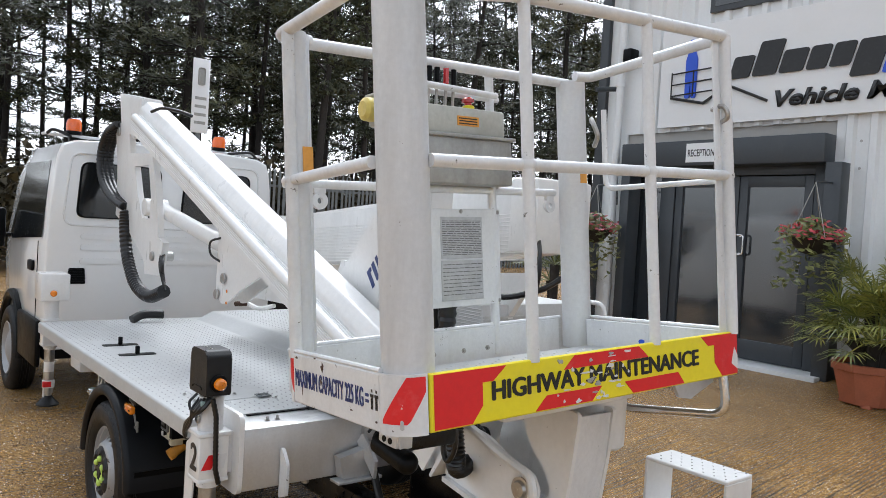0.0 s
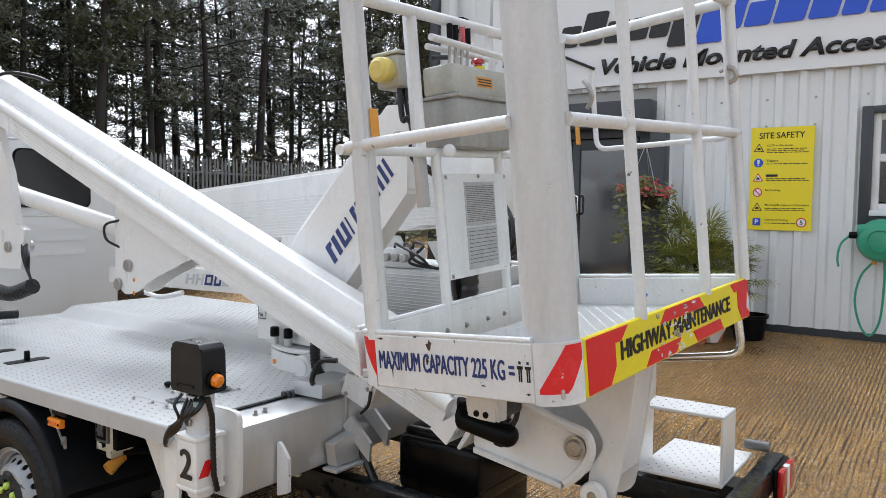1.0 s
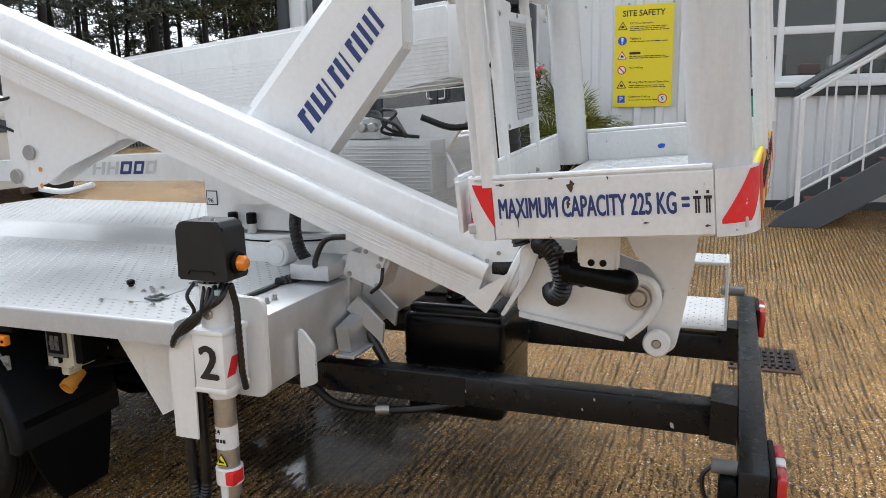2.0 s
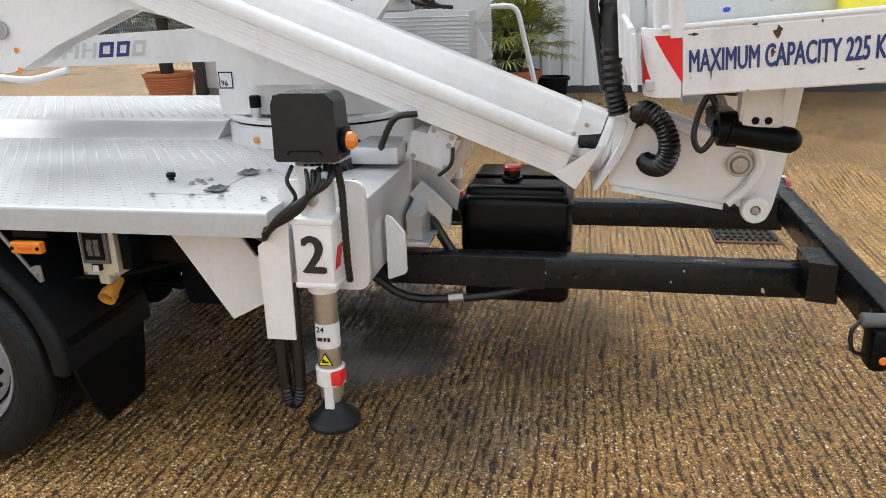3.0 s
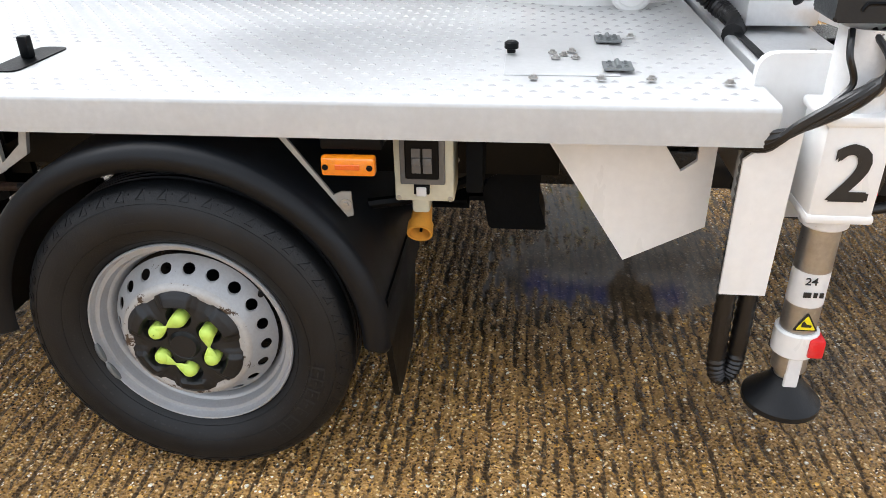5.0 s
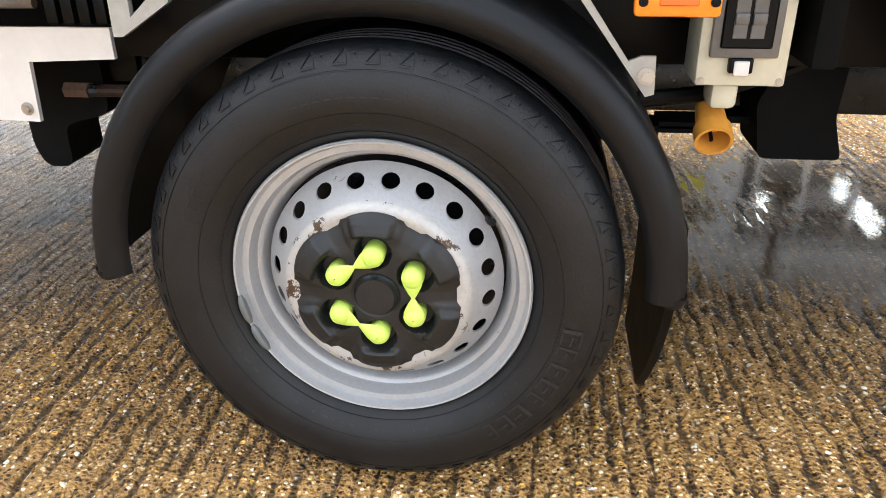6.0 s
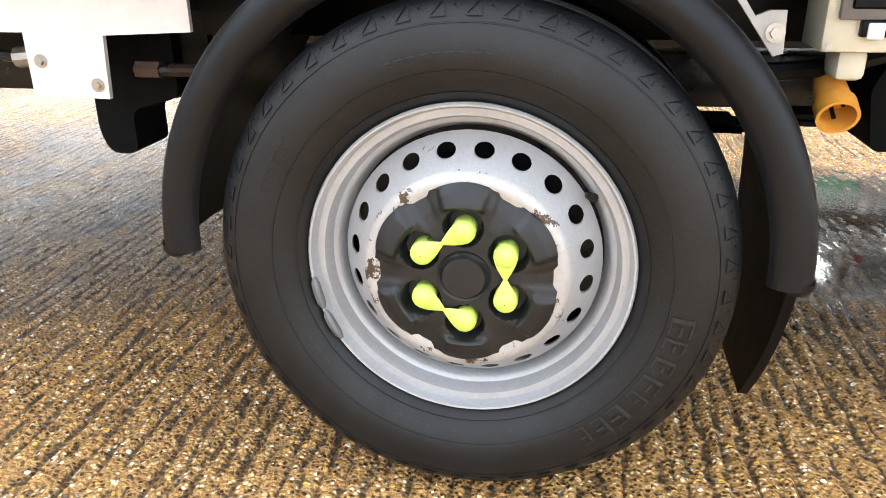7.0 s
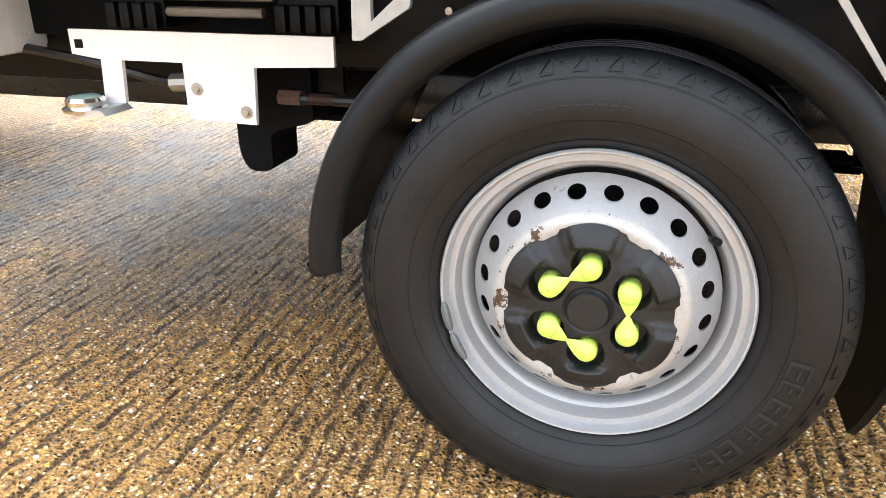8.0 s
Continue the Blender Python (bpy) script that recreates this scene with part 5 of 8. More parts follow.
part("ribbed_conduit", corrugated(spline([(-0.36, 0.02, 1.00), (-0.40, 0.0, 0.95), (-0.42, -0.03, 0.88), (-0.44, -0.08, 0.835), (-0.54, -0.10, 0.822), (-0.64, -0.07, 0.815)]), 0.022, 0.024), hose_rubber, turret)

# slanting arm with its maker's name as plain bars
stand(0.042, 0.038, 0.035)
ARM = [(0.245, 1.335), (-0.190, 1.80), (-0.385, 1.80), (-0.385, 1.50), (-0.09, 1.145), (0.05, 0.98), (0.33, 0.98)]
bm = plate(ARM, "x", -0.30, -0.17)
fold = [e for e in bm.edges if all(v.co.x < -0.29 and min(abs(v.co.y - p[0]) + abs(v.co.z - p[1]) for p in ARM[:2]) < 1e-4 for v in e.verts)]
bmesh.ops.bevel(bm, geom=fold, offset=0.085, segments=1, affect="EDGES", clamp_overlap=True)
bmesh.ops.bevel(bm, geom=bm.edges[:], offset=0.012, segments=3, affect="EDGES")
arm = part("slanting_arm", bm, white_paint, truck, "white slanting lift arm with navy lettering bars")
d = Vector((0, -0.312, 0.370)).normalized()
m0 = axes((-0.3015, -0.048, 1.218), (0, d.y, d.z), (-1, 0, 0)) @ Matrix.Diagonal((1.24, 1.28, 1.0, 1.0))
glyphs = (("l", 0.055), ("u", 0.045), ("i", 0.018), ("t", 0.045), ("i", 0.018), ("t", 0.045), ("e", 0.040), ("i", 0.035))
s = 0.0
for k, (kind, w) in enumerate(glyphs):
    bm = flat([(s, 0.0), (s + w * 0.34, 0.0), (s + w * 0.34 + 0.012, 0.062), (s + 0.012, 0.062)], m0, 0.0012)
    if kind != "i":
        join(bm, flat([(s + w * 0.66, 0.0), (s + w, 0.0), (s + w + 0.012, 0.062), (s + w * 0.66 + 0.012, 0.062)], m0, 0.0012))
    if kind in "lut":
        hgt = 0.0 if kind in "u" else 0.047
        join(bm, flat([(s + w * 0.32, hgt), (s + w * 0.68, hgt), (s + w * 0.68 + 0.003, hgt + 0.014), (s + w * 0.32 + 0.003, hgt + 0.014)], m0, 0.0014))
    part("name_bar", bm, blue_film, arm)
    s += w + 0.012
part("lifting_eye", turn([(0.012, -0.006), (0.024, -0.006), (0.024, 0.006), (0.012, 0.006), (0.012, -0.006)], (-0.12, -0.06, 1.67), "x", 20), white_paint, arm)
part("arm_pin", drum((-0.30, -0.36, 1.69), "x", 0.03, -0.012, 0.0, 20), steel, arm)

# first boom lying forward on the far side
stand(0.05, 0.0, 0.0)
bm = plate([(1.75, 1.53), (-0.35, 1.73), (-0.42, 1.44), (0.0, 1.38), (1.75, 1.22)], "x", 0.16, 0.42)
bmesh.ops.bevel(bm, geom=bm.edges[:], offset=0.02, segments=3, affect="EDGES")
far_boom = part("lower_boom", bm, white_paint, truck, "white box-section lower boom")
bm = bmesh.new()
for k in range(13):
    z = 0.04 + 0.016 * k
    sweep(bm, [(0.159, 1.6, 1.22 + z), (0.159, -0.42, 1.37 + z)], 0.0022, 6)
part("boom_ribs", bm, white_paint, far_boom)
part("boom_foot", plate([(-0.46, 1.36), (-0.10, 1.33), (-0.25, 1.10), (-0.33, 1.02), (-0.38, 1.05), (-0.32, 1.16)], "x", 0.17, 0.20), white_paint, far_boom)
part("head_block", box(0.10, 0.42, -0.52, -0.36, 1.44, 1.74, 0.015), white_paint, far_boom)
part("hydraulic_hose", sweep(bmesh.new(), spline([(0.14, -0.50, 1.50), (0.08, -0.57, 1.44), (0.05, -0.60, 1.36), (0.10, -0.54, 1.29)]), 0.009, 8), hose_rubber, far_boom)
part("cable_loop", tube(spline([(-0.02, -0.30, 1.30), (0.02, -0.42, 1.26), (0.10, -0.56, 1.30), (0.2, -0.60, 1.36)]), 0.012, 8), hose_rubber, far_boom)
# ribbed cover over the pump
cover = part("pump_cover", box(0.02, 0.62, -0.32, 0.30, 0.87, 1.215, 0.006), ribbed_alu, truck, "ribbed aluminium pump cover")
bm = bmesh.new()
for k in range(24):
    z = 0.885 + 0.0135 * k
    sweep(bm, [(0.018, 0.28, z), (0.018, -0.32, z)], 0.0026, 6)
part("cover_ribs", bm, ribbed_alu, cover)
bm = bmesh.new()
for k in range(24):
    z = 0.885 + 0.012 * k
    slab(bm, 0.03, 0.61, -0.3245, -0.32, z, z + 0.006)
part("rear_louvres", bm, ribbed_alu, cover)
valve = part("valve_block", box(0.06, 0.17, -0.10, 0.06, 1.217, 1.30, 0.008), rail_paint, cover)
for y in (-0.075, -0.03, 0.02):
    part("valve_spool", drum((0.058, y, 1.262), "x", 0.018, -0.03, 0.0, 16), steel, valve)
    w = 0.5 + 6.0 * abs(y)
    part("hydraulic_hose", tube(spline([(0.10, y, 1.30), (0.08, y - 0.03 * w, 1.30 + 0.03 * w), (0.05, y - 0.10 * w, 1.315), (0.02, -0.16 - 0.5 * y, 1.27 + 0.3 * y), (0.07, -0.21 + 0.6 * y, 1.225)]), 0.0065, 8), hose_rubber, valve)
# guard rail at the far side
part("grab_rail", tube(bend([(0.66, -0.20, 0.90), (0.66, -0.20, 1.22), (0.66, -0.42, 1.22), (0.66, -0.50, 0.90)], 0.04), 0.011), white_paint, truck)
# forward beam with model figures as plain bars
stand(0.12, 0.06, 0.0)
bm = plate([(0.44, 1.07), (1.75, 1.045), (1.75, 1.13), (0.44, 1.185)], "x", -0.22, -0.04)
fbeam = part("forward_beam", bm, white_paint, truck, "white forward beam with model lettering bars")
m0 = axes((-0.2215, 1.079, 1.083), (0, -1, 0.03), (-1, 0, 0)) @ Matrix.Diagonal((0.84, 1.0, 1.0, 1.0))
s = 0.0
for k, w in enumerate((0.085, 0.075, 0.075, 0.065, 0.065)):
    bm = bmesh.new()
    for a, c in ((0.0, 0.22), (0.68, 0.90)):
        join(bm, flat([(s + w * a, 0), (s + w * c, 0), (s + w * c + 0.018, 0.052), (s + w * a + 0.018, 0.052)], m0, 0.001))
    join(bm, flat([(s + w * 0.2, 0.0 if k > 1 else 0.022), (s + w * 0.7, 0.0 if k > 1 else 0.022), (s + w * 0.7 + 0.004, 0.012 if k > 1 else 0.032), (s + w * 0.2 + 0.004, 0.012 if k > 1 else 0.032)], m0, 0.0012))
    if k > 1:
        join(bm, flat([(s + w * 0.2 + 0.014, 0.040), (s + w * 0.7 + 0.014, 0.040), (s + w * 0.7 + 0.018, 0.052), (s + w * 0.2 + 0.018, 0.052)], m0, 0.0012))
    s += w + 0.008
    part("model_bar", bm, blue_film if k in (2, 3) else ribbed_alu, fbeam)
part("catch_rod", tube(spline([(-0.30, 1.30, 1.03), (-0.30, 1.16, 1.02), (-0.28, 1.02, 1.05)]), 0.012, 8), white_paint, fbeam)
part("catch_bolt", drum((-0.36, 1.30, 1.03), "x", 0.014, -0.02, 0.05, 12), rust, fbeam)

# ---- upper telescopic boom ----
stand(0.075, 0.0, -0.022, 1.75, 1.5, (-0.5, -0.63, 0.79))
SL = math.atan(0.378)
BN = Vector((0, -math.sin(SL), math.cos(SL)))


def boom_section(profile, y0, y1):
    """A section extruded along the boom; the profile gives x and height over its lower edge."""
    bm = bmesh.new()
    rings = []
    for y in (y0, y1):
        o = Vector((0, y, 1.035 + 0.378 * y))
        rings.append([bm.verts.new(o + Vector((x, 0, 0)) + BN * p) for x, p in profile])
    n = len(profile)
    for k in range(n):
        bm.faces.new((rings[0][k], rings[0][(k + 1) % n], rings[1][(k + 1) % n], rings[1][k]))
    bm.faces.new(rings[0])
    bm.faces.new(rings[1])
    return bm


low = [(-0.545, 0.0), (-0.505, 0.0), (-0.505, 0.105), (-0.512, 0.115)]
low += [(-0.532 + 0.026 * math.cos(a), 0.092 + 0.026 * math.sin(a)) for a in [radians(50 + 130 * i / 10) for i in range(11)]]
low += [(-0.556, 0.080), (-0.553, 0.074), (-0.545, 0.070)]
boom = part("upper_boom", boom_section(low, -0.66, 2.43), white_paint, truck, "long white telescopic upper boom")
up = round_poly([(-0.505, 0.0), (-0.350, 0.0), (-0.350, 0.165), (-0.375, 0.197), (-0.465, 0.197), (-0.500, 0.150)], 0.012, 4)
part("boom_outer_section", boom_section(up, -0.70, 2.46), white_paint, boom)
for p in (0.028, 0.040, 0.052, 0.062):
    a, b2 = Vector((-0.5455, -0.63, 1.035 - 0.378 * 0.63)), Vector((-0.5455, 2.45, 1.035 + 0.378 * 2.45))
    part("boom_ridge", sweep(bmesh.new(), [a + BN * p, b2 + BN * p], 0.0022, 6), white_paint, boom)
part("hand_stripe", boom_section([(-0.512, 0.112), (-0.502, 0.112), (-0.502, 0.120), (-0.512, 0.120)], -0.6, 2.40), white_paint, boom)


def on_boom(y, p, x):
    return Vector((x, y, 1.035 + 0.378 * y)) + BN * p


# collar and flanges of the lower end
big = round_poly([(-0.515, 0.060), (-0.342, 0.060), (-0.342, 0.170), (-0.370, 0.205), (-0.470, 0.205), (-0.508, 0.158)], 0.014, 4)
part("end_sleeve", boom_section(big, -0.712, -0.640), white_paint, boom)
for off, r, mt in ((0.0, 0.086, white_paint), (0.016, 0.080, rail_paint), (0.030, 0.070, rail_paint)):
    bm = sweep(bmesh.new(), [on_boom(-0.715 - off, 0.112, -0.455), on_boom(-0.723 - off, 0.112, -0.455), on_boom(-0.735 - off, 0.112, -0.455)], [r * 0.96, r, r * 0.97], 28)
    part("end_collar", bm, mt, boom)
part("end_rod", tube([on_boom(-0.72, 0.105, -0.465), on_boom(-0.90, 0.09, -0.465)], 0.020, 16), steel, boom)
part("rod_nut", tube([on_boom(-0.79, 0.098, -0.465), on_boom(-0.825, 0.097, -0.465)], 0.030, 6), rail_paint, boom)
for x in (-0.562, -0.350):
    part("end_flange", plate([(-0.637, 0.797), (-0.768, 0.884), (-0.774, 0.880), (-0.703, 0.757), (-0.698, 0.757)], "x", x, x + 0.008), white_paint, boom)
part("end_gusset", plate([(-0.640, 0.800), (-0.700, 0.760), (-0.706, 0.762), (-0.668, 0.808)], "x", -0.554, -0.350), rail_paint, boom)
bm = plate(round_poly([(-0.782, 1.000), (-0.823, 0.996), (-0.856, 0.950), (-0.838, 0.890), (-0.818, 0.850), (-0.759, 0.755), (-0.749, 0.760), (-0.800, 0.856), (-0.820, 0.900), (-0.834, 0.946), (-0.812, 0.978)], 0.006, 2), "x", -0.575, -0.36)
part("end_ring", bm, rail_paint, boom)
# added dark drum that stands in for the shaded hollow before the jib
part("void_filler", drum((-0.46, -0.80, 0.88), "y", 0.055, -0.05, 0.10, 24, 0.006), chassis_paint, boom)
for y, z in ((-0.725, 0.93), (-0.69, 0.905)):
    part("sleeve_screw", bolt(bmesh.new(), (-0.517, y, z), "x", 0.004, -0.003), steel, boom)
# elbow bracket with two pins
stand(0.118, 0.050, 0.0)
EL = [(1.13, 1.52), (1.135, 1.12), (1.06, 1.06), (0.97, 1.08), (0.85, 1.146), (0.58, 1.252), (0.30, 1.19)]
for x in (-0.562, -0.455):
    part("elbow_plate", plate(round_poly(EL, 0.03, 3), "x", x, x + 0.012), white_paint, boom)
for y, z in ((1.026, 1.197), (1.103, 1.108)):
    part("elbow_pin", drum((-0.565, y, z), "x", 0.028, -0.012, 0.0, 20), steel, boom)
for y, z in ((0.985, 1.135), (0.985, 1.075)):
    part("grease_label", drum((-0.565, y, z), "x", 0.009, -0.001, 0.0, 12, 0.0003), amber, boom)
stand()
part("lift_cylinder", tube([(-0.395, 1.02, 1.325), (-0.395, 2.28, 1.535)], 0.045, 20), white_paint, boom, "white lift cylinder")
part("cylinder_eye", drum((-0.395, 2.29, 1.537), "x", 0.055, -0.095, 0.045, 20), white_paint, boom)
part("cable", tube(spline([(-0.44, 1.15, 1.40), (-0.47, 1.22, 1.375), (-0.47, 1.21, 1.31), (-0.44, 1.15, 1.275)]), 0.006, 8), hose_rubber, boom)
# link plates at the upper end
def link_plate(x0, x1):
    """A bent link with a window through it."""
    hole = [(2.55, 1.80), (2.26, 1.80), (2.19, 1.60), (2.20, 1.46), (2.35, 1.47), (2.46, 1.62)]
    rim = [(2.66, 1.89), (2.20, 1.87), (2.08, 1.62), (2.02, 1.36), (2.40, 1.33), (2.62, 1.55)]
    upper = [(3.04, 2.11), (2.84, 2.11), (2.70, 2.03), (2.66, 1.89), (2.62, 1.55), (2.945, 1.475), (2.93, 1.60), (2.96, 1.85)]
    lower = [(2.945, 1.475), (2.62, 1.55), (2.40, 1.33), (2.02, 1.36), (1.93, 1.33), (1.98, 1.13), (2.25, 1.12), (2.28, 1.20), (2.64, 1.38)]
    bm = bmesh.new()
    for i in range(6):
        k = (i + 1) % 6
        join(bm, plate([rim[i], rim[k], hole[k], hole[i]], "x", x0, x1))
    for poly in (upper, lower):
        join(bm, plate(poly, "x", x0, x1))
    return bm


part("link_plate", link_plate(-0.482, -0.445), white_paint, boom)
for y, z in ((2.93, 2.05), (2.10, 1.24)):
    part("link_pin", drum((-0.482, y, z), "x", 0.030, -0.014, 0.12, 20), steel, boom)
bm = plate([(2.886, 2.309), (2.817, 2.091), (2.526, 1.974), (2.36, 1.985), (2.36, 2.225)], "x", -0.508, -0.378)
bmesh.ops.bevel(bm, geom=bm.edges[:], offset=0.010, segments=2, affect="EDGES")
part("boom_head", bm, white_paint, boom)
part("end_lug", drum((-0.515, 2.42, 2.03), "x", 0.050, -0.02, 0.02, 24), white_paint, boom)
part("lug_pin", drum((-0.535, 2.42, 2.03), "x", 0.016, -0.008, 0.0, 16), steel, boom)
stand(0.075, 0.0, -0.022, 1.75, 1.5, (-0.5, -0.63, 0.79))
part("sensor_cable", tube(spline([(-0.50, 2.20, 2.07), (-0.47, 2.1, 2.09), (-0.40, 2.0, 2.075), (-0.33, 1.98, 2.055)]), 0.010, 8), hose_rubber, boom)
stand()
for k in range(3):
    o = 0.03 * k
    pts = spline([(-0.50 + o, 2.93, 2.10), (-0.53 + o, 3.07, 2.04), (-0.54 + o, 3.165, 1.90), (-0.54 + o, 3.11, 1.73), (-0.53 + o, 2.90, 1.60), (-0.50 + o, 2.68, 1.53)])
    part("ribbed_conduit", corrugated(pts, 0.030, 0.03), hose_rubber, boom)
part("ribbed_conduit", corrugated(spline([(-0.49, 2.68, 1.50), (-0.50, 2.64, 1.38), (-0.50, 2.555, 1.20), (-0.50, 2.36, 1.045), (-0.50, 2.08, 0.995), (-0.49, 1.83, 1.055)]), 0.040, 0.03), hose_rubber, boom, "thick black ribbed hose")
for k in range(4):
    part("cable", tube(spline([(-0.46 + 0.01 * k, 2.00 + 0.01 * k, 1.30), (-0.495, 1.93 - 0.02 * k, 1.20), (-0.49 + 0.01 * k, 1.88 + 0.02 * k, 1.11), (-0.485, 1.84, 1.055)]), 0.007, 8), hose_rubber, boom)
# sensor bracket under the boom
stand(0.038, 0.0, -0.012)
REST = [(-0.13, 0.70), (-0.15, 0.80), (-0.19, 0.875), (-0.225, 0.89), (-0.215, 0.82), (-0.205, 0.70), (-0.17, 0.62)]
br = part("boom_rest", plate(REST, "x", -0.445, -0.43), bare_alu, truck)
part("boom_rest_plate", plate(REST, "x", -0.36, -0.345), bare_alu, br)
cov = part("rest_cover", plate(round_poly([(-0.225, 0.899), (-0.367, 0.869), (-0.327, 0.775), (-0.197, 0.820)], 0.006), "x", -0.462, -0.36), rail_paint, br)
part("rest_tab", plate(round_poly([(-0.281, 0.917), (-0.361, 0.883), (-0.343, 0.846), (-0.266, 0.877)], 0.006), "x", -0.474, -0.462), rail_paint, cov)
for y, z in ((-0.290, 0.901), (-0.342, 0.879), (-0.333, 0.856), (-0.222, 0.822), (-0.318, 0.788)):
    part("cover_bolt", bolt(bmesh.new(), (-0.474 if z > 0.85 else -0.462, y, z), "x", 0.005, -0.005), steel, cov)
part("sensor_lead", tube(spline([(-0.47, -0.345, 0.85), (-0.475, -0.338, 0.80), (-0.47, -0.30, 0.765)]), 0.006, 8), hose_rubber, cov)
part("rest_tray", box(-0.56, -0.36, -0.20, -0.06, 0.815, 0.865, 0.004), bare_alu, br)
part("cross_arm", plate([(-0.244, 0.745), (-0.335, 0.660), (-0.329, 0.594), (-0.204, 0.702)], "x", -0.460, -0.446), bare_alu, br)
part("cross_arm", plate([(-0.255, 0.775), (-0.345, 0.690), (-0.335, 0.630), (-0.215, 0.735)], "x", -0.37, -0.356), bare_alu, br)
part("ribbed_conduit", corrugated(spline([(-0.55, -0.26, 0.96), (-0.57, -0.20, 0.95), (-0.57, -0.16, 0.88), (-0.52, -0.14, 0.84)]), 0.010, 0.014), hose_rubber, br)
part("drain_hose", tube(spline([(-0.42, -0.26, 0.62), (-0.42, -0.33, 0.50), (-0.40, -0.37, 0.40)]), 0.016, 10), hose_rubber, truck)

# ---- jib under the basket ----
stand(0.090, -0.003, -0.036)
JB = [(-0.80, 0.97), (-0.79, 0.785), (-0.80, 0.775), (-1.10, 0.728), (-1.13, 0.74), (-1.175, 0.78), (-1.19, 0.85), (-1.165, 0.89), (-1.10, 0.90), (-0.97, 0.95)]
jib = part("jib", plate(round_poly(JB, 0.012, 2), "x", -0.555, -0.54), white_paint, truck, "white jib link under the basket")
part("jib_plate", plate(round_poly(JB, 0.012, 2), "x", -0.33, -0.315), white_paint, jib)
part("jib_floor", plate([(-0.80, 0.765), (-0.80, 0.780), (-1.10, 0.732), (-1.10, 0.718)], "x", -0.575, -0.33), rail_paint, jib)
bm = bmesh.new()
rim_pts = [(-1.11, 0.735), (-1.155, 0.775), (-1.19, 0.84), (-1.175, 0.89), (-1.13, 0.90), (-1.06, 0.915), (-0.94, 0.955), (-0.84, 0.975)]
sweep(bm, bend([(-0.568, y, z) for y, z in rim_pts], 0.04), 0.014, 8)
part("jib_edge", bm, white_paint, jib)
part("jib_pin", turn([(0.001, -0.014), (0.020, -0.014), (0.026, -0.006), (0.034, -0.006), (0.034, 0.0)], (-0.562, -1.135, 0.842), "x", 24), steel, jib)
stand(0.125, -0.004, -0.044)
HD = [(-1.06, 1.085), (-1.29, 1.095), (-1.275, 0.95), (-1.25, 0.78), (-1.235, 0.70), (-1.19, 0.672), (-1.155, 0.70), (-1.16, 0.78), (-1.205, 0.86), (-1.17, 0.92), (-1.12, 0.96)]
for x in (-0.555, -0.41):
    part("head_plate", plate(round_poly(HD, 0.02, 3), "x", x, x + 0.014), white_paint, jib)
part("head_web", plate([(-1.28, 1.08), (-1.272, 0.95), (-1.248, 0.78), (-1.235, 0.78), (-1.26, 0.95), (-1.265, 1.08)], "x", -0.541, -0.41), rail_paint, jib)
part("head_boss", turn([(0.014, -0.022), (0.034, -0.022), (0.038, -0.016), (0.038, 0.0)], (-0.578, -1.187, 0.722), "x", 28), white_paint, jib)
part("head_pin", drum((-0.585, -1.187, 0.722), "x", 0.013, -0.01, 0.01, 16), steel, jib)
part("swivel_drum", drum((-0.36, -1.20, 0), "z", 0.075, 0.96, 1.12, 32, 0.01), white_paint, jib)
stand(0.038, 0.018, -0.010)
mb = part("motor_bracket", box(-0.945, -0.90, -1.150, -1.072, 0.985, 1.10, 0.004), rail_paint, jib)
for y in (-1.070, -1.152):
    part("bracket_side", plate([(-0.960, 1.095), (-0.90, 1.095), (-0.90, 0.985), (-0.935, 0.985)], "y", y - 0.003, y + 0.003), rail_paint, mb)
for y in (-1.098, -1.124):
    part("bracket_hole", turn([(0.008, 0), (0.008, -0.002)], (-0.945, y, 1.0), "x", 14, None, True), black_plastic, mb)
part("motor_flange", turn([(0.001, 0.032), (0.018, 0.031), (0.020, 0.022), (0.036, 0.020), (0.039, 0.0), (0.039, -0.018), (0.030, -0.03), (0.001, -0.03)], (-0.90, -1.05, 0.975), "y", 24), black_plastic, jib)
bm = tube([(-0.925, -1.05, 0.975), (-0.925, -1.10, 0.967), (-0.925, -1.172, 0.956)], 0.028, 24)
ball(bm, (-0.925, -1.172, 0.956), 0.028, 18)
part("black_motor", bm, black_plastic, jib, "black cylindrical motor")
part("motor_mount", box(-0.91, -0.70, -1.09, -1.03, 0.95, 1.0, 0.01), chassis_paint, jib)
part("cable", tube(spline([(-0.66, -1.02, 1.06), (-0.68, -1.055, 1.00), (-0.68, -1.06, 0.93), (-0.68, -1.03, 0.885), (-0.68, -1.01, 0.93), (-0.67, -1.04, 1.02), (-0.70, -1.10, 1.03)], 8), 0.008, 8), hose_rubber, jib)
part("cable", tube(spline([(-0.60, -0.90, 1.05), (-0.62, -0.93, 1.02), (-0.64, -1.0, 1.035), (-0.66, -1.05, 1.06)]), 0.012, 8), hose_rubber, jib)
stand(0.075, 0.0, -0.03)
part("slew_box", box(-0.42, -0.34, -1.10, -0.99, 0.98, 1.09, 0.012), ribbed_alu, jib)
part("ribbed_conduit", corrugated(spline([(-0.55, -0.775, 1.40), (-0.56, -0.782, 1.18), (-0.565, -0.795, 1.05), (-0.56, -0.815, 0.97)]), 0.030, 0.03), hose_rubber, jib, "thick black ribbed hose")
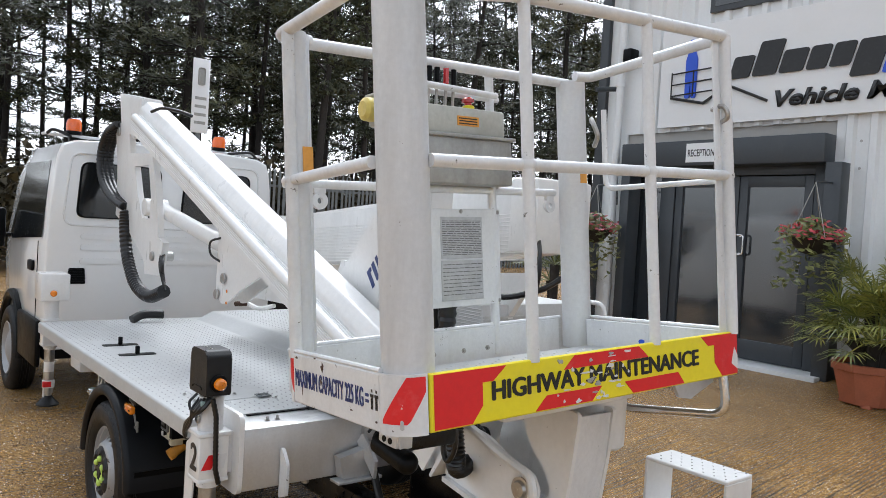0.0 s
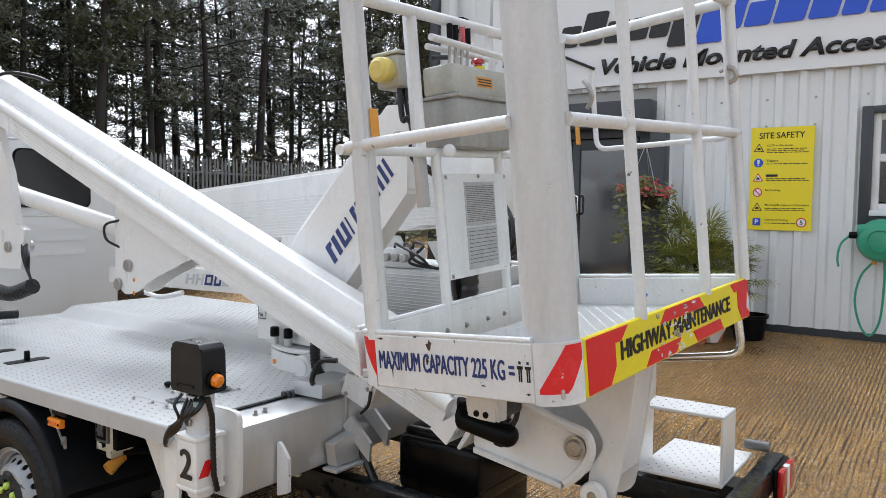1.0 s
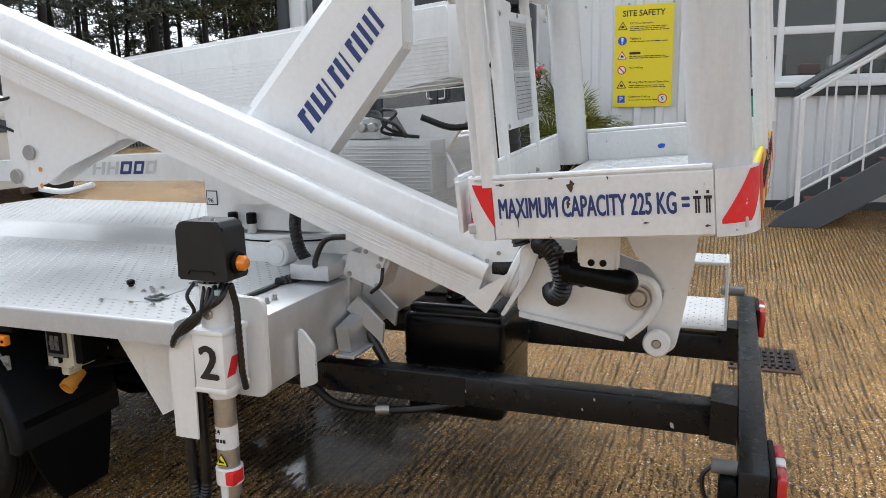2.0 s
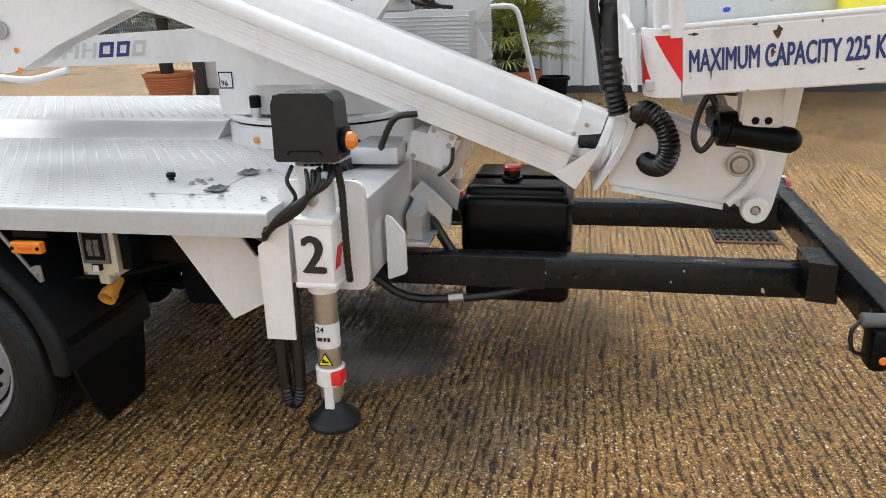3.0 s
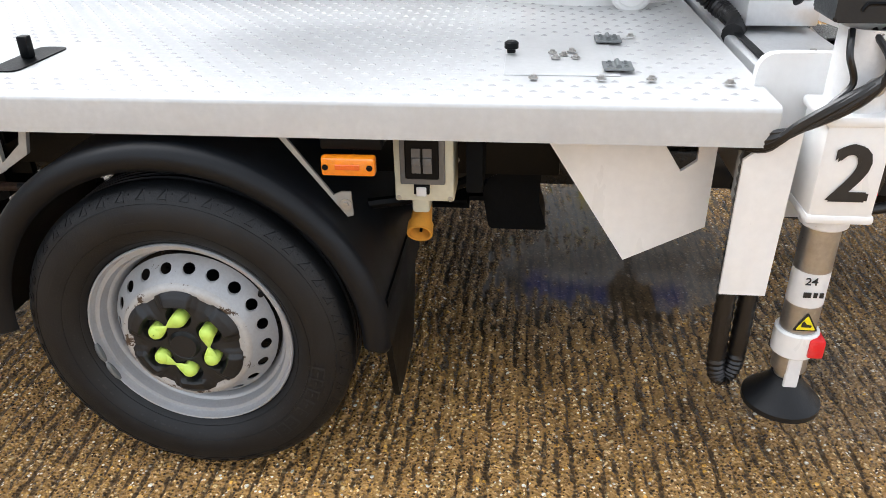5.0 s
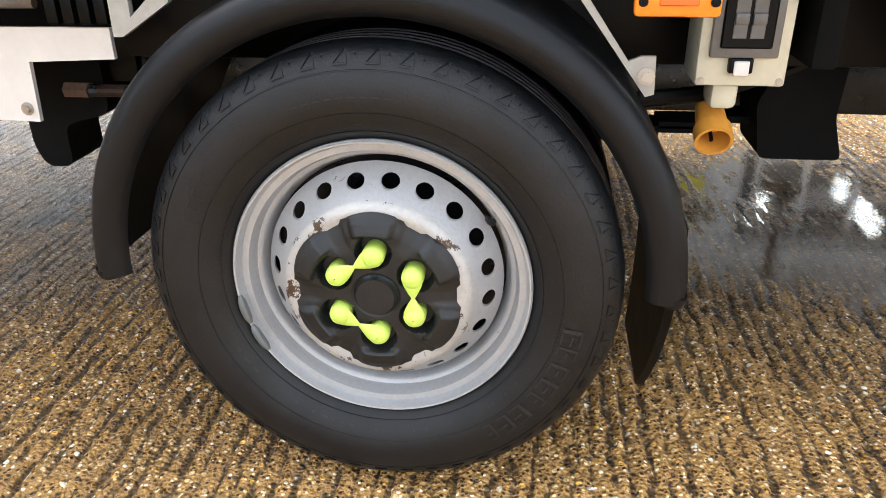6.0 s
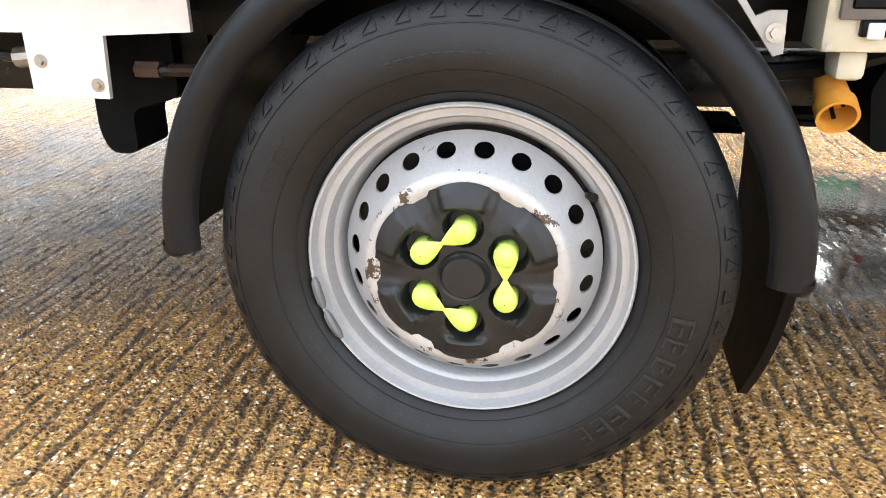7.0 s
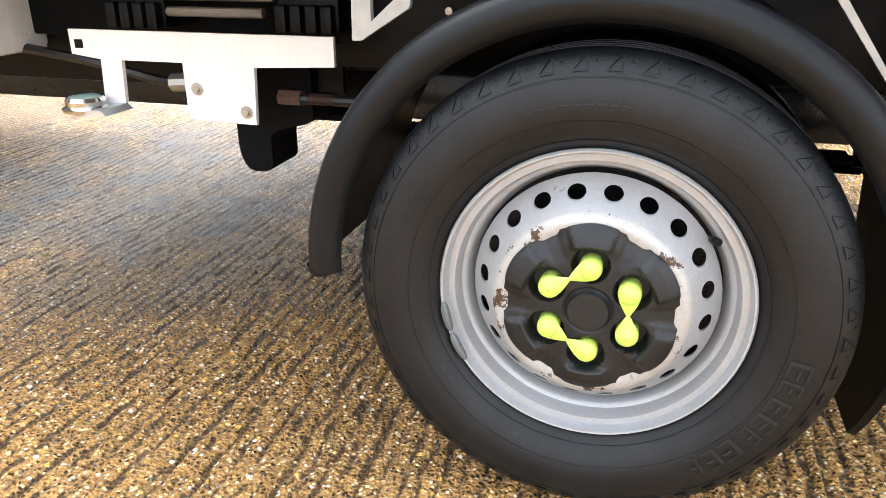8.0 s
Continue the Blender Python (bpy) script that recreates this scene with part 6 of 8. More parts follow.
part("ribbed_conduit", corrugated(spline([(-0.46, -0.855, 0.90), (-0.54, -0.862, 0.965), (-0.60, -0.885, 0.985), (-0.625, -0.925, 0.955), (-0.63, -0.945, 0.895), (-0.61, -0.93, 0.845), (-0.55, -0.90, 0.835), (-0.48, -0.88, 0.86)]), 0.030, 0.038), hose_rubber, jib, "thick black ribbed hose")

# ---- basket, slightly tilted on its swivel ----
stand()
BK = Matrix.Translation((-1.098, -1.406, 1.108)) @ Matrix.Rotation(radians(-3.8), 4, "Z") @ Matrix.Rotation(radians(-4.2), 4, "X") @ Matrix.Rotation(radians(-3.1), 4, "Y")
BW, BD = 1.110, 0.567
TOPZ = 0.935
BF = BK @ Matrix.Translation((0, BD + 0.021, 0)) @ Matrix.Rotation(radians(4), 4, "Z") @ Matrix.Translation((0, -BD, 0))


def bk(name, bm, mat, parent, label="", smooth=35, kind=""):
    return part(name, bm, mat, parent, label, smooth, BK, kind)


def bf(name, bm, mat, parent, label="", smooth=35, kind=""):
    return part(name, bm, mat, parent, label, smooth, BF, kind)


basket = bk("basket", box(0.012, BW, 0.012, BD, 0.0, 0.022, 0.003, 1), deck_alu, truck, "white tubular work basket with reflective boards")
bk("floor_tread", tread(0.10, BW - 0.05, 0.05, BD - 0.05, 0.022), deck_alu, basket, kind="stuff")
RR, RM = 0.0165, 0.0145
# corner column
COL = (0.062, 0.062)
bk("corner_column", tube([(COL[0], COL[1], 0.015), (COL[0], COL[1], 1.08)], 0.057, 36), column_paint, basket, "wide round aluminium corner column")
# toe boards
bk("side_toe_board", box(-0.006, 0.006, 0.066, BD - 0.067, -0.010, 0.113, 0.003, 1), rail_paint, basket, "scuffed white toe board with capacity lettering")
wrap = bmesh.new()
cols = []
for i in range(13):
    a = radians(180 + 90 * i / 12)
    cols.append([wrap.verts.new((COL[0] + 0.004 + r * math.cos(a), COL[1] + 0.004 + r * math.sin(a), w)) for r, w in ((0.072, -0.012), (0.072, 0.113), (0.064, 0.113), (0.064, -0.012))])
for u, v in zip(cols, cols[1:]):
    for k in range(4):
        wrap.faces.new((u[k], u[(k + 1) % 4], v[(k + 1) % 4], v[k]))
wrap_ob = bk("corner_toe_board", wrap, rail_paint, basket)
# red chevron film following the round corner
bm = bmesh.new()
cols = []
for i in range(13):
    f = i / 12
    a = radians(188 + 78 * f)
    lo, hi = 0.012, min(0.02 + 0.150 * f, 0.108)
    if f > 0.62:
        lo = 0.012 + (f - 0.62) * 0.17
    cols.append([bm.verts.new((COL[0] + 0.004 + 0.0728 * math.cos(a), COL[1] + 0.004 + 0.0728 * math.sin(a), w)) for w in (lo, max(hi, lo + 0.002))])
for u, v in zip(cols, cols[1:]):
    bm.faces.new((u[0], u[1], v[1], v[0]))
bk("red_chevron", bm, red_film, wrap_ob)
board = bk("rear_toe_board", box(0.070, BW + 0.008, -0.006, 0.006, -0.010, 0.112, 0.003, 1), yellow_film, basket, "yellow and red highway maintenance board")
fm = Matrix.Translation((0.080, -0.0065, -0.006)) @ Matrix.Rotation(radians(90), 4, "X")
L = BW - 0.075
for poly in ([(0, 0), (0.097, 0), (0.126, 0.035), (0.126, 0.084), (0.155, 0.084), (0.193, 0.114), (0, 0.114)],
             [(0.275, 0.0), (0.455, 0.0), (0.49, 0.032), (0.31, 0.032)],
             [(0.365, 0.084), (0.66, 0.084), (0.625, 0.114), (0.40, 0.114)],
             [(0.60, 0.0), (0.80, 0.0), (0.775, 0.032), (0.57, 0.032)],
             [(0.875, 0.114), (0.905, 0.088), (0.932, 0.088), (0.932, 0.040), (0.965, 0.0), (L, 0.0), (L, 0.114)]):
    bm = plate([(p, q) for p, q in poly], "z", 0, 0.0008)
    bmesh.ops.transform(bm, matrix=BK @ fm, verts=bm.verts[:])
    part("red_panel", bm, red_film, board, "", 0)
words("board_lettering", "HIGHWAY MAINTENANCE", black_film, board, BK @ fm @ Matrix.Translation((0.153, 0.042, 0.0004)), 0.041, 0.707, -0.042, 0, 0.0010, "bold black words highway maintenance")
# film scraped off by knocks, across the middle of the board
scrape = random.Random(21)
for k in range(34):
    u, q = scrape.gauss(0.46, 0.055), scrape.uniform(0.004, 0.108)
    w, h = scrape.uniform(0.004, 0.022), scrape.uniform(0.002, 0.010)
    poly = [(u + w * math.cos(2 * math.pi * i / 9) * scrape.uniform(0.3, 1.0) + q * 0.3, q + h * math.sin(2 * math.pi * i / 9) * scrape.uniform(0.3, 1.0)) for i in range(9)]
    part("scraped_film", flat([(p, max(min(v, 0.112), 0.002)) for p, v in poly], BK @ fm, 0.0021 + 0.00002 * k), white_film if k % 4 else flaked_paint, board, "", 0)
bm = plate([(L - 0.028, 0.030), (L, 0.012), (L, 0.05), (L - 0.014, 0.075)], "z", 0, 0.0016)
bmesh.ops.transform(bm, matrix=BK @ fm, verts=bm.verts[:])
part("white_corner_film", bm, white_film, board, "", 0)
sm = Matrix.Translation((-0.0065, 0.522, 0.0)) @ axes((0, 0, 0), (0, -1, 0), (-1, 0, 0))
words("capacity_lettering", "MAXIMUM CAPACITY 225 KG =", blue_film, basket, BK @ sm @ Matrix.Translation((0.0365, 0.0345, 0.0)), 0.041, 0.3735, -0.034, 0, 0.0008, "navy words maximum capacity")
for s in (0.424, 0.443):
    bm = bmesh.new()
    slab(bm, s - 0.004, s - 0.001, 0.034, 0.062, 0, 0.0008)
    slab(bm, s + 0.001, s + 0.004, 0.034, 0.062, 0, 0.0008)
    slab(bm, s - 0.007, s + 0.007, 0.060, 0.066, 0, 0.0008)
    slab(bm, s - 0.0025, s + 0.0025, 0.070, 0.076, 0, 0.0008)
    bmesh.ops.transform(bm, matrix=BK @ sm, verts=bm.verts[:])
    part("load_symbol", bm, black_film, basket, "", 0)
# knocks and scratches through the paint of the side board
for s, q, w, h, seed in ((0.190, 0.096, 0.020, 0.026, 1), (0.182, 0.060, 0.010, 0.022, 2), (0.045, 0.104, 0.022, 0.006, 3), (0.075, 0.030, 0.004, 0.034, 4), (0.150, 0.112, 0.012, 0.005, 5), (0.330, 0.018, 0.014, 0.004, 6), (0.440, 0.010, 0.016, 0.006, 7), (0.262, 0.108, 0.005, 0.010, 8)):
    rs2 = random.Random(seed)
    n = 11
    poly = [(s + w * 0.5 * math.cos(2 * math.pi * k / n) * rs2.uniform(0.35, 1.1), q + h * 0.5 * math.sin(2 * math.pi * k / n) * rs2.uniform(0.35, 1.1)) for k in range(n)]
    part("paint_chip", flat(poly, BK @ sm, 0.0007), rust, basket)
# rounded front corner with its chevrons
FC = (0.066, BD - 0.066)


def corner_strip(r0, r1, a0, a1, lo, hi, n=14):
    bm = bmesh.new()
    cols = []
    for i in range(n + 1):
        f = i / n
        a = radians(a0 + (a1 - a0) * f)
        zl, zh = lo(f), hi(f)
        cols.append([bm.verts.new((FC[0] + r * math.cos(a), FC[1] + r * math.sin(a), w)) for r, w in ((r1, zl), (r1, zh), (r0, zh), (r0, zl))])
    for u, v in zip(cols, cols[1:]):
        for k in range(4):
            bm.faces.new((u[k], u[(k + 1) % 4], v[(k + 1) % 4], v[k]))
    bm.faces.new(cols[0])
    bm.faces.new(cols[-1])
    return bm


front_corner = bk("corner_toe_board", corner_strip(0.064, 0.072, 180, 90, lambda f: -0.012, lambda f: 0.118), rail_paint, basket)
bk("red_chevron", corner_strip(0.0715, 0.0728, 182, 140, lambda f: 0.015 + 0.088 * f, lambda f: 0.105), red_film, front_corner)
bk("red_chevron", corner_strip(0.0715, 0.0728, 132, 92, lambda f: 0.012, lambda f: 0.018 + 0.085 * f), red_film, front_corner)
bk("front_corner_post", tube([(0.032, BD - 0.045, 0.10), (0.032, BD - 0.045, TOPZ)], 0.028, 20), column_paint, basket)
bf("front_toe_board", box(0.02, BW - 0.05, BD - 0.008, BD + 0.002, 0.0, 0.112, 0.002, 1), rail_paint, basket)
bk("right_toe_board", box(BW - 0.008, BW, 0.01, BD, 0.0, 0.112, 0.002, 1), rail_paint, basket)
for u in (0.40, 0.50, 0.62, 0.72):
    bf("toe_bolt", bolt(bmesh.new(), (u, BD - 0.008, 0.045), "y", 0.005, -0.008), steel, basket)
bf("toe_flange", tube([(0.03, BD, 0.116), (BW - 0.04, BD, 0.116)], 0.007, 8), rail_paint, basket)
bk("toe_flange", tube([(BW, 0.02, 0.116), (BW + 0.03, BD + 0.02, 0.116)], 0.007, 8), rail_paint, basket)
bk("toe_flange", tube([(0.0, 0.07, 0.118), (0.0, 0.535, 0.118)], 0.006, 8), rail_paint, basket)
# rails and posts
TOP, MID = 0.935, 0.552
bk("top_rail", tube([(0.11, 0.03, TOP - 0.02), (0.36, 0.0, TOP), (BW - 0.02, 0.0, TOP + 0.01)], RR), rail_paint, basket)
bk("top_rail", tube(bend([(0.02, 0.10, TOP + 0.01), (0.006, 0.52, TOP), (0.01, BD, TOP), (0.10, BD + 0.01, TOP)], 0.05), RR), rail_paint, basket)
bf("top_rail", tube([(0.06, BD + 0.006, TOP), (BW, BD - 0.03, TOP)], RR), rail_paint, basket)
bk("top_rail", tube(bend([(BW - 0.06, BD - 0.03, TOP), (BW, BD - 0.04, TOP), (BW, 0.0, TOP + 0.01), (BW - 0.06, 0.0, TOP + 0.01)], 0.03), RR), rail_paint, basket)
bk("mid_rail", tube([(0.10, 0.012, MID), (BW - 0.01, 0.0, MID)], RM), rail_paint, basket)
bk("mid_rail", tube([(0.006, 0.09, MID), (0.01, 0.55, MID)], RM), rail_paint, basket)
bf("mid_rail", tube([(0.02, BD, MID), (BW - 0.05, BD, MID)], RM * 0.9), rail_paint, basket)
bk("grab_bar", tube(bend([(BW, BD - 0.10, TOP - 0.12), (BW, BD - 0.10, MID), (BW, 0.03, MID - 0.012), (BW, 0.02, MID + 0.03)], 0.04), 0.009), rail_paint, basket)
for u in (0.358, 0.775):
    bk("post", tube([(u, 0.0, 0.105), (u, 0.0, TOP)], RM), rail_paint, basket)
bk("post", tube([(BW - 0.005, 0.0, 0.105), (BW - 0.005, 0.0, TOP + 0.01)], RR), rail_paint, basket)
bk("post_web", box(BW - 0.052, BW - 0.022, 0.006, 0.012, 0.105, TOP, 0.003), rail_paint, basket)
bk("post", tube([(0.006, BD - 0.06, 0.10), (0.006, BD - 0.06, TOP)], RR), rail_paint, basket)
bk("post_web", box(0.050, 0.070, BD - 0.050, BD - 0.041, 0.11, TOP, 0.003), column_paint, basket)
bf("far_column", tube([(BW + 0.0, BD - 0.045, 0.015), (BW + 0.0, BD - 0.045, TOP)], 0.050, 28), column_paint, basket, "wide aluminium corner column")
for u, w0 in ((0.420, MID), (0.765, TOP)):
    bf("post", tube([(u, BD, 0.02), (u, BD, w0)], RM), rail_paint, basket)
bf("post", tube([(0.355, BD, MID), (0.355, BD, TOP)], RM), rail_paint, basket)
bf("upper_bar", tube([(0.42, BD, 0.85), (0.80, BD, 0.85)], 0.009), rail_paint, basket)
for u in (0.125, BW - 0.075):
    eye = turn([(0.009, -0.006), (0.024, -0.006), (0.024, 0.006), (0.009, 0.006), (0.009, -0.006)], (u, BD, MID - 0.045), "y", 20)
    slab(eye, u - 0.018, u + 0.018, BD - 0.006, BD + 0.006, MID - 0.025, MID)
    bf("lanyard_eye", eye, rail_paint, basket)
for u, v, w in ((0.358, 0, MID), (0.775, 0, MID), (BW - 0.005, 0, MID), (0.006, BD - 0.06, MID), (0.358, 0, TOP), (0.775, 0, TOP + 0.006), (0.42, BD, MID)):
    bk("weld_bead", ball(bmesh.new(), (u, v, w), 0.019, 10), rail_paint, basket)
for u, v in ((0.045, BD - 0.075), (BW - 0.072, BD - 0.068)):
    lab = bk("yellow_label", box(u - 0.014, u + 0.014, v - 0.003, v - 0.001, MID + 0.02, MID + 0.085), plug_orange, basket)
bk("gate_latch", tube(bend([(BW - 0.03, 0.03, 0.74), (BW - 0.03, -0.01, 0.75), (BW - 0.02, -0.02, 0.71), (BW - 0.02, 0.02, 0.70)], 0.02), 0.007, 8), steel, basket)
bk("gate_latch", tube(bend([(BW - 0.06, BD - 0.10, 0.78), (BW - 0.07, BD - 0.12, 0.76), (BW - 0.06, BD - 0.13, 0.72), (BW - 0.05, BD - 0.10, 0.69)], 0.02), 0.008, 8), steel, basket)
bk("paint_mark", plate(round_poly([(0.315, 0.048), (0.332, 0.046), (0.338, 0.056), (0.328, 0.062), (0.312, 0.06)], 0.004), "x", BW - 0.0095, BW - 0.008), sign_blue, basket)
# information panel
panel = bf("information_panel", box(0.432, 0.785, BD - 0.012, BD - 0.006, 0.185, 0.490, 0.002, 1), rail_paint, basket, "white panel with two engraved metal plates")
for w0, w1, rows in ((0.335, 0.465, 20), (0.205, 0.330, 9)):
    tag = bf("metal_plate", box(0.535, 0.705, BD - 0.015, BD - 0.012, w0, w1, 0.001, 1), tag_metal, panel)
    bm = bmesh.new()
    for k in range(rows):
        z = w1 - 0.012 - k * (w1 - w0 - 0.02) / rows
        u = 0.541
        while u < 0.69:
            l = random.uniform(0.008, 0.035)
            slab(bm, u, min(u + l, 0.699), BD - 0.0156, BD - 0.015, z - 0.0022, z)
            u += l + 0.004
    bf("plate_print", bm, grey_plastic, tag, kind="stuff")
for u, w in ((0.445, 0.48), (0.775, 0.48), (0.445, 0.195), (0.775, 0.195), (0.62, 0.482)):
    bf("panel_rivet", bolt(bmesh.new(), (u, BD - 0.012, w), "y", 0.004, -0.004), steel, panel)
CB = BD - 0.05
# control box
ctl = bf("control_box", box(0.450, 0.795, CB - 0.02, CB + 0.14, 0.562, 0.705, 0.008), silver_box, basket, "weathered metal control box with levers")
bf("box_lid", box(0.442, 0.804, CB - 0.03, CB + 0.15, 0.703, 0.714, 0.003), silver_box, ctl)
top_box = bf("control_head", box(0.455, 0.775, CB - 0.01, CB + 0.10, 0.716, 0.800, 0.008), head_grey, ctl)
bf("warning_label", box(0.575, 0.662, CB - 0.0115, CB - 0.010, 0.742, 0.772), plug_orange, top_box)
bm = bmesh.new()
for k in range(3):
    slab(bm, 0.582, 0.655, CB - 0.0125, CB - 0.0115, 0.747 + 0.008 * k, 0.7505 + 0.008 * k)
bf("label_print", bm, black_film, top_box)
stop = bf("stop_base", drum((0.655, CB + 0.03, 0.800), "z", 0.020, 0.0, 0.014, 20), yellow_film, top_box)
bf("stop_button", turn([(0.012, 0.012), (0.012, 0.022), (0.021, 0.024), (0.021, 0.034), (0.014, 0.040), (0.001, 0.041)], (0.655, CB + 0.03, 0.800), "z", 20), red_lens, top_box, "red emergency stop button")
for k, u in enumerate((0.495, 0.525, 0.560, 0.590)):
    bf("lever", tube([(u, CB + 0.03, 0.800), (u, CB + 0.02, 0.880)], 0.005, 8), steel, ctl)
    bf("lever_grip", tube([(u, CB + 0.021, 0.870), (u, CB + 0.018, 0.918)], 0.009, 10), red_lens if k == 2 else black_plastic, ctl)
bf("lamp_bar", tube([(0.37, CB, 0.86), (0.75, CB, 0.85)], 0.010), rail_paint, ctl)
# power socket box
sock = bf("socket_box", box(0.415, 0.505, BD + 0.10, BD + 0.19, 0.755, 0.85, 0.010), head_grey, basket, "beige outdoor socket with a yellow cap")
bf("socket_cap", turn([(0.001, -0.050), (0.024, -0.050), (0.036, -0.040), (0.038, -0.012), (0.034, 0.0), (0.030, 0.01)], (0.415, BD + 0.145, 0.805), "x", 24), cap_yellow, sock, "yellow screw cap")
bf("socket_lid", box(0.408, 0.510, BD + 0.095, BD + 0.195, 0.85, 0.86, 0.004), head_grey, sock)
bf("cable", tube(spline([(0.45, BD + 0.13, 0.757), (0.448, BD + 0.13, 0.71), (0.44, BD + 0.12, 0.66), (0.44, BD + 0.10, 0.66), (0.46, BD + 0.08, 0.60), (0.48, BD + 0.09, 0.50)]), 0.009, 10), hose_rubber, sock)
bf("cable", tube(spline([(0.47, BD + 0.12, 0.756), (0.472, BD + 0.12, 0.70), (0.46, BD + 0.10, 0.62), (0.45, BD + 0.10, 0.55), (0.55, BD + 0.10, 0.50)]), 0.012, 10), hose_rubber, sock)
bf("channel_post", box(0.352, 0.395, BD + 0.012, BD + 0.03, 0.40, 0.93, 0.003), bare_alu, basket)
for k in range(3):
    bf("hose", tube(spline([(0.565 + 0.03 * k, BD + 0.06, 0.22), (0.57 + 0.028 * k, BD + 0.07, 0.14), (0.58 + 0.02 * k, BD + 0.06, 0.05), (0.56, BD + 0.05, -0.08)]), 0.012, 8), hose_rubber, basket)
# under the floor: bearers, step handle
bk("floor_bearer", box(0.35, 0.80, 0.10, 0.14, -0.05, 0.0, 0.004), rail_paint, basket)
bk("floor_bearer", box(0.35, 0.80, 0.30, 0.34, -0.05, 0.0, 0.004), rail_paint, basket)
bk("end_bracket", plate([(0.90, 0.0), (1.10, 0.0), (1.08, -0.035), (0.98, -0.07), (0.93, -0.06)], "y", 0.05, 0.06), bare_alu, basket)
bk("grab_handle", tube(bend([(1.085, 0.02, -0.005), (1.085, 0.01, -0.125), (0.98, 0.32, -0.135), (0.96, 0.36, -0.03)], 0.05, 6), 0.013), chrome, basket, "chrome step handle under the floor")

# ---- cab ----
CX, CY0 = 0.022, 3.30
HALF = [(0.84, 0.50), (0.86, 0.62), (0.872, 1.00), (0.865, 1.25), (0.85, 1.50), (0.83, 1.75), (0.812, 1.88), (0.785, 1.955), (0.70, 1.99), (0.35, 2.015)]


def section(y, inset=0.0, top=9.0, scale=1.0):
    right = [(CX + (h - inset) * scale, min(z - inset * 0.6, top)) for h, z in HALF]
    return [(x, y, z) for x, z in right] + [(2 * CX - x, y, z) for x, z in reversed(right)]


bm = bmesh.new()
rings = [[bm.verts.new(p) for p in section(*a)] for a in ((CY0, 0.03), (CY0 + 0.008, 0.012), (CY0 + 0.03, 0.0), (4.2, 0.0), (4.45, 0.0, 1.98, 0.985), (4.75, 0.01, 1.78, 0.99), (5.10, 0.02, 1.35, 0.98), (5.25, 0.03, 1.18, 0.96), (5.65, 0.06, 0.95, 0.90))]
for a, b2 in zip(rings, rings[1:]):
    n = len(a)
    for k in range(n):
        bm.faces.new((a[k], a[(k + 1) % n], b2[(k + 1) % n], b2[k]))
bm.faces.new(rings[0])
bm.faces.new(rings[-1])
cab = part("cab", bm, cab_paint, truck, "white truck cab with dark rear windows", 30)
for x0, x1 in ((-0.66, -0.06), (0.09, 0.66)):
    poly = round_poly([(x0, 1.435), (x1, 1.435), (x1 - 0.005, 1.84), (x0 + 0.025, 1.84)], 0.06, 5)
    rub = part("window_rubber", plate(poly, "y", CY0 - 0.010, CY0), black_plastic, cab)
    part("rear_window", plate([(p * 0.955 + (x0 + x1) / 2 * 0.045, q * 0.955 + 1.6375 * 0.045) for p, q in poly], "y", CY0 - 0.013, CY0 - 0.010), dark_glass, rub)
for z in (1.12, 1.22, 1.30):
    part("pressed_rib", plate(round_poly([(-0.62, z - 0.02), (0.62, z - 0.02), (0.62, z + 0.02), (-0.62, z + 0.02)], 0.018), "y", CY0 - 0.006, CY0 + 0.002, 0.002), cab_paint, cab)
part("window_surround", tube([(p, CY0 - 0.001, q) for p, q in round_poly([(-0.74, 1.38), (0.76, 1.38), (0.72, 1.90), (-0.70, 1.90)], 0.08, 5)] + [(-0.74, CY0 - 0.001, 1.45)], 0.008, 6), cab_paint, cab)
vent = part("vent", plate(round_poly([(-0.705, 0.955), (-0.575, 0.955), (-0.585, 1.07), (-0.69, 1.07)], 0.012), "y", CY0 - 0.008, CY0), black_plastic, cab)
bm = bmesh.new()
for k in range(6):
    slab(bm, -0.69, -0.59, CY0 - 0.016, CY0 - 0.008, 0.966 + 0.017 * k, 0.974 + 0.017 * k)
part("vent_slats", bm, black_plastic, vent)
# side door glass, handle, arch, mirror
SIDE = CX + 0.058
bm = plate([(3.42, 1.28), (4.55, 1.22), (4.64, 1.28), (4.30, 1.84), (3.46, 1.84)], "x", 0, 0.004)
bmesh.ops.transform(bm, matrix=Matrix.Translation((SIDE - 0.936, 0, 1.25)) @ Matrix.Rotation(radians(5.0), 4, "Y") @ Matrix.Translation((0, 0, -1.25)), verts=bm.verts[:])
part("side_window", bm, dark_glass, cab)
part("door_handle", box(SIDE - 0.955, SIDE - 0.93, 3.62, 3.78, 1.02, 1.10, 0.012), black_plastic, cab)
part("door_seam", box(SIDE - 0.938, SIDE - 0.933, 3.50, 3.508, 0.62, 1.25), black_plastic, cab)
part("lower_cladding", box(SIDE - 0.962, SIDE - 0.92, 3.335, 4.06, 0.35, 0.69, 0.02), black_plastic, cab)
bm = bmesh.new()
sweep(bm, [(SIDE - 0.935, 4.42 + 0.42 * math.cos(radians(a)), 0.36 + 0.42 * math.sin(radians(a))) for a in range(-5, 190, 12)], 0.035, 8)
part("wheel_arch", bm, black_plastic, cab)
mir = part("mirror_arm", tube([(SIDE - 0.92, 4.72, 1.24), (SIDE - 1.02, 4.72, 1.24)], 0.02), black_plastic, cab)
part("mirror_head", box(-1.09, -0.885, 4.67, 4.76, 1.13, 1.47, 0.03), black_plastic, mir)
fw = part("front_wheel", tyre_mesh((0, 4.42, WZ), SIDE - 0.975, SIDE - 0.79), rubber, truck)
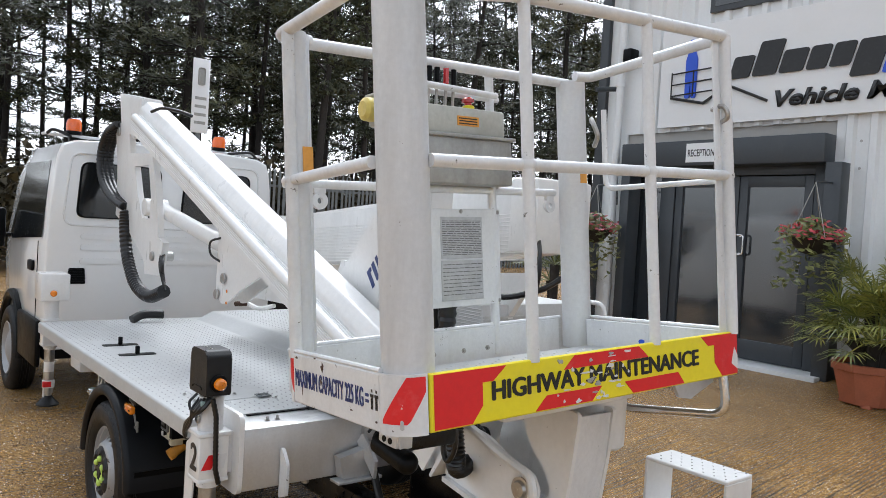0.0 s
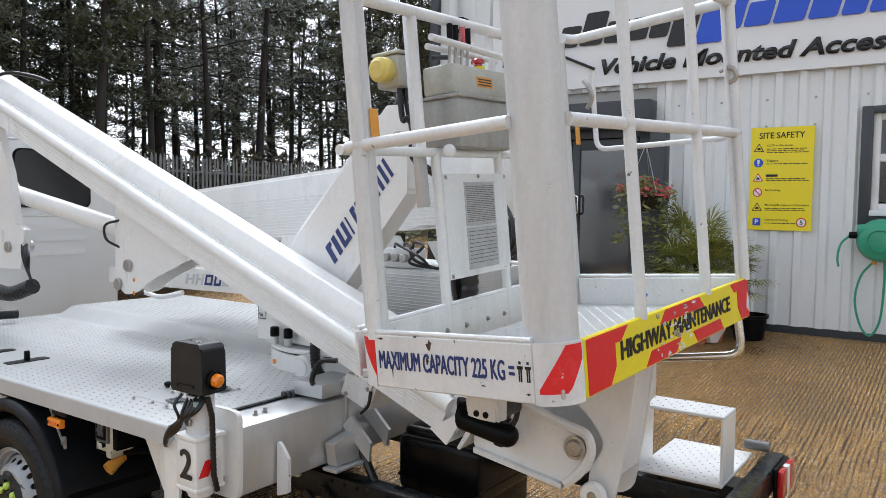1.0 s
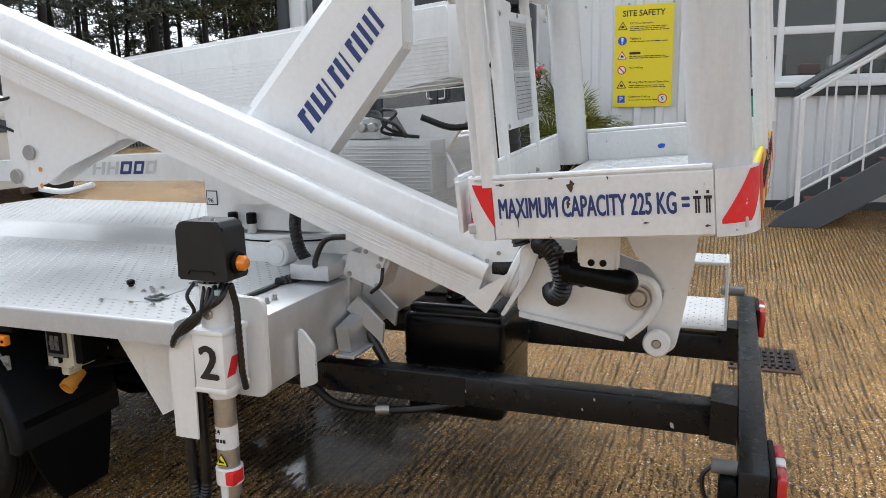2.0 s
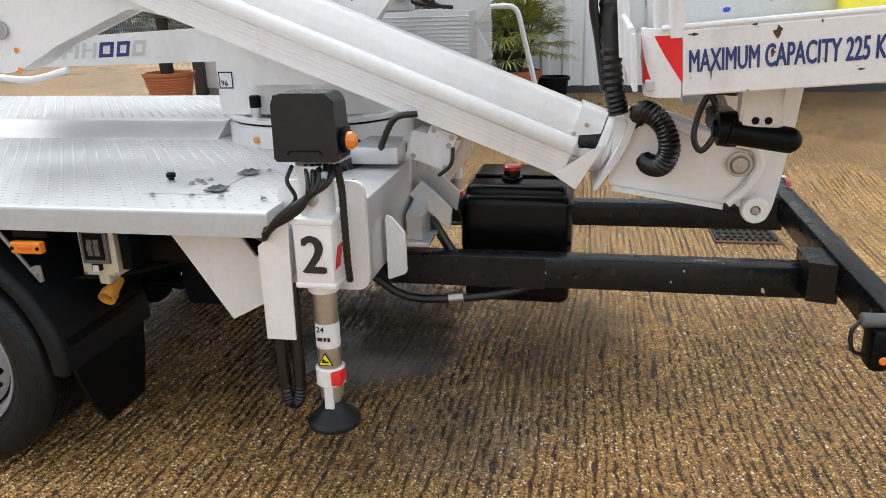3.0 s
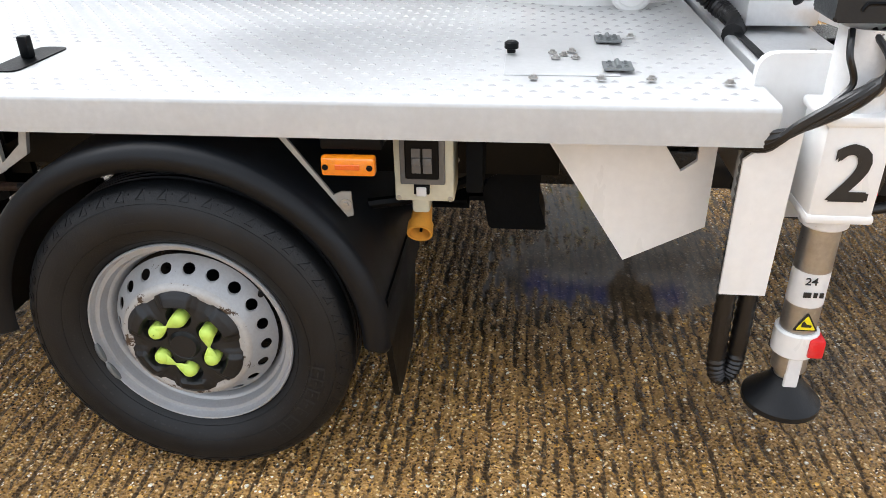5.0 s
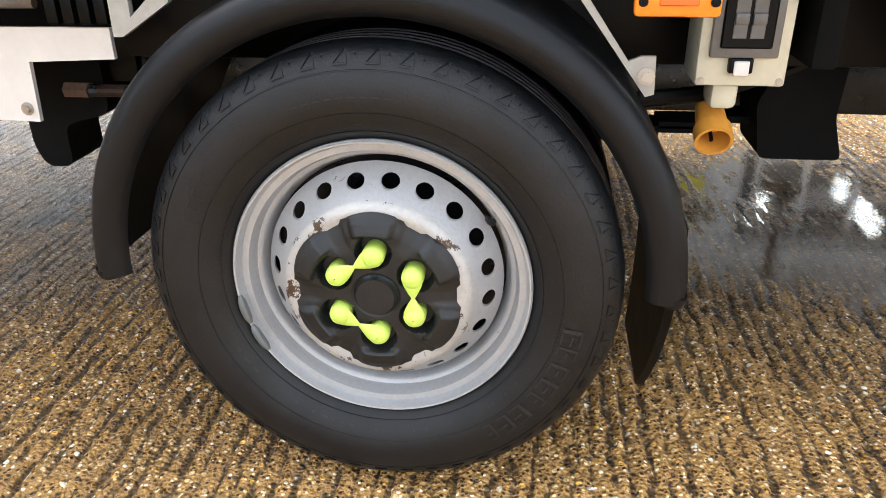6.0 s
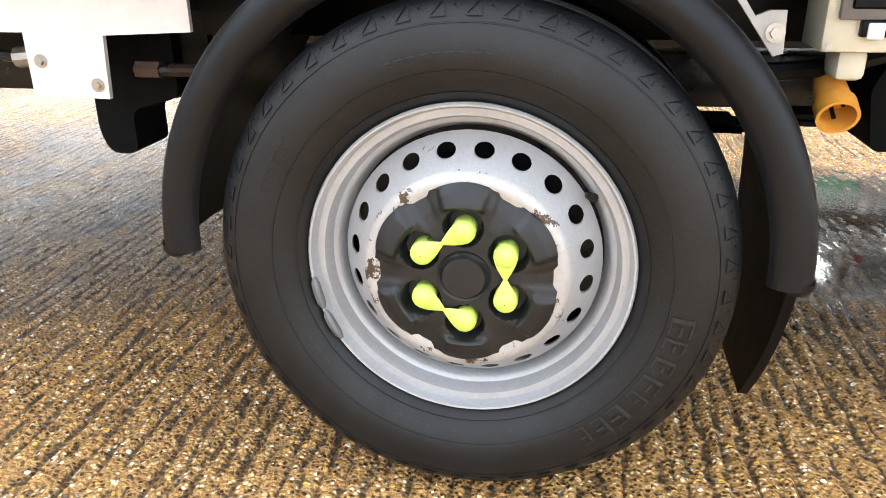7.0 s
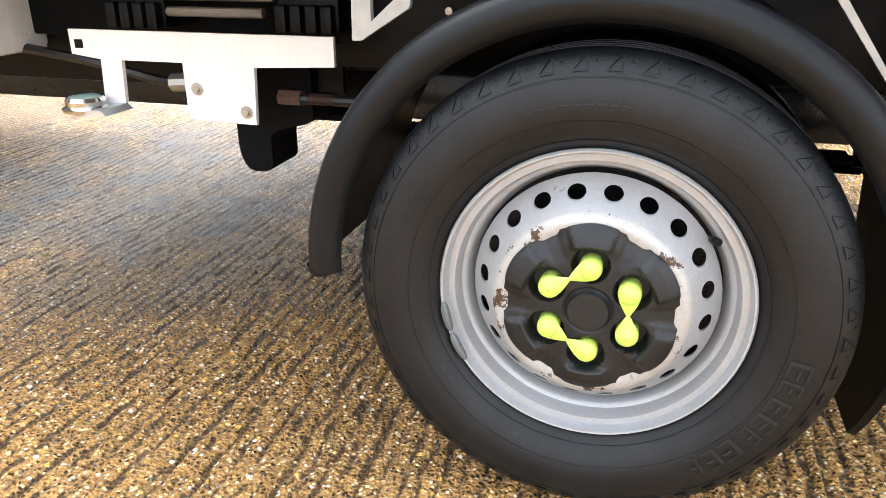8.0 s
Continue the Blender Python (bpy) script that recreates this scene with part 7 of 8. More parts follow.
part("rim", turn([(0.217, SIDE - 0.965), (0.21, SIDE - 0.97), (0.20, SIDE - 0.95), (0.17, SIDE - 0.93), (0.12, SIDE - 0.95), (0.05, SIDE - 0.97), (0.001, SIDE - 0.97)], (0, 4.42, WZ), "x", 48), rim_paint, fw)
part("front_wheel", tyre_mesh((0, 4.42, WZ), CX + 0.905, CX + 0.72), rubber, truck)
part("cab_floor", box(CX - 0.85, CX + 0.85, 3.35, 5.5, 0.40, 0.52, 0.02), black_plastic, cab)
# roof bar with two beacons
rb = part("roof_bar", box(-0.86, 0.84, 3.48, 3.54, 2.02, 2.04, 0.006), rail_paint, cab)
for x in (-0.65, 0.46):
    foot = part("bar_foot", box(x - 0.03, x + 0.03, 3.47, 3.55, 1.96, 2.02, 0.006), black_plastic, rb)
    base = part("beacon_base", drum((x, 3.51, 2.04), "z", 0.055, 0.0, 0.03, 24, 0.005), black_plastic, rb)
    part("beacon", turn([(0.052, 0.0), (0.054, 0.05), (0.050, 0.075), (0.040, 0.09), (0.001, 0.094)], (x, 3.51, 2.065), "z", 28), orange_beacon, base, "orange rotating beacon")
part("roof_cable", tube(spline([(-0.84, 3.5, 2.02), (-0.80, 3.46, 2.06), (-0.72, 3.46, 2.04), (-0.66, 3.5, 2.02)]), 0.012, 8), hose_rubber, rb)
part("roof_cable", tube(spline([(0.50, 3.5, 2.02), (0.62, 3.46, 2.04), (0.72, 3.46, 2.05), (0.80, 3.5, 2.0)]), 0.012, 8), hose_rubber, rb)

# ---- the building ----
WX = 5.30
Y_END, Y_FAR, TOPZ = 3.45, -11.0, 6.2


def ribbed(y0, y1, z0, z1, x=WX):
    """Trapezoidal sheet: ribs proud of the wall face."""
    bm = bmesh.new()
    pts, y = [], y0
    pitch = 0.21
    while y < y1 - 1e-6:
        for f, d in ((0.0, 0.0), (0.52, 0.0), (0.62, 0.034), (0.90, 0.034)):
            q = y + pitch * f
            if q < y1:
                pts.append((x - d, q))
        y += pitch
    pts.append((x, y1))
    pts += [(x + 0.02, y1), (x + 0.02, y0)]
    lo, hi = [bm.verts.new((p, q, z0)) for p, q in pts], [bm.verts.new((p, q, z1)) for p, q in pts]
    n = len(pts)
    for k in range(n - 1):
        bm.faces.new((lo[k], lo[k + 1], hi[k + 1], hi[k]))
    bm.faces.new(lo)
    bm.faces.new(hi)
    return bm


DO0, DO1, DOZ = 0.72, 3.12, 2.36       # door opening
WI0, WI1, WZ0, WZ1 = -3.35, -1.27, 1.50, 2.36   # window opening
bm = box(WX + 0.03, WX + 0.25, Y_FAR, WI0, 0.2, TOPZ)
slab(bm, WX + 0.03, WX + 0.25, WI0, WI1, 0.2, WZ0)
slab(bm, WX + 0.03, WX + 0.25, WI0, WI1, WZ1, TOPZ)
slab(bm, WX + 0.03, WX + 0.25, WI1, DO0, 0.2, TOPZ)
slab(bm, WX + 0.03, WX + 0.25, DO0, DO1, DOZ, TOPZ)
slab(bm, WX + 0.03, WX + 0.25, DO1, Y_END, 0.2, TOPZ)
wall = part("wall_west", bm, interior_wall, None, "", 0)
tagged(wall, "industrial building wall clad in pale grey ribbed sheet", "wall", kind="structure")
for y0, y1, z0, z1 in ((Y_FAR, WI0, 0.40, TOPZ), (WI0, WI1, 0.40, WZ0 - 0.06), (WI0, WI1, WZ1 + 0.06, TOPZ), (WI1, DO0 - 0.02, 0.40, TOPZ), (DO0 - 0.02, DO1, 2.74, TOPZ), (DO1, Y_END, 0.40, TOPZ)):
    part("cladding_sheet", ribbed(y0, y1, z0, z1), cladding_paint, wall, "", 0)
part("base_gap", box(WX + 0.005, WX + 0.03, Y_FAR, DO0, 0.2, 0.40), anthracite, wall, "", 0)
bm = bmesh.new()
for z in (2.28, 2.53):
    y = -3.9
    while y < 0.6:
        bolt(bm, (WX - 0.034, y + 0.16, z), "x", 0.008, -0.006)
        y += 0.42
part("cladding_screws", bm, steel, wall)
part("corner_trim", box(WX - 0.06, WX + 0.12, Y_END, Y_END + 0.12, 0.30, TOPZ, 0.005), anthracite, wall)
end_wall = part("wall_north", box(WX + 0.25, 22, Y_END - 0.25, Y_END, 0.2, TOPZ), cladding_paint, None, "", 0)
tagged(end_wall, "far side wall of the pale clad building", "wall", kind="structure")
roof = part("roof", box(WX - 0.1, 22, Y_FAR, Y_END + 0.1, TOPZ, TOPZ + 0.15), anthracite, None, "", 0)
tagged(roof, "dark grey edge of the building's flat roof", "roof", kind="structure")
# high dark window band above the sign
hb = part("window_high", box(WX - 0.05, WX + 0.0, 0.6, 2.1, 3.98, 4.7, 0.004), anthracite, None, "", 0)
tagged(hb, "dark framed upper window in the cladding", "window", kind="structure")
part("pane", box(WX - 0.055, WX - 0.05, 0.66, 2.04, 4.04, 4.64), dark_glass, hb)
# downpipe and brackets at the corner
pipe = thing("downpipe", (WX - 0.1, 3.20, 0.33), "pale grey plastic downpipe on the wall corner", "pipe")
part("pipe", tube([(WX - 0.10, 3.20, 0.33), (WX - 0.10, 3.20, 5.8)], 0.045, 16), cladding_paint, pipe)
for z in (0.9, 2.1, 3.3, 4.5):
    part("clip", drum((WX - 0.10, 3.20, z), "z", 0.055, 0.0, 0.05, 16), cladding_paint, pipe)
cctv = thing("wall_lamp", (WX - 0.2, 3.05, 3.35), "black wall lamp on a bracket arm", "lamp")
part("arm", tube([(WX - 0.02, 3.30, 3.30), (WX - 0.35, 3.35, 3.25)], 0.03), anthracite, cctv)
part("lamp_head", box(WX - 0.20, WX - 0.04, 3.0, 3.12, 3.55, 3.72, 0.02), black_plastic, cctv)

# entrance: canopy, posts, doors
canopy = part("canopy", box(WX - 0.22, WX + 0.03, 0.70, 3.02, 2.33, 2.60, 0.008), anthracite, None, "", 35)
tagged(canopy, "anthracite entrance canopy with a reception plate", "canopy", kind="structure")
for y0, y1 in ((0.54, 0.69), (2.90, 3.02)):
    part("entrance_post", box(WX - 0.20, WX + 0.02, y0, y1, 0.25, 2.33, 0.006), anthracite, canopy)
m = axes((WX - 0.2215, 2.16, 2.365), (0, -1, 0), (-1, 0, 0))
rec = part("reception_sign", flat([(0, 0), (0.36, 0), (0.36, 0.20), (0, 0.20)], m, 0.004), sign_white, None, "", 0)
tagged(rec, "small white reception sign on the canopy", "sign")
words("sign_lettering", "RECEPTION", black_film, rec, axes((WX - 0.2258, 2.135, 2.425), (0, -1, 0), (-1, 0, 0)), 0.075, 0.31, 0.012, 0, 0.001)
fr = part("door_frame", box(WX + 0.02, WX + 0.12, DO0, DO0 + 0.16, 0.33, DOZ, 0.004), anthracite, None, "")
tagged(fr, "anthracite aluminium entrance screen", "door frame", kind="structure")
for y0, y1, z0, z1 in ((DO0 + 0.16, DO1, 2.24, DOZ), (2.44, 2.62, 0.33, 2.24), (DO1 - 0.10, DO1, 0.33, 2.24)):
    part("frame_bar", box(WX + 0.02, WX + 0.12, y0, y1, z0, z1, 0.004), anthracite, fr)
side = part("side_light", box(WX + 0.06, WX + 0.072, 2.62, DO1 - 0.10, 0.40, 2.24), solar_glass, fr)


def door(y0, y1, hinge_left):
    d = thing("entrance_door", (WX + 0.06, (y0 + y1) / 2, 0.34), "closed anthracite glazed entrance door with a chrome pull", "door", "entrance doors")
    x0, x1 = WX + 0.03, WX + 0.09
    for a, b2, z0, z1, nm in ((y0, y0 + 0.09, 0.35, 2.23, "stile"), (y1 - 0.09, y1, 0.35, 2.23, "stile"), (y0 + 0.09, y1 - 0.09, 2.12, 2.23, "top_rail"), (y0 + 0.09, y1 - 0.09, 0.35, 0.55, "bottom_rail")):
        part(nm, box(x0, x1, a, b2, z0, z1, 0.004), anthracite, d)
    part("pane", box(WX + 0.055, WX + 0.065, y0 + 0.09, y1 - 0.09, 0.55, 2.12), solar_glass, d)
    yh, inward = (y1 - 0.03, -0.07) if hinge_left else (y0 + 0.03, 0.07)
    for z in (1.43, 1.61):
        part("handle_stud", tube([(x0, yh + inward * 0.5, z), (x0 - 0.05, yh + inward * 0.5, z)], 0.010, 10), chrome, d)
    part("pull_handle", tube(bend([(x0 - 0.05, yh, 1.42), (x0 - 0.05, yh + inward, 1.42), (x0 - 0.05, yh + inward, 1.62), (x0 - 0.05, yh, 1.62)], 0.03), 0.012), chrome, d)


door(DO0 + 0.17, 1.655, True)
door(1.665, 2.43, False)
sill = part("door_step", box(WX - 0.30, WX + 0.10, 0.60, 3.18, 0.25, 0.345, 0.008), cladding_paint, None, "")
tagged(sill, "low concrete entrance step", "step", kind="structure")

# fascia sign: company lettering drawn as plain shapes
sign = part("fascia_sign", box(WX - 0.075, WX - 0.04, -5.2, 2.66, 2.78, 3.86, 0.003, 1), sign_white, None, "", 0)
tagged(sign, "long white fascia sign with black and blue lettering", "sign")
SX = WX - 0.077


def sign_at(y, z):
    return axes((SX, y, z), (0, -1, 0), (-1, 0, 0))


def glyph_bars(parent, mat, start, foot, widths, tall, slant, name):
    """Slanted solid blocks in place of the company's letters."""
    s = 0.0
    for w, ups, downs in widths:
        lo, hi = -downs, tall + ups
        bm = flat(round_poly([(s + slant * lo, lo), (s + w + slant * lo, lo), (s + w + slant * hi, hi), (s + slant * hi, hi)], 0.03, 3), sign_at(start, foot), 0.02)
        part(name, bm, mat, parent, "", 0)
        s += w + 0.03
    return s


adv = glyph_bars(sign, black_film, 1.80, 3.23, [(0.22, 0, 0), (0.25, 0.12, 0), (0.24, 0, 0), (0.19, 0, 0), (0.19, 0, 0), (0.25, 0, 0.11)], 0.22, 0.28, "black_letter_block")
glyph_bars(sign, sign_blue, 1.80 - adv, 3.23, [(0.26, 0, 0.11), (0.11, 0.12, 0), (0.23, 0, 0), (0.27, 0.12, 0), (0.24, 0, 0), (0.19, 0, 0), (0.23, 0, 0)], 0.22, 0.28, "blue_letter_block")
words("sign_lettering", "Vehicle Mounted Access Platforms", black_film, sign, sign_at(1.285, 2.90), 0.165, 3.9, 0.03, 0.25, 0.02, "black italic words on the sign")
# emblem: a plain blue figure block in a black cage
bm = flat(round_poly([(0.10, 0.0), (0.155, 0.0), (0.165, 0.22), (0.175, 0.0), (0.23, 0.0), (0.235, 0.42), (0.20, 0.52), (0.13, 0.52), (0.095, 0.42)], 0.02), sign_at(2.42, 3.08), 0.02)
part("blue_emblem_block", bm, sign_blue, sign, "", 0)
bm = turn([(0.001, 0), (0.055, 0), (0.055, -0.02), (0.001, -0.02)], (SX, 2.255, 3.66), "x", 16)
part("blue_emblem_block", bm, sign_blue, sign, "", 0)
bm = bmesh.new()
for z in (3.12, 3.24, 3.36):
    sweep(bm, [(SX - 0.022, 2.49, z), (SX - 0.022, 1.96, z + 0.02)], 0.008, 6)
for y in (2.49, 2.22, 1.96):
    sweep(bm, [(SX - 0.022, y, 3.10), (SX - 0.022, y, 3.38)], 0.008, 6)
sweep(bm, [(SX - 0.022, 2.49, 3.10), (SX - 0.022, 2.08, 3.01), (SX - 0.022, 1.80, 3.17), (SX - 0.022, 1.36, 2.97)], 0.016, 6)
part("black_cage_lines", bm, black_film, sign)

# yellow safety board
m = axes((WX - 0.040, -0.25, 1.30), (0, -1, 0), (-1, 0, 0))
SW, SH = 0.555, 0.97
safety = part("safety_sign", flat([(0, 0), (SW, 0), (SW, SH), (0, SH)], m, 0.006), sign_yellow, None, "", 0)
tagged(safety, "yellow site safety notice with pictograms on the wall", "sign")


def on_sign(u, v, h=0.0062):
    return m @ Matrix.Translation((u, v, h))


words("sign_lettering", "SITE SAFETY", black_film, safety, on_sign(0.075, 0.865), 0.058, 0.40, 0.014, 0, 0.001)
lines = ["CCTV in Operation", "Visitors", "Payants", "No Smoking", "Moving Machinery in Operation", "Customer Parking"]
for k, text in enumerate(lines):
    v = 0.765 - k * 0.140
    if k != 2:
        words("sign_lettering", text, black_film, safety, on_sign(0.145, v + 0.02), 0.024, 0.0155 * len(text) * 0.85, 0.008, 0, 0.001)
    bm = bmesh.new()
    if k == 2:
        slab(bm, 0.145, 0.25, v + 0.02, v + 0.042, 0, 0.001)
    for j in range(3 if k == 0 else 2 if k in (2, 4) else 1):
        if k != 3:
            u = 0.145
            while u < 0.47:
                l = random.uniform(0.02, 0.06)
                slab(bm, u, u + l, v - 0.002 - 0.017 * j, v + 0.005 - 0.017 * j, 0, 0.001)
                u += l + 0.008
    if bm.verts:
        bmesh.ops.transform(bm, matrix=on_sign(0, 0), verts=bm.verts[:])
        part("print_bars", bm, black_film, safety, "", 0)
    else:
        bm.free()
    cu, cv = 0.075, v + 0.012
    if k in (0, 4, 2):
        tri = round_poly([(cu - 0.048, cv - 0.036), (cu + 0.048, cv - 0.036), (cu, cv + 0.046)], 0.01)
        a = part("pictogram", flat(tri, on_sign(0, 0), 0.001), red_film if k == 2 else black_film, safety, "", 0)
        part("pictogram_field", flat([(cu + (p - cu) * 0.74, cv + (q - cv) * 0.74 - 0.002) for p, q in tri], on_sign(0, 0, 0.0072), 0.001), sign_white if k == 2 else sign_yellow, a, "", 0)
        part("pictogram_shape", flat([(cu - 0.018, cv - 0.018), (cu + 0.018, cv - 0.018), (cu + 0.012, cv), (cu - 0.008, cv + 0.004)], on_sign(0, 0, 0.0083), 0.001), black_film, a, "", 0)
    elif k == 5:
        a = part("pictogram", flat([(cu - 0.035, cv - 0.035), (cu + 0.035, cv - 0.035), (cu + 0.035, cv + 0.035), (cu - 0.035, cv + 0.035)], on_sign(0, 0), 0.001), sign_blue, safety, "", 0)
        words("sign_lettering", "P", sign_white, a, on_sign(cu - 0.014, cv - 0.022, 0.0072), 0.045, 0.03, 0.01, 0, 0.001)
        ring = [(0.47 + 0.045 * math.cos(radians(q * 15)), cv + 0.045 * math.sin(radians(q * 15))) for q in range(24)]
        a = part("pictogram", flat(ring, on_sign(0, 0), 0.001), red_film, safety, "", 0)
        part("pictogram_field", flat([(0.47 + (p - 0.47) * 0.78, cv + (q - cv) * 0.78) for p, q in ring], on_sign(0, 0, 0.0072), 0.001), sign_white, a, "", 0)
        words("sign_lettering", "5", black_film, a, on_sign(0.457, cv - 0.02, 0.0083), 0.04, 0.026, 0.01, 0, 0.001)
    else:
        ring = [(cu + 0.042 * math.cos(radians(q * 15)), cv + 0.042 * math.sin(radians(q * 15))) for q in range(24)]
        a = part("pictogram", flat(ring, on_sign(0, 0), 0.001), sign_blue if k == 1 else red_film, safety, "", 0)
        if k == 1:
            part("pictogram_shape", flat([(cu - 0.008, cv - 0.012), (cu + 0.008, cv - 0.012), (cu + 0.012, cv + 0.03), (cu - 0.012, cv + 0.03)], on_sign(0, 0, 0.0072), 0.001), sign_white, a, "", 0)
            part("pictogram_shape", flat([(cu - 0.007, cv - 0.03), (cu + 0.007, cv - 0.03), (cu + 0.007, cv - 0.018), (cu - 0.007, cv - 0.018)], on_sign(0, 0, 0.0072), 0.001), sign_white, a, "", 0)
        else:
            part("pictogram_field", flat([(cu + (p - cu) * 0.78, cv + (q - cv) * 0.78) for p, q in ring], on_sign(0, 0, 0.0072), 0.001), sign_white, a, "", 0)
            part("pictogram_shape", flat([(cu - 0.030, cv + 0.022), (cu - 0.022, cv + 0.030), (cu + 0.030, cv - 0.022), (cu + 0.022, cv - 0.030)], on_sign(0, 0, 0.0083), 0.001), red_film, a, "", 0)

# window with a dark reveal and white frame
win = part("window_1", box(WX - 0.05, WX + 0.03, WI1, WI1 + 0.09, WZ0 - 0.13, WZ1 + 0.06, 0.004), anthracite, None, "")
tagged(win, "white framed window in a dark surround", "window", kind="structure")
part("surround", box(WX - 0.05, WX + 0.03, WI0 - 0.09, WI1, WZ1, WZ1 + 0.06, 0.004), anthracite, win)
part("surround", box(WX - 0.05, WX + 0.03, WI0 - 0.09, WI0, WZ0 - 0.13, WZ1, 0.004), anthracite, win)
part("surround", box(WX - 0.045, WX + 0.03, WI0, WI1, WZ0 - 0.13, WZ0 - 0.05, 0.004), anthracite, win)
part("window_sill", box(WX - 0.09, WX + 0.10, WI0, WI1, WZ0 - 0.05, WZ0, 0.006), upvc, win)
vs = [WI1, WI1 - 0.48, WI1 - 0.96, WI1 - 1.44, WI0]
for k, y in enumerate(vs):
    part("mullion", box(WX + 0.0, WX + 0.06, y - (0.06 if k == 0 else 0.03 if k < 4 else 0.0), y + (0.0 if k == 0 else 0.03 if k < 4 else 0.06), WZ0, WZ1, 0.005), upvc, win)
for z0, z1 in ((WZ0, WZ0 + 0.06), (WZ1 - 0.06, WZ1), (1.93, 2.0)):
    part("transom", box(WX + 0.005, WX + 0.055, WI0 + 0.06, WI1 - 0.06, z0, z1, 0.005), upvc, win)
for a, b2 in zip(vs, vs[1:]):
    for z0, z1 in ((WZ0 + 0.06, 1.93), (2.0, WZ1 - 0.06)):
        g = part("pane", box(WX + 0.030, WX + 0.036, b2 + 0.03, a - 0.03, z0, z1), window_glass, win, "", 0)
        g.visible_shadow = False
# room behind the window
rx0, rx1 = WX + 0.25, WX + 4.2
room = part("wall_room_back", box(rx1, rx1 + 0.1, -4.6, 0.55, 0.3, 2.85), interior_wall, None, "", 0)
tagged(room, "plain office wall seen through the window", "wall", kind="structure")
for nm, b2, lab, cat in (("wall_room_side", (rx0, rx1, 0.45, 0.55, 0.3, 2.85), "plain office side wall", "wall"), ("wall_room_end", (rx0, rx1, -4.6, -4.5, 0.3, 2.85), "plain office side wall", "wall"), ("floor_room", (rx0, rx1, -4.5, 0.45, 0.25, 0.3), "office floor", "floor"), ("ceiling_room", (rx0, rx1, -4.5, 0.45, 2.75, 2.85), "office ceiling", "ceiling")):
    tagged(part(nm, box(*b2), interior_wall, None, "", 0), lab, cat, kind="structure")
for y in (-1.9, -3.0):
    strip = thing("ceiling_light", (rx0 + 1.4, y, 2.70), "lit white ceiling tube lamp in the office", "lamp", "office ceiling lamps")
    part("casing", box(rx0 + 0.8, rx0 + 2.2, y - 0.06, y + 0.06, 2.715, 2.75, 0.005), upvc, strip)
    part("tube", box(rx0 + 0.82, rx0 + 2.18, y - 0.05, y + 0.05, 2.70, 2.715, 0.005), strip_glow, strip)
sh = thing("shelf_unit", (rx0 + 0.5, -2.3, 0.3), "dark shelf with boxes behind the window", "shelf")
part("board", box(rx0 + 0.1, rx0 + 0.5, -3.3, -1.3, 1.55, 1.58, 0.003), bark, sh)
part("side_panel", box(rx0 + 0.1, rx0 + 0.5, -3.33, -3.3, 0.3, 1.58, 0.003), bark, sh)
part("side_panel", box(rx0 + 0.1, rx0 + 0.5, -1.3, -1.27, 0.3, 1.58, 0.003), bark, sh)
for y, h, mt in ((-1.5, 0.14, beige_plastic), (-1.75, 0.20, grey_plastic), (-2.05, 0.10, brick_red), (-2.3, 0.17, cladding_paint), (-2.6, 0.12, grey_plastic), (-2.95, 0.2, beige_plastic)):
    b_ = part("storage_box", box(rx0 + 0.15, rx0 + 0.42, y - 0.09, y + 0.09, 1.58, 1.58 + h, 0.01), mt, None)
    tagged(b_, "small storage box on the office shelf", "box", "office boxes")
# dark lobby behind the doors
for nm, b2, lab, cat in (("wall_lobby_back", (WX + 2.2, WX + 2.3, DO0, Y_END - 0.3, 0.3, 2.7), "dark lobby wall behind the doors", "wall"), ("floor_lobby", (WX + 0.12, WX + 2.2, DO0, Y_END - 0.3, 0.25, 0.32), "lobby floor", "floor"), ("ceiling_lobby", (WX + 0.25, WX + 2.2, DO0, Y_END - 0.3, 2.6, 2.7), "lobby ceiling", "ceiling")):
    tagged(part(nm, box(*b2), interior_wall, None, "", 0), lab, cat, kind="structure")

# hose reel
reel = thing("hose_reel", (WX - 0.15, -1.36, 1.22), "green plastic wall hose reel with a hanging hose", "hose reel")
bm = turn([(0.001, -0.10), (0.10, -0.10), (0.16, -0.075), (0.185, -0.03), (0.185, 0.03), (0.16, 0.075), (0.001, 0.09)], (WX - 0.20, -1.38, 1.24), "x", 36)
part("reel_housing", bm, green_plastic, reel)
part("housing_ring", turn([(0.085, -0.105), (0.09, -0.115), (0.10, -0.112), (0.10, -0.10)], (WX - 0.20, -1.38, 1.24), "x", 30), green_plastic, reel)
part("housing_box", box(WX - 0.28, WX - 0.12, -1.60, -1.20, 1.28, 1.38, 0.03), green_plastic, reel)
part("wall_bracket", box(WX - 0.14, WX - 0.03, -1.63, -1.56, 1.08, 1.40, 0.01), black_plastic, reel)
part("outlet", drum((WX - 0.22, -1.17, 1.28), "y", 0.03, -0.04, 0.03, 16), black_plastic, reel)
part("hose", tube(spline([(WX - 0.22, -1.15, 1.28), (WX - 0.24, -1.08, 1.20), (WX - 0.25, -1.06, 1.08), (WX - 0.24, -1.07, 1.0)]), 0.010, 8), green_plastic, reel)
part("hose", tube(spline([(WX - 0.20, -1.34, 1.06), (WX - 0.18, -1.24, 0.92), (WX - 0.16, -1.20, 0.70), (WX - 0.16, -1.25, 0.48), (WX - 0.16, -1.33, 0.40), (WX - 0.16, -1.40, 0.55), (WX - 0.17, -1.42, 0.85), (WX - 0.2, -1.42, 1.06)]), 0.010, 8), green_plastic, reel)
part("brass_tap", drum((WX - 0.20, -1.34, 1.03), "z", 0.02, 0.0, 0.05, 12), plug_orange, reel)

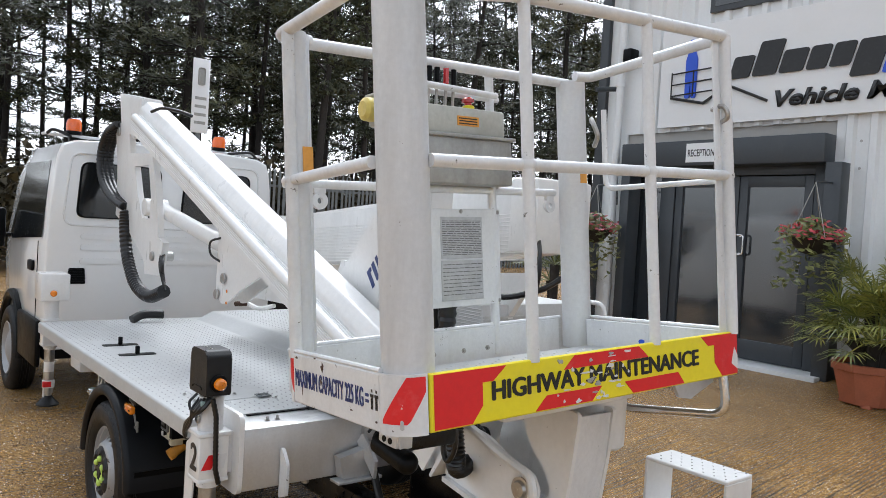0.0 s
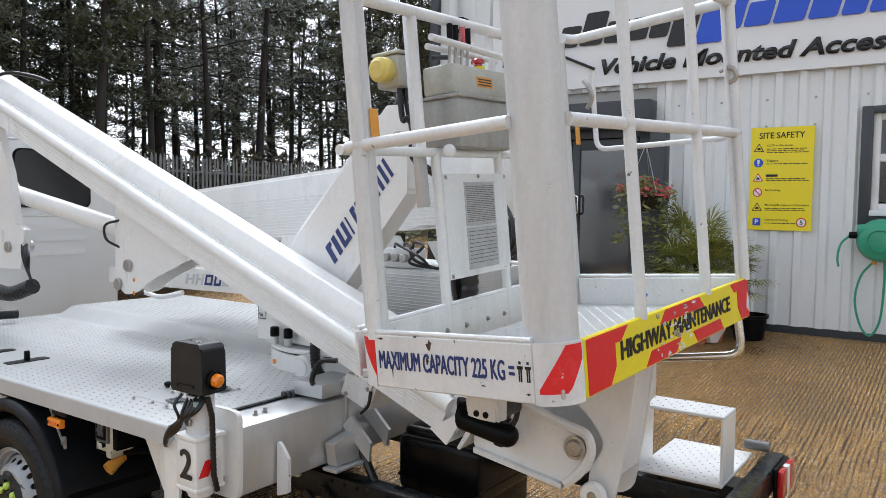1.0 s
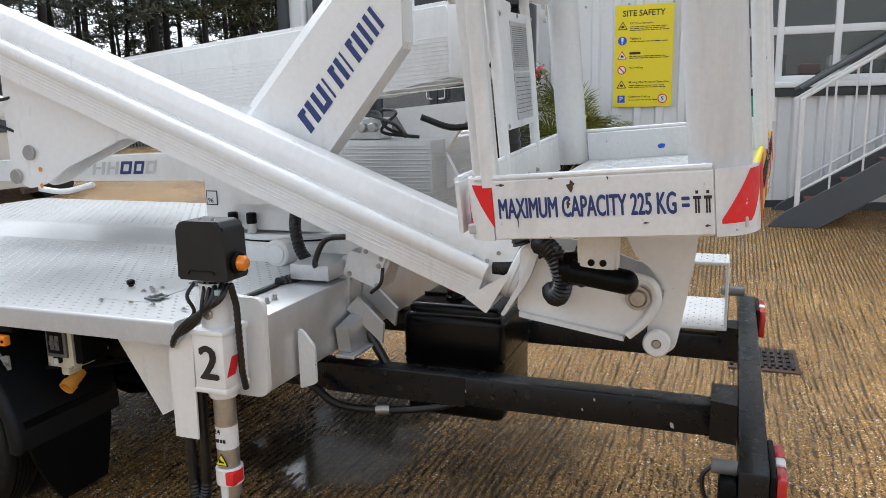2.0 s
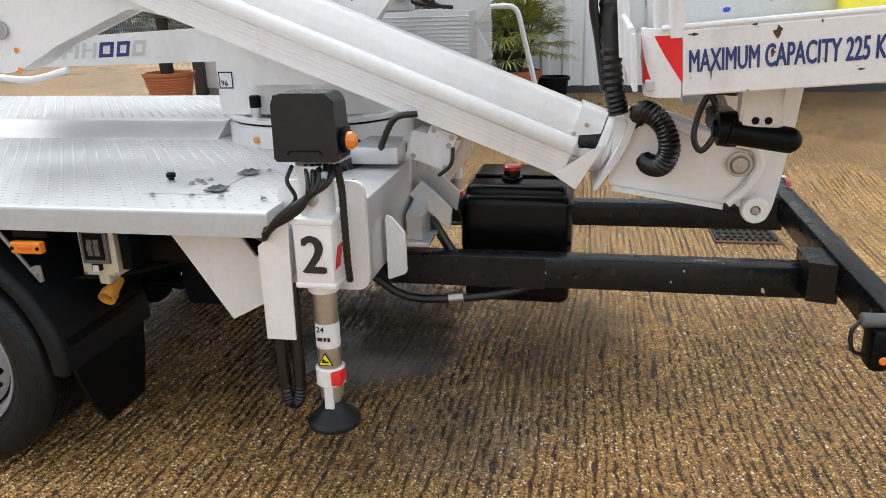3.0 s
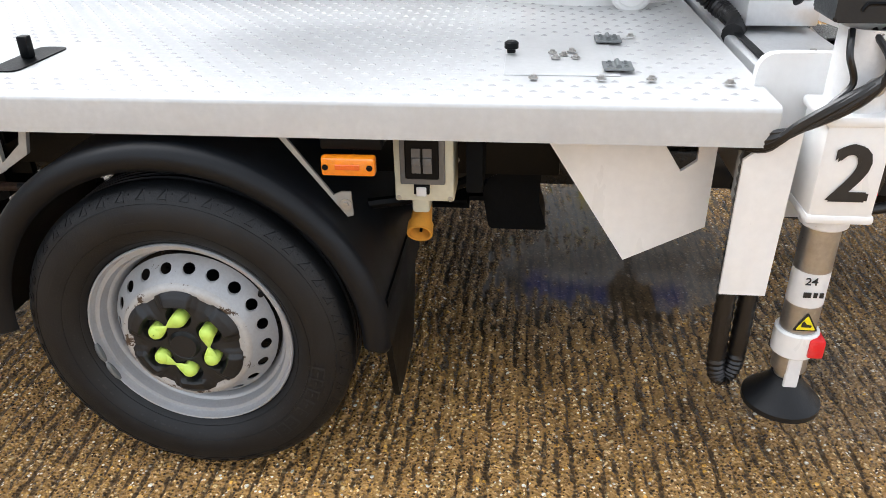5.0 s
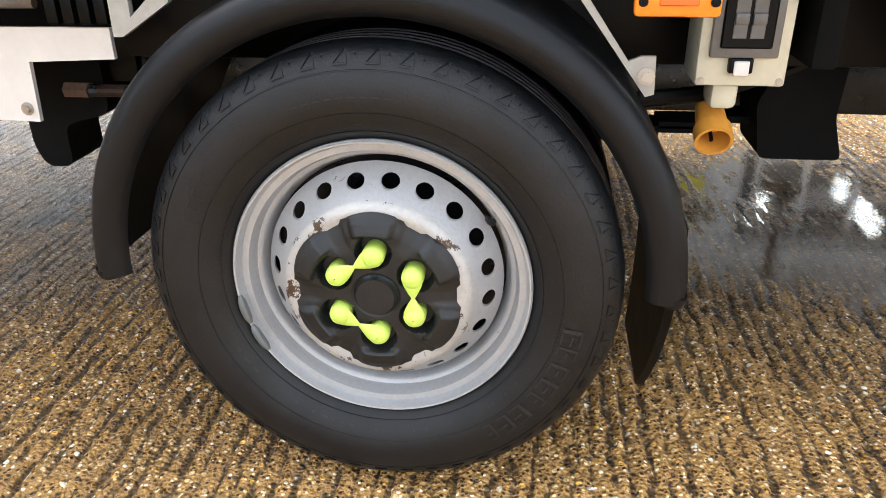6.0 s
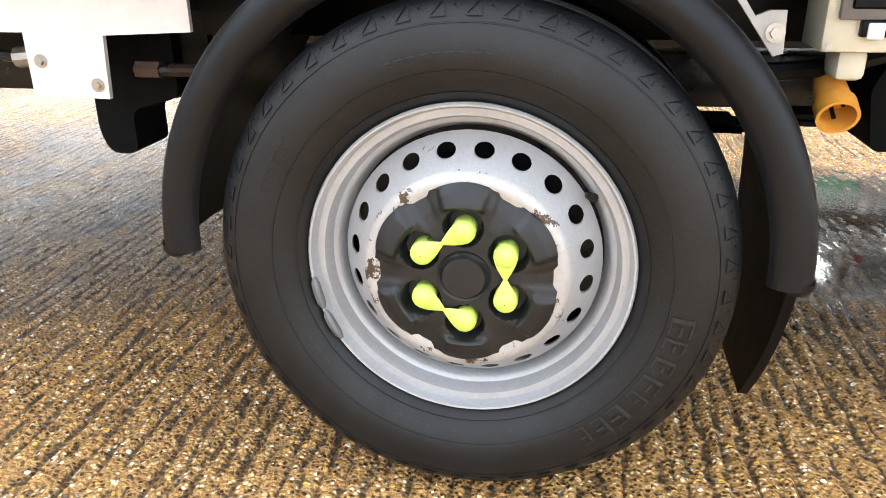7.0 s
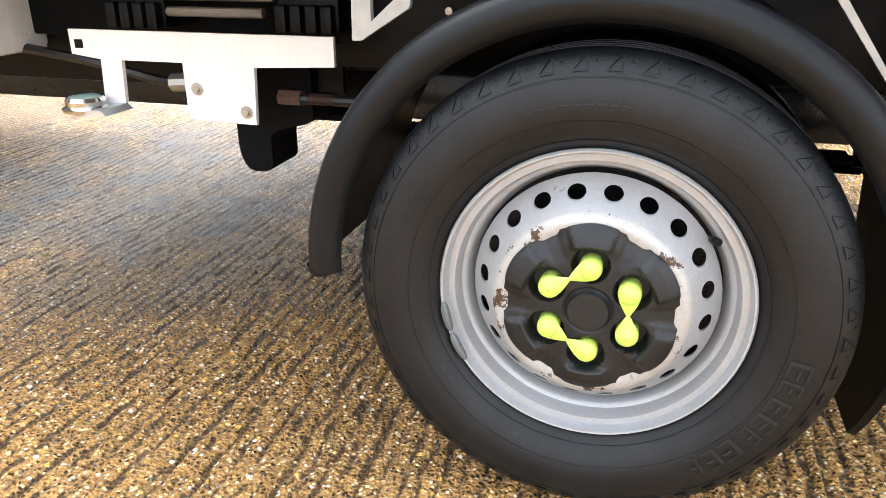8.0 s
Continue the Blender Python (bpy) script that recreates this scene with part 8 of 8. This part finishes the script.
# steel stair with a railing
st = thing("steel_stair", (5.1, -1.9, 0.3), "dark grey steel stair with white railings and brick-red treads", "stair")
SY, SG = -1.80, 0.26
for x in (4.55, 5.20):
    bm = plate([(SY + 0.10, SG), (SY - 0.30, SG), (SY - 3.8, SG + 2.20), (SY - 3.8, SG + 2.50), (SY - 0.02, SG + 0.12)], "x", x - 0.03, x + 0.03)
    part("stringer", bm, stair_paint, st)
for k in range(11):
    part("tread", box(4.58, 5.17, SY - 0.52 - 0.29 * k, SY - 0.22 - 0.29 * k, SG + 0.16 + 0.183 * k, SG + 0.20 + 0.183 * k, 0.004), brick_red, st)
for x in (4.55, 5.20):
    dz = 0.63
    for k in range(15):
        y = SY - 0.12 - 0.24 * k
        z = SG + 0.10 + dz * (SY - 0.05 - y)
        part("baluster", tube([(x, y, z), (x, y, z + 0.95)], 0.022 if k == 0 else 0.009, 8), upvc, st)
    for h, r, mt in ((0.95, 0.016, upvc), (0.16, 0.011, upvc), (1.04, 0.020, stair_paint)):
        part("handrail", tube([(x, SY - 0.10, SG + 0.13 + h), (x, SY - 3.7, SG + 0.13 + dz * 3.6 + h)], r, 10), mt, st)

# drain grate in the yard
gr = thing("drain_grate", (1.57, -1.56, 0.0), "dark cast iron drain grate in the concrete", "grate")
part("grate_frame", box(1.38, 1.76, -1.74, -1.40, -0.02, 0.010, 0.004), rust, gr)
for k in range(9):
    part("grate_bar", box(1.41, 1.73, -1.715 + 0.036 * k, -1.697 + 0.036 * k, 0.010, 0.020, 0.002, 1), chassis_paint, gr)
for k in range(4):
    part("grate_bar", box(1.455 + 0.068 * k, 1.467 + 0.068 * k, -1.72, -1.42, 0.008, 0.0185, 0.002, 1), chassis_paint, gr)


# ---- plants ----
def fan_leaf(bm, base, d, up, size, n=13, droop=0.25):
    """A fan palm leaf: a stalk and a half-circle of narrow pleated blades."""
    d = d.normalized()
    side = d.cross(up).normalized()
    nrm = side.cross(d)
    tip = base + d * size * 0.9 + Vector((0, 0, -droop * size * 0.2))
    sweep(bm, [base, base.lerp(tip, 0.5) + Vector((0, 0, 0.03)), tip], [0.008, 0.006, 0.004], 5)
    for k in range(n):
        a = radians(-100 + 200 * k / (n - 1)) + random.uniform(-0.05, 0.05)
        v = (d * math.cos(a) + side * math.sin(a)).normalized()
        l = size * random.uniform(0.55, 0.75) * (0.75 + 0.25 * math.cos(a))
        mid = tip + v * l * 0.55 + nrm * random.uniform(-0.01, 0.02)
        end = tip + v * l + Vector((0, 0, -droop * l * random.uniform(0.4, 1.1)))
        w = v.cross(nrm).normalized() * size * 0.019
        a0, a1, b0, b1, e = (bm.verts.new(p) for p in (tip - w * 0.3, tip + w * 0.3, mid - w, mid + w, end))
        bm.faces.new((a0, a1, b1, b0))
        bm.faces.new((b0, b1, e))


def palm(name, base, pot_fn, crowns, label):
    random.seed(len(label))
    p = thing(name, base, label, "potted palm", "potted palms")
    h = pot_fn(p, Vector(base))
    o = Vector(base) + Vector((0, 0, h))
    part("soil", drum(o, "z", 0.19, -0.03, -0.015, 20), soil, p)
    for dx, dy, th, size, n in crowns:
        top = o + Vector((dx, dy, th))
        part("trunk", tube([o + Vector((dx * 0.3, dy * 0.3, -0.03)), o.lerp(top, 0.6), top], [0.055, 0.05, 0.06], 10), bark, p)
        bm = bmesh.new()
        for k in range(n):
            a = 2 * math.pi * k / n * 2.4 + random.uniform(-0.3, 0.3)
            e = random.uniform(-0.25, 1.2)
            d = Vector((math.cos(a) * math.cos(e), math.sin(a) * math.cos(e), math.sin(e)))
            fan_leaf(bm, top, d, Vector((0, 0, 1)) if e < 1.1 else Vector((0.3, 0, 1)), size * random.uniform(0.8, 1.1), 19, 0.22)
        part("palm_leaves", bm, palm_green, p, "", 0)
    return p


def hex_pot(p, b):
    prof = [(0.21, 0.0), (0.22, 0.03), (0.285, 0.27), (0.305, 0.275), (0.31, 0.33), (0.29, 0.335), (0.27, 0.30)]
    part("pot", turn(prof, b, "z", 8), terracotta, p, "faceted terracotta tub", 20)
    for k in range(4):
        a = math.pi / 2 * k + 0.4
        part("pot_foot", box(b.x + 0.16 * math.cos(a) - 0.04, b.x + 0.16 * math.cos(a) + 0.04, b.y + 0.16 * math.sin(a) - 0.04, b.y + 0.16 * math.sin(a) + 0.04, b.z - 0.03, b.z + 0.012, 0.006), terracotta, p)
    return 0.32


def ribbed_pot(p, b):
    prof = [(0.17, 0.0)]
    for k in range(12):
        z = 0.02 + 0.025 * k
        r = 0.175 + 0.062 * k / 11
        prof += [(r + 0.006, z), (r + 0.006, z + 0.012), (r, z + 0.016)]
    prof += [(0.255, 0.33), (0.26, 0.36), (0.235, 0.36), (0.215, 0.31)]
    part("pot", turn(prof, b, "z", 36), orange_clay, p, "ribbed orange clay pot", 25)
    return 0.33


palm("potted_palm", (4.72, 0.03, 0.275), hex_pot, ((0.05, 0.03, 0.44, 0.42, 30), (-0.10, -0.08, 0.20, 0.42, 28), (0.05, -0.16, 0.22, 0.38, 20), (-0.05, 0.14, 0.20, 0.38, 20)), "bushy fan palm in a faceted terracotta tub by the wall")
palm("potted_palm", (4.55, 3.46, 0.28), ribbed_pot, ((0.0, 0.0, 0.55, 0.42, 26), (0.05, 0.10, 0.35, 0.36, 14)), "fan palm in a ribbed orange clay pot by the entrance")
bp_ = thing("plant_pot", (4.95, -0.36, 0.29), "empty black plastic plant pot by the wall", "pot")
part("pot", turn([(0.001, 0.005), (0.13, 0.0), (0.155, 0.20), (0.17, 0.205), (0.17, 0.235), (0.155, 0.235), (0.145, 0.19), (0.13, 0.10), (0.001, 0.10)], (4.95, -0.36, 0.29), "z", 28), black_plastic, bp_)
bb_ = thing("plant_pot", (4.75, 2.55, 0.275), "dark square planter by the entrance", "pot")
part("pot", box(4.62, 4.88, 2.40, 2.70, 0.275, 0.52, 0.015), grey_plastic, bb_)


def hanging_basket(base, label):
    random.seed(7)
    p = thing("hanging_basket", base, label, "hanging basket", "hanging baskets")
    o = Vector(base)
    part("bowl", turn([(0.001, -0.16), (0.10, -0.13), (0.17, -0.05), (0.19, 0.0), (0.17, 0.0), (0.12, -0.06), (0.001, -0.10)], o, "z", 24), soil, p)
    for k in range(3):
        a = 2 * math.pi * k / 3
        part("chain", tube([o + Vector((0.18 * math.cos(a), 0.18 * math.sin(a), 0)), o + Vector((0, 0, 0.5))], 0.004, 6), steel, p)
    part("wall_bracket", tube([o + Vector((0, 0, 0.5)), o + Vector((0.35, 0, 0.52)), o + Vector((0.37, 0, 0.3))], 0.01, 8), anthracite, p)

    def leaves(count, spread, drop, size, mat, name):
        bm = bmesh.new()
        for _ in range(count):
            a, r = random.uniform(0, 6.28), spread * math.sqrt(random.random())
            z = random.uniform(0.02, 0.2) * (1 - r / spread * 0.5) - (drop * random.random() ** 1.6 if r > spread * 0.55 else 0)
            c = o + Vector((r * math.cos(a), r * math.sin(a), z))
            d = Vector((random.gauss(0, 1), random.gauss(0, 1), random.gauss(0, 0.6))).normalized()
            e = d.orthogonal().normalized() * size * random.uniform(0.35, 0.6)
            d = d * size * random.uniform(0.7, 1.2)
            q = [bm.verts.new(c + v) for v in (-d, e * 0.8 - d * 0.1, d, -e * 0.8 - d * 0.1)]
            bm.faces.new(q)
        part(name, bm, mat, p, "", 0, kind="stuff")
    leaves(420, 0.30, 0.55, 0.045, ivy_green, "trailing_foliage")
    leaves(170, 0.27, 0.05, 0.034, petal, "red_blossom")


hanging_basket((4.80, 0.62, 1.62), "hanging basket of red flowers with trailing leaves")
hanging_basket((4.72, 3.05, 1.60), "hanging basket of red flowers beside the entrance")

# ---- boundary: palisade fence, sign, far car ----
FY, FG, FH = 15.0, 0.30, 2.42
fence = thing("palisade_fence", (6, FY, FG), "grey galvanised palisade fence along the yard", "fence")
pale_poly = [(-0.034, 0.0), (0.034, 0.0), (0.034, FH - 0.12), (0.012, FH), (-0.012, FH), (-0.034, FH - 0.12)]
pale_mesh = finish(plate(pale_poly, "y", 0.0, 0.012), galv, 0)
x = 5.1
while x < 34:
    place("pale", pale_mesh, Matrix.Translation((x, FY - 0.03 + random.uniform(-0.006, 0.006), FG + random.uniform(-0.02, 0.02))) @ Matrix.Rotation(random.uniform(-0.012, 0.012), 4, "Y"), fence)
    x += 0.130
x = 5.2
while x < 34:
    part("fence_post", box(x - 0.04, x + 0.04, FY + 0.03, FY + 0.12, 0.0, FG + FH - 0.05, 0.004), galv, fence)
    x += 2.75
for z in (FG + 0.35, FG + FH - 0.42):
    part("fence_rail", box(5.05, 34, FY - 0.018, FY + 0.03, z - 0.03, z + 0.03, 0.003), galv, fence)
ys = thing("yard_sign", (2.84, 10.45, 0.0), "weathered white notice board on a tall post", "sign")
part("post", tube([(2.84, 10.46, 0.0), (2.84, 10.46, 4.1)], 0.04, 12), galv, ys)
part("board", box(2.69, 2.99, 10.4, 10.43, 2.9, 4.18, 0.01), sign_white, ys)
part("faded_crest", box(2.78, 2.90, 10.392, 10.40, 3.72, 4.02, 0.03), silver_box, ys)
for k in range(4):
    part("faded_bar", box(2.74, 2.94, 10.395, 10.40, 3.05 + 0.14 * k, 3.10 + 0.14 * k), silver_box, ys)
car = thing("parked_car", (3.6, 7.4, 0.2), "pale parked car near the fence", "car")
bm = plate(round_poly([(2.2, 0.45), (5.6, 0.45), (5.75, 0.75), (5.55, 1.0), (4.9, 1.08), (4.35, 1.52), (3.1, 1.55), (2.45, 1.12), (2.15, 1.05)], 0.08), "y", 6.9, 8.4)
bmesh.ops.bevel(bm, geom=[e for e in bm.edges if abs(e.verts[0].co.y - e.verts[1].co.y) < 1e-6], offset=0.08, segments=3, affect="EDGES")
part("body", bm, cream_paint, car)
part("side_glass", plate(round_poly([(2.62, 1.13), (4.6, 1.13), (4.25, 1.46), (3.1, 1.48)], 0.04), "y", 6.885, 6.9), dark_glass, car)
for x in (2.85, 4.95):
    part("wheel", turn([(0.001, 6.88), (0.2, 6.88), (0.30, 6.89), (0.32, 6.93), (0.32, 7.08)], (x, 0, 0.52), "y", 28), rubber, car)



# ---- vans parked across the yard, mirrored in the entrance glass ----
def parked_van(x, y, turn_by):
    van = thing("parked_van", (x, y, 0.0), "white panel van with a red and yellow chevron tail", "van", "parked vans")
    m = Matrix.Translation((x, y, 0)) @ Matrix.Rotation(radians(turn_by), 4, "Z")

    def vp(name, bm, mat, parent=van):
        return part(name, bm, mat, parent, "", 35, m)
    side = round_poly([(-2.3, 0.35), (2.35, 0.35), (2.45, 0.75), (2.30, 1.05), (1.75, 1.20), (1.15, 2.00), (0.80, 2.15), (-2.25, 2.15), (-2.32, 1.9)], 0.12)
    bm = plate(side, "y", -0.88, 0.88)
    bmesh.ops.bevel(bm, geom=[e for e in bm.edges if abs(e.verts[0].co.y - e.verts[1].co.y) < 1e-6], offset=0.06, segments=3, affect="EDGES")
    vp("body", bm, cab_paint)
    for s in (-1, 1):
        vp("side_glass", plate(round_poly([(0.45, 1.25), (1.50, 1.25), (1.02, 1.88), (0.45, 1.92)], 0.05), "y", s * 0.885 - 0.006, s * 0.885 + 0.006), dark_glass)
        for u in (-1.45, 1.55):
            tyre = vp("wheel", turn([(0.10, s * 0.93), (0.20, s * 0.925), (0.30, s * 0.92), (0.33, s * 0.89), (0.33, s * 0.70)], (u, 0, 0.33), "y", 28), rubber)
            vp("rim", turn([(0.001, s * 0.91), (0.10, s * 0.915), (0.19, s * 0.905), (0.20, s * 0.935)], (u, 0, 0.33), "y", 24), rim_paint, tyre)
        vp("mirror", box(1.22, 1.36, s * 0.98 - 0.09, s * 0.98 + 0.09, 1.18, 1.42, 0.03), black_plastic)
    vp("bumper", box(-2.38, -2.30, -0.85, 0.85, 0.35, 0.60, 0.02), black_plastic)
    for k in range(6):
        vp("chevron", plate([(-0.80 + 0.27 * k, 0.75), (-0.66 + 0.27 * k, 0.75), (-0.58 + 0.27 * k, 1.15), (-0.72 + 0.27 * k, 1.15)], "x", -2.335, -2.322), red_film if k % 2 else yellow_film)


parked_van(-4.6, 8.6, 35)
parked_van(-7.0, 6.2, 28)
parked_van(-8.5, 11.5, 80)

# ---- pines behind the fence ----
random.seed(11)


def pine_meshes(k):
    """Trunk with limbs, and a crown of needle tufts; lengths in metres."""
    rnd = random.Random(100 + k)
    H = rnd.uniform(13, 16)
    bmt = bmesh.new()
    bx, by = rnd.uniform(-0.9, 0.9), rnd.uniform(-0.9, 0.9)
    line = [Vector((bx * (i / 8) ** 2 + rnd.uniform(-0.03, 0.03), by * (i / 8) ** 2, H * i / 8)) for i in range(9)]
    r0 = rnd.uniform(0.10, 0.17)
    sweep(bmt, line, [r0 * (1.12 - 0.95 * i / 8) for i in range(9)], 8)
    verts, faces = [], []
    first = rnd.uniform(3.7, 5.4)
    n = 46
    for j in range(n):
        f = j / n
        z = first + (H - first - 0.4) * f + rnd.uniform(-0.2, 0.2)
        a = rnd.uniform(0, 6.28)
        l = (2.3 - 1.4 * f) * rnd.uniform(0.55, 1.1) * (0.65 if f < 0.12 else 1.0)
        base = Vector((bx * (z / H) ** 2, by * (z / H) ** 2, z))
        d = Vector((math.cos(a), math.sin(a), rnd.uniform(-0.15, 0.35)))
        mid, end = base + d * l * 0.55 + Vector((0, 0, -0.05)), base + d * l + Vector((0, 0, rnd.uniform(-0.25, 0.15)))
        sweep(bmt, [base, mid, end], [0.035 * (1 - 0.6 * f), 0.02, 0.008], 4)
        if j % 5 == 0 and f < 0.25:
            continue
        for c in range(rnd.randint(4, 7)):
            w = rnd.uniform(0.35, 1.0)
            o = (base.lerp(mid, w * 2) if w < 0.5 else mid.lerp(end, w * 2 - 1)) + Vector((rnd.gauss(0, 0.24), rnd.gauss(0, 0.24), rnd.gauss(0.03, 0.14)))
            for q in range(22):
                v = Vector((rnd.gauss(0, 1), rnd.gauss(0, 1), rnd.gauss(0.25, 0.8)))
                v.normalize()
                root = o + Vector((rnd.gauss(0, 0.13), rnd.gauss(0, 0.13), rnd.gauss(0, 0.06)))
                s = v.orthogonal().normalized() * rnd.uniform(0.016, 0.042)
                tip = root + v * rnd.uniform(0.12, 0.30)
                i0 = len(verts)
                verts += [root - s, root + s, tip]
                faces.append((i0, i0 + 1, i0 + 2))
    crown = bpy.data.meshes.new("mesh")
    crown.from_pydata([tuple(v) for v in verts], [], faces)
    crown.materials.append(needles)
    return finish(bmt, bark, 60), crown


kinds = [pine_meshes(k) for k in range(6)]
spots = []
rnd = random.Random(5)
for _ in range(6000):
    x, y = rnd.uniform(-10, 40), rnd.uniform(16.2, 36)
    gap = (1.6 if y < 26 else 2.2) if x > 4.0 else 2.5
    if all((x - a) ** 2 + (y - b2) ** 2 > gap * gap for a, b2 in spots):
        spots.append((x, y))
    if len(spots) > 108:
        break
for i, (x, y) in enumerate(spots):
    trunk_me, crown_me = kinds[i % 6]
    tree = thing("pine_tree", (x, y, 0.0), "tall dark pine with a bare lower trunk behind the fence", "tree", "pine wood")
    s = rnd.uniform(0.85, 1.15)
    mt = Matrix.Translation((x, y, 0.0)) @ Matrix.Rotation(rnd.uniform(0, 6.28), 4, "Z") @ Matrix.Rotation(rnd.uniform(-0.03, 0.03), 4, "X") @ Matrix.Scale(s, 4)
    place("trunk", trunk_me, mt, tree)
    place("crown", crown_me, mt, tree)
# low scrub under the trees
rs = np.random.RandomState(3)
N = 190000
cx, cy = rs.uniform(-14, 42, N), 15.6 + rs.rand(N) ** 1.5 * 20
hz = rs.rand(N) ** 1.3 * (1.1 + 0.7 * np.sin(cx * 0.9) * np.sin(cy * 0.7 + 1)) + rs.rand(N) * np.where(cx < 4.5, 1.5, 1.9)
P = np.stack([cx, cy, 0.1 + np.abs(hz)], -1)
D = rs.normal(size=(N, 3)) * [0.12, 0.12, 0.11]
S = rs.normal(size=(N, 3)) * 0.052
V = np.stack([P - S, P + S, P + D], 1).reshape(-1, 3)
me = bpy.data.meshes.new("mesh")
me.from_pydata(V.tolist(), [], np.arange(3 * N).reshape(-1, 3).tolist())
me.materials.append(scrub)
ob = new("undergrowth", me)
tagged(ob, "brown and green scrub under the pines", "undergrowth", kind="stuff")

# the plan is drawn in units of U metres
for ob in list(scene.objects):
    if ob.parent is None and ob.type in ("MESH", "EMPTY"):
        ob.matrix_basis = Matrix.Scale(U, 4) @ ob.matrix_basis
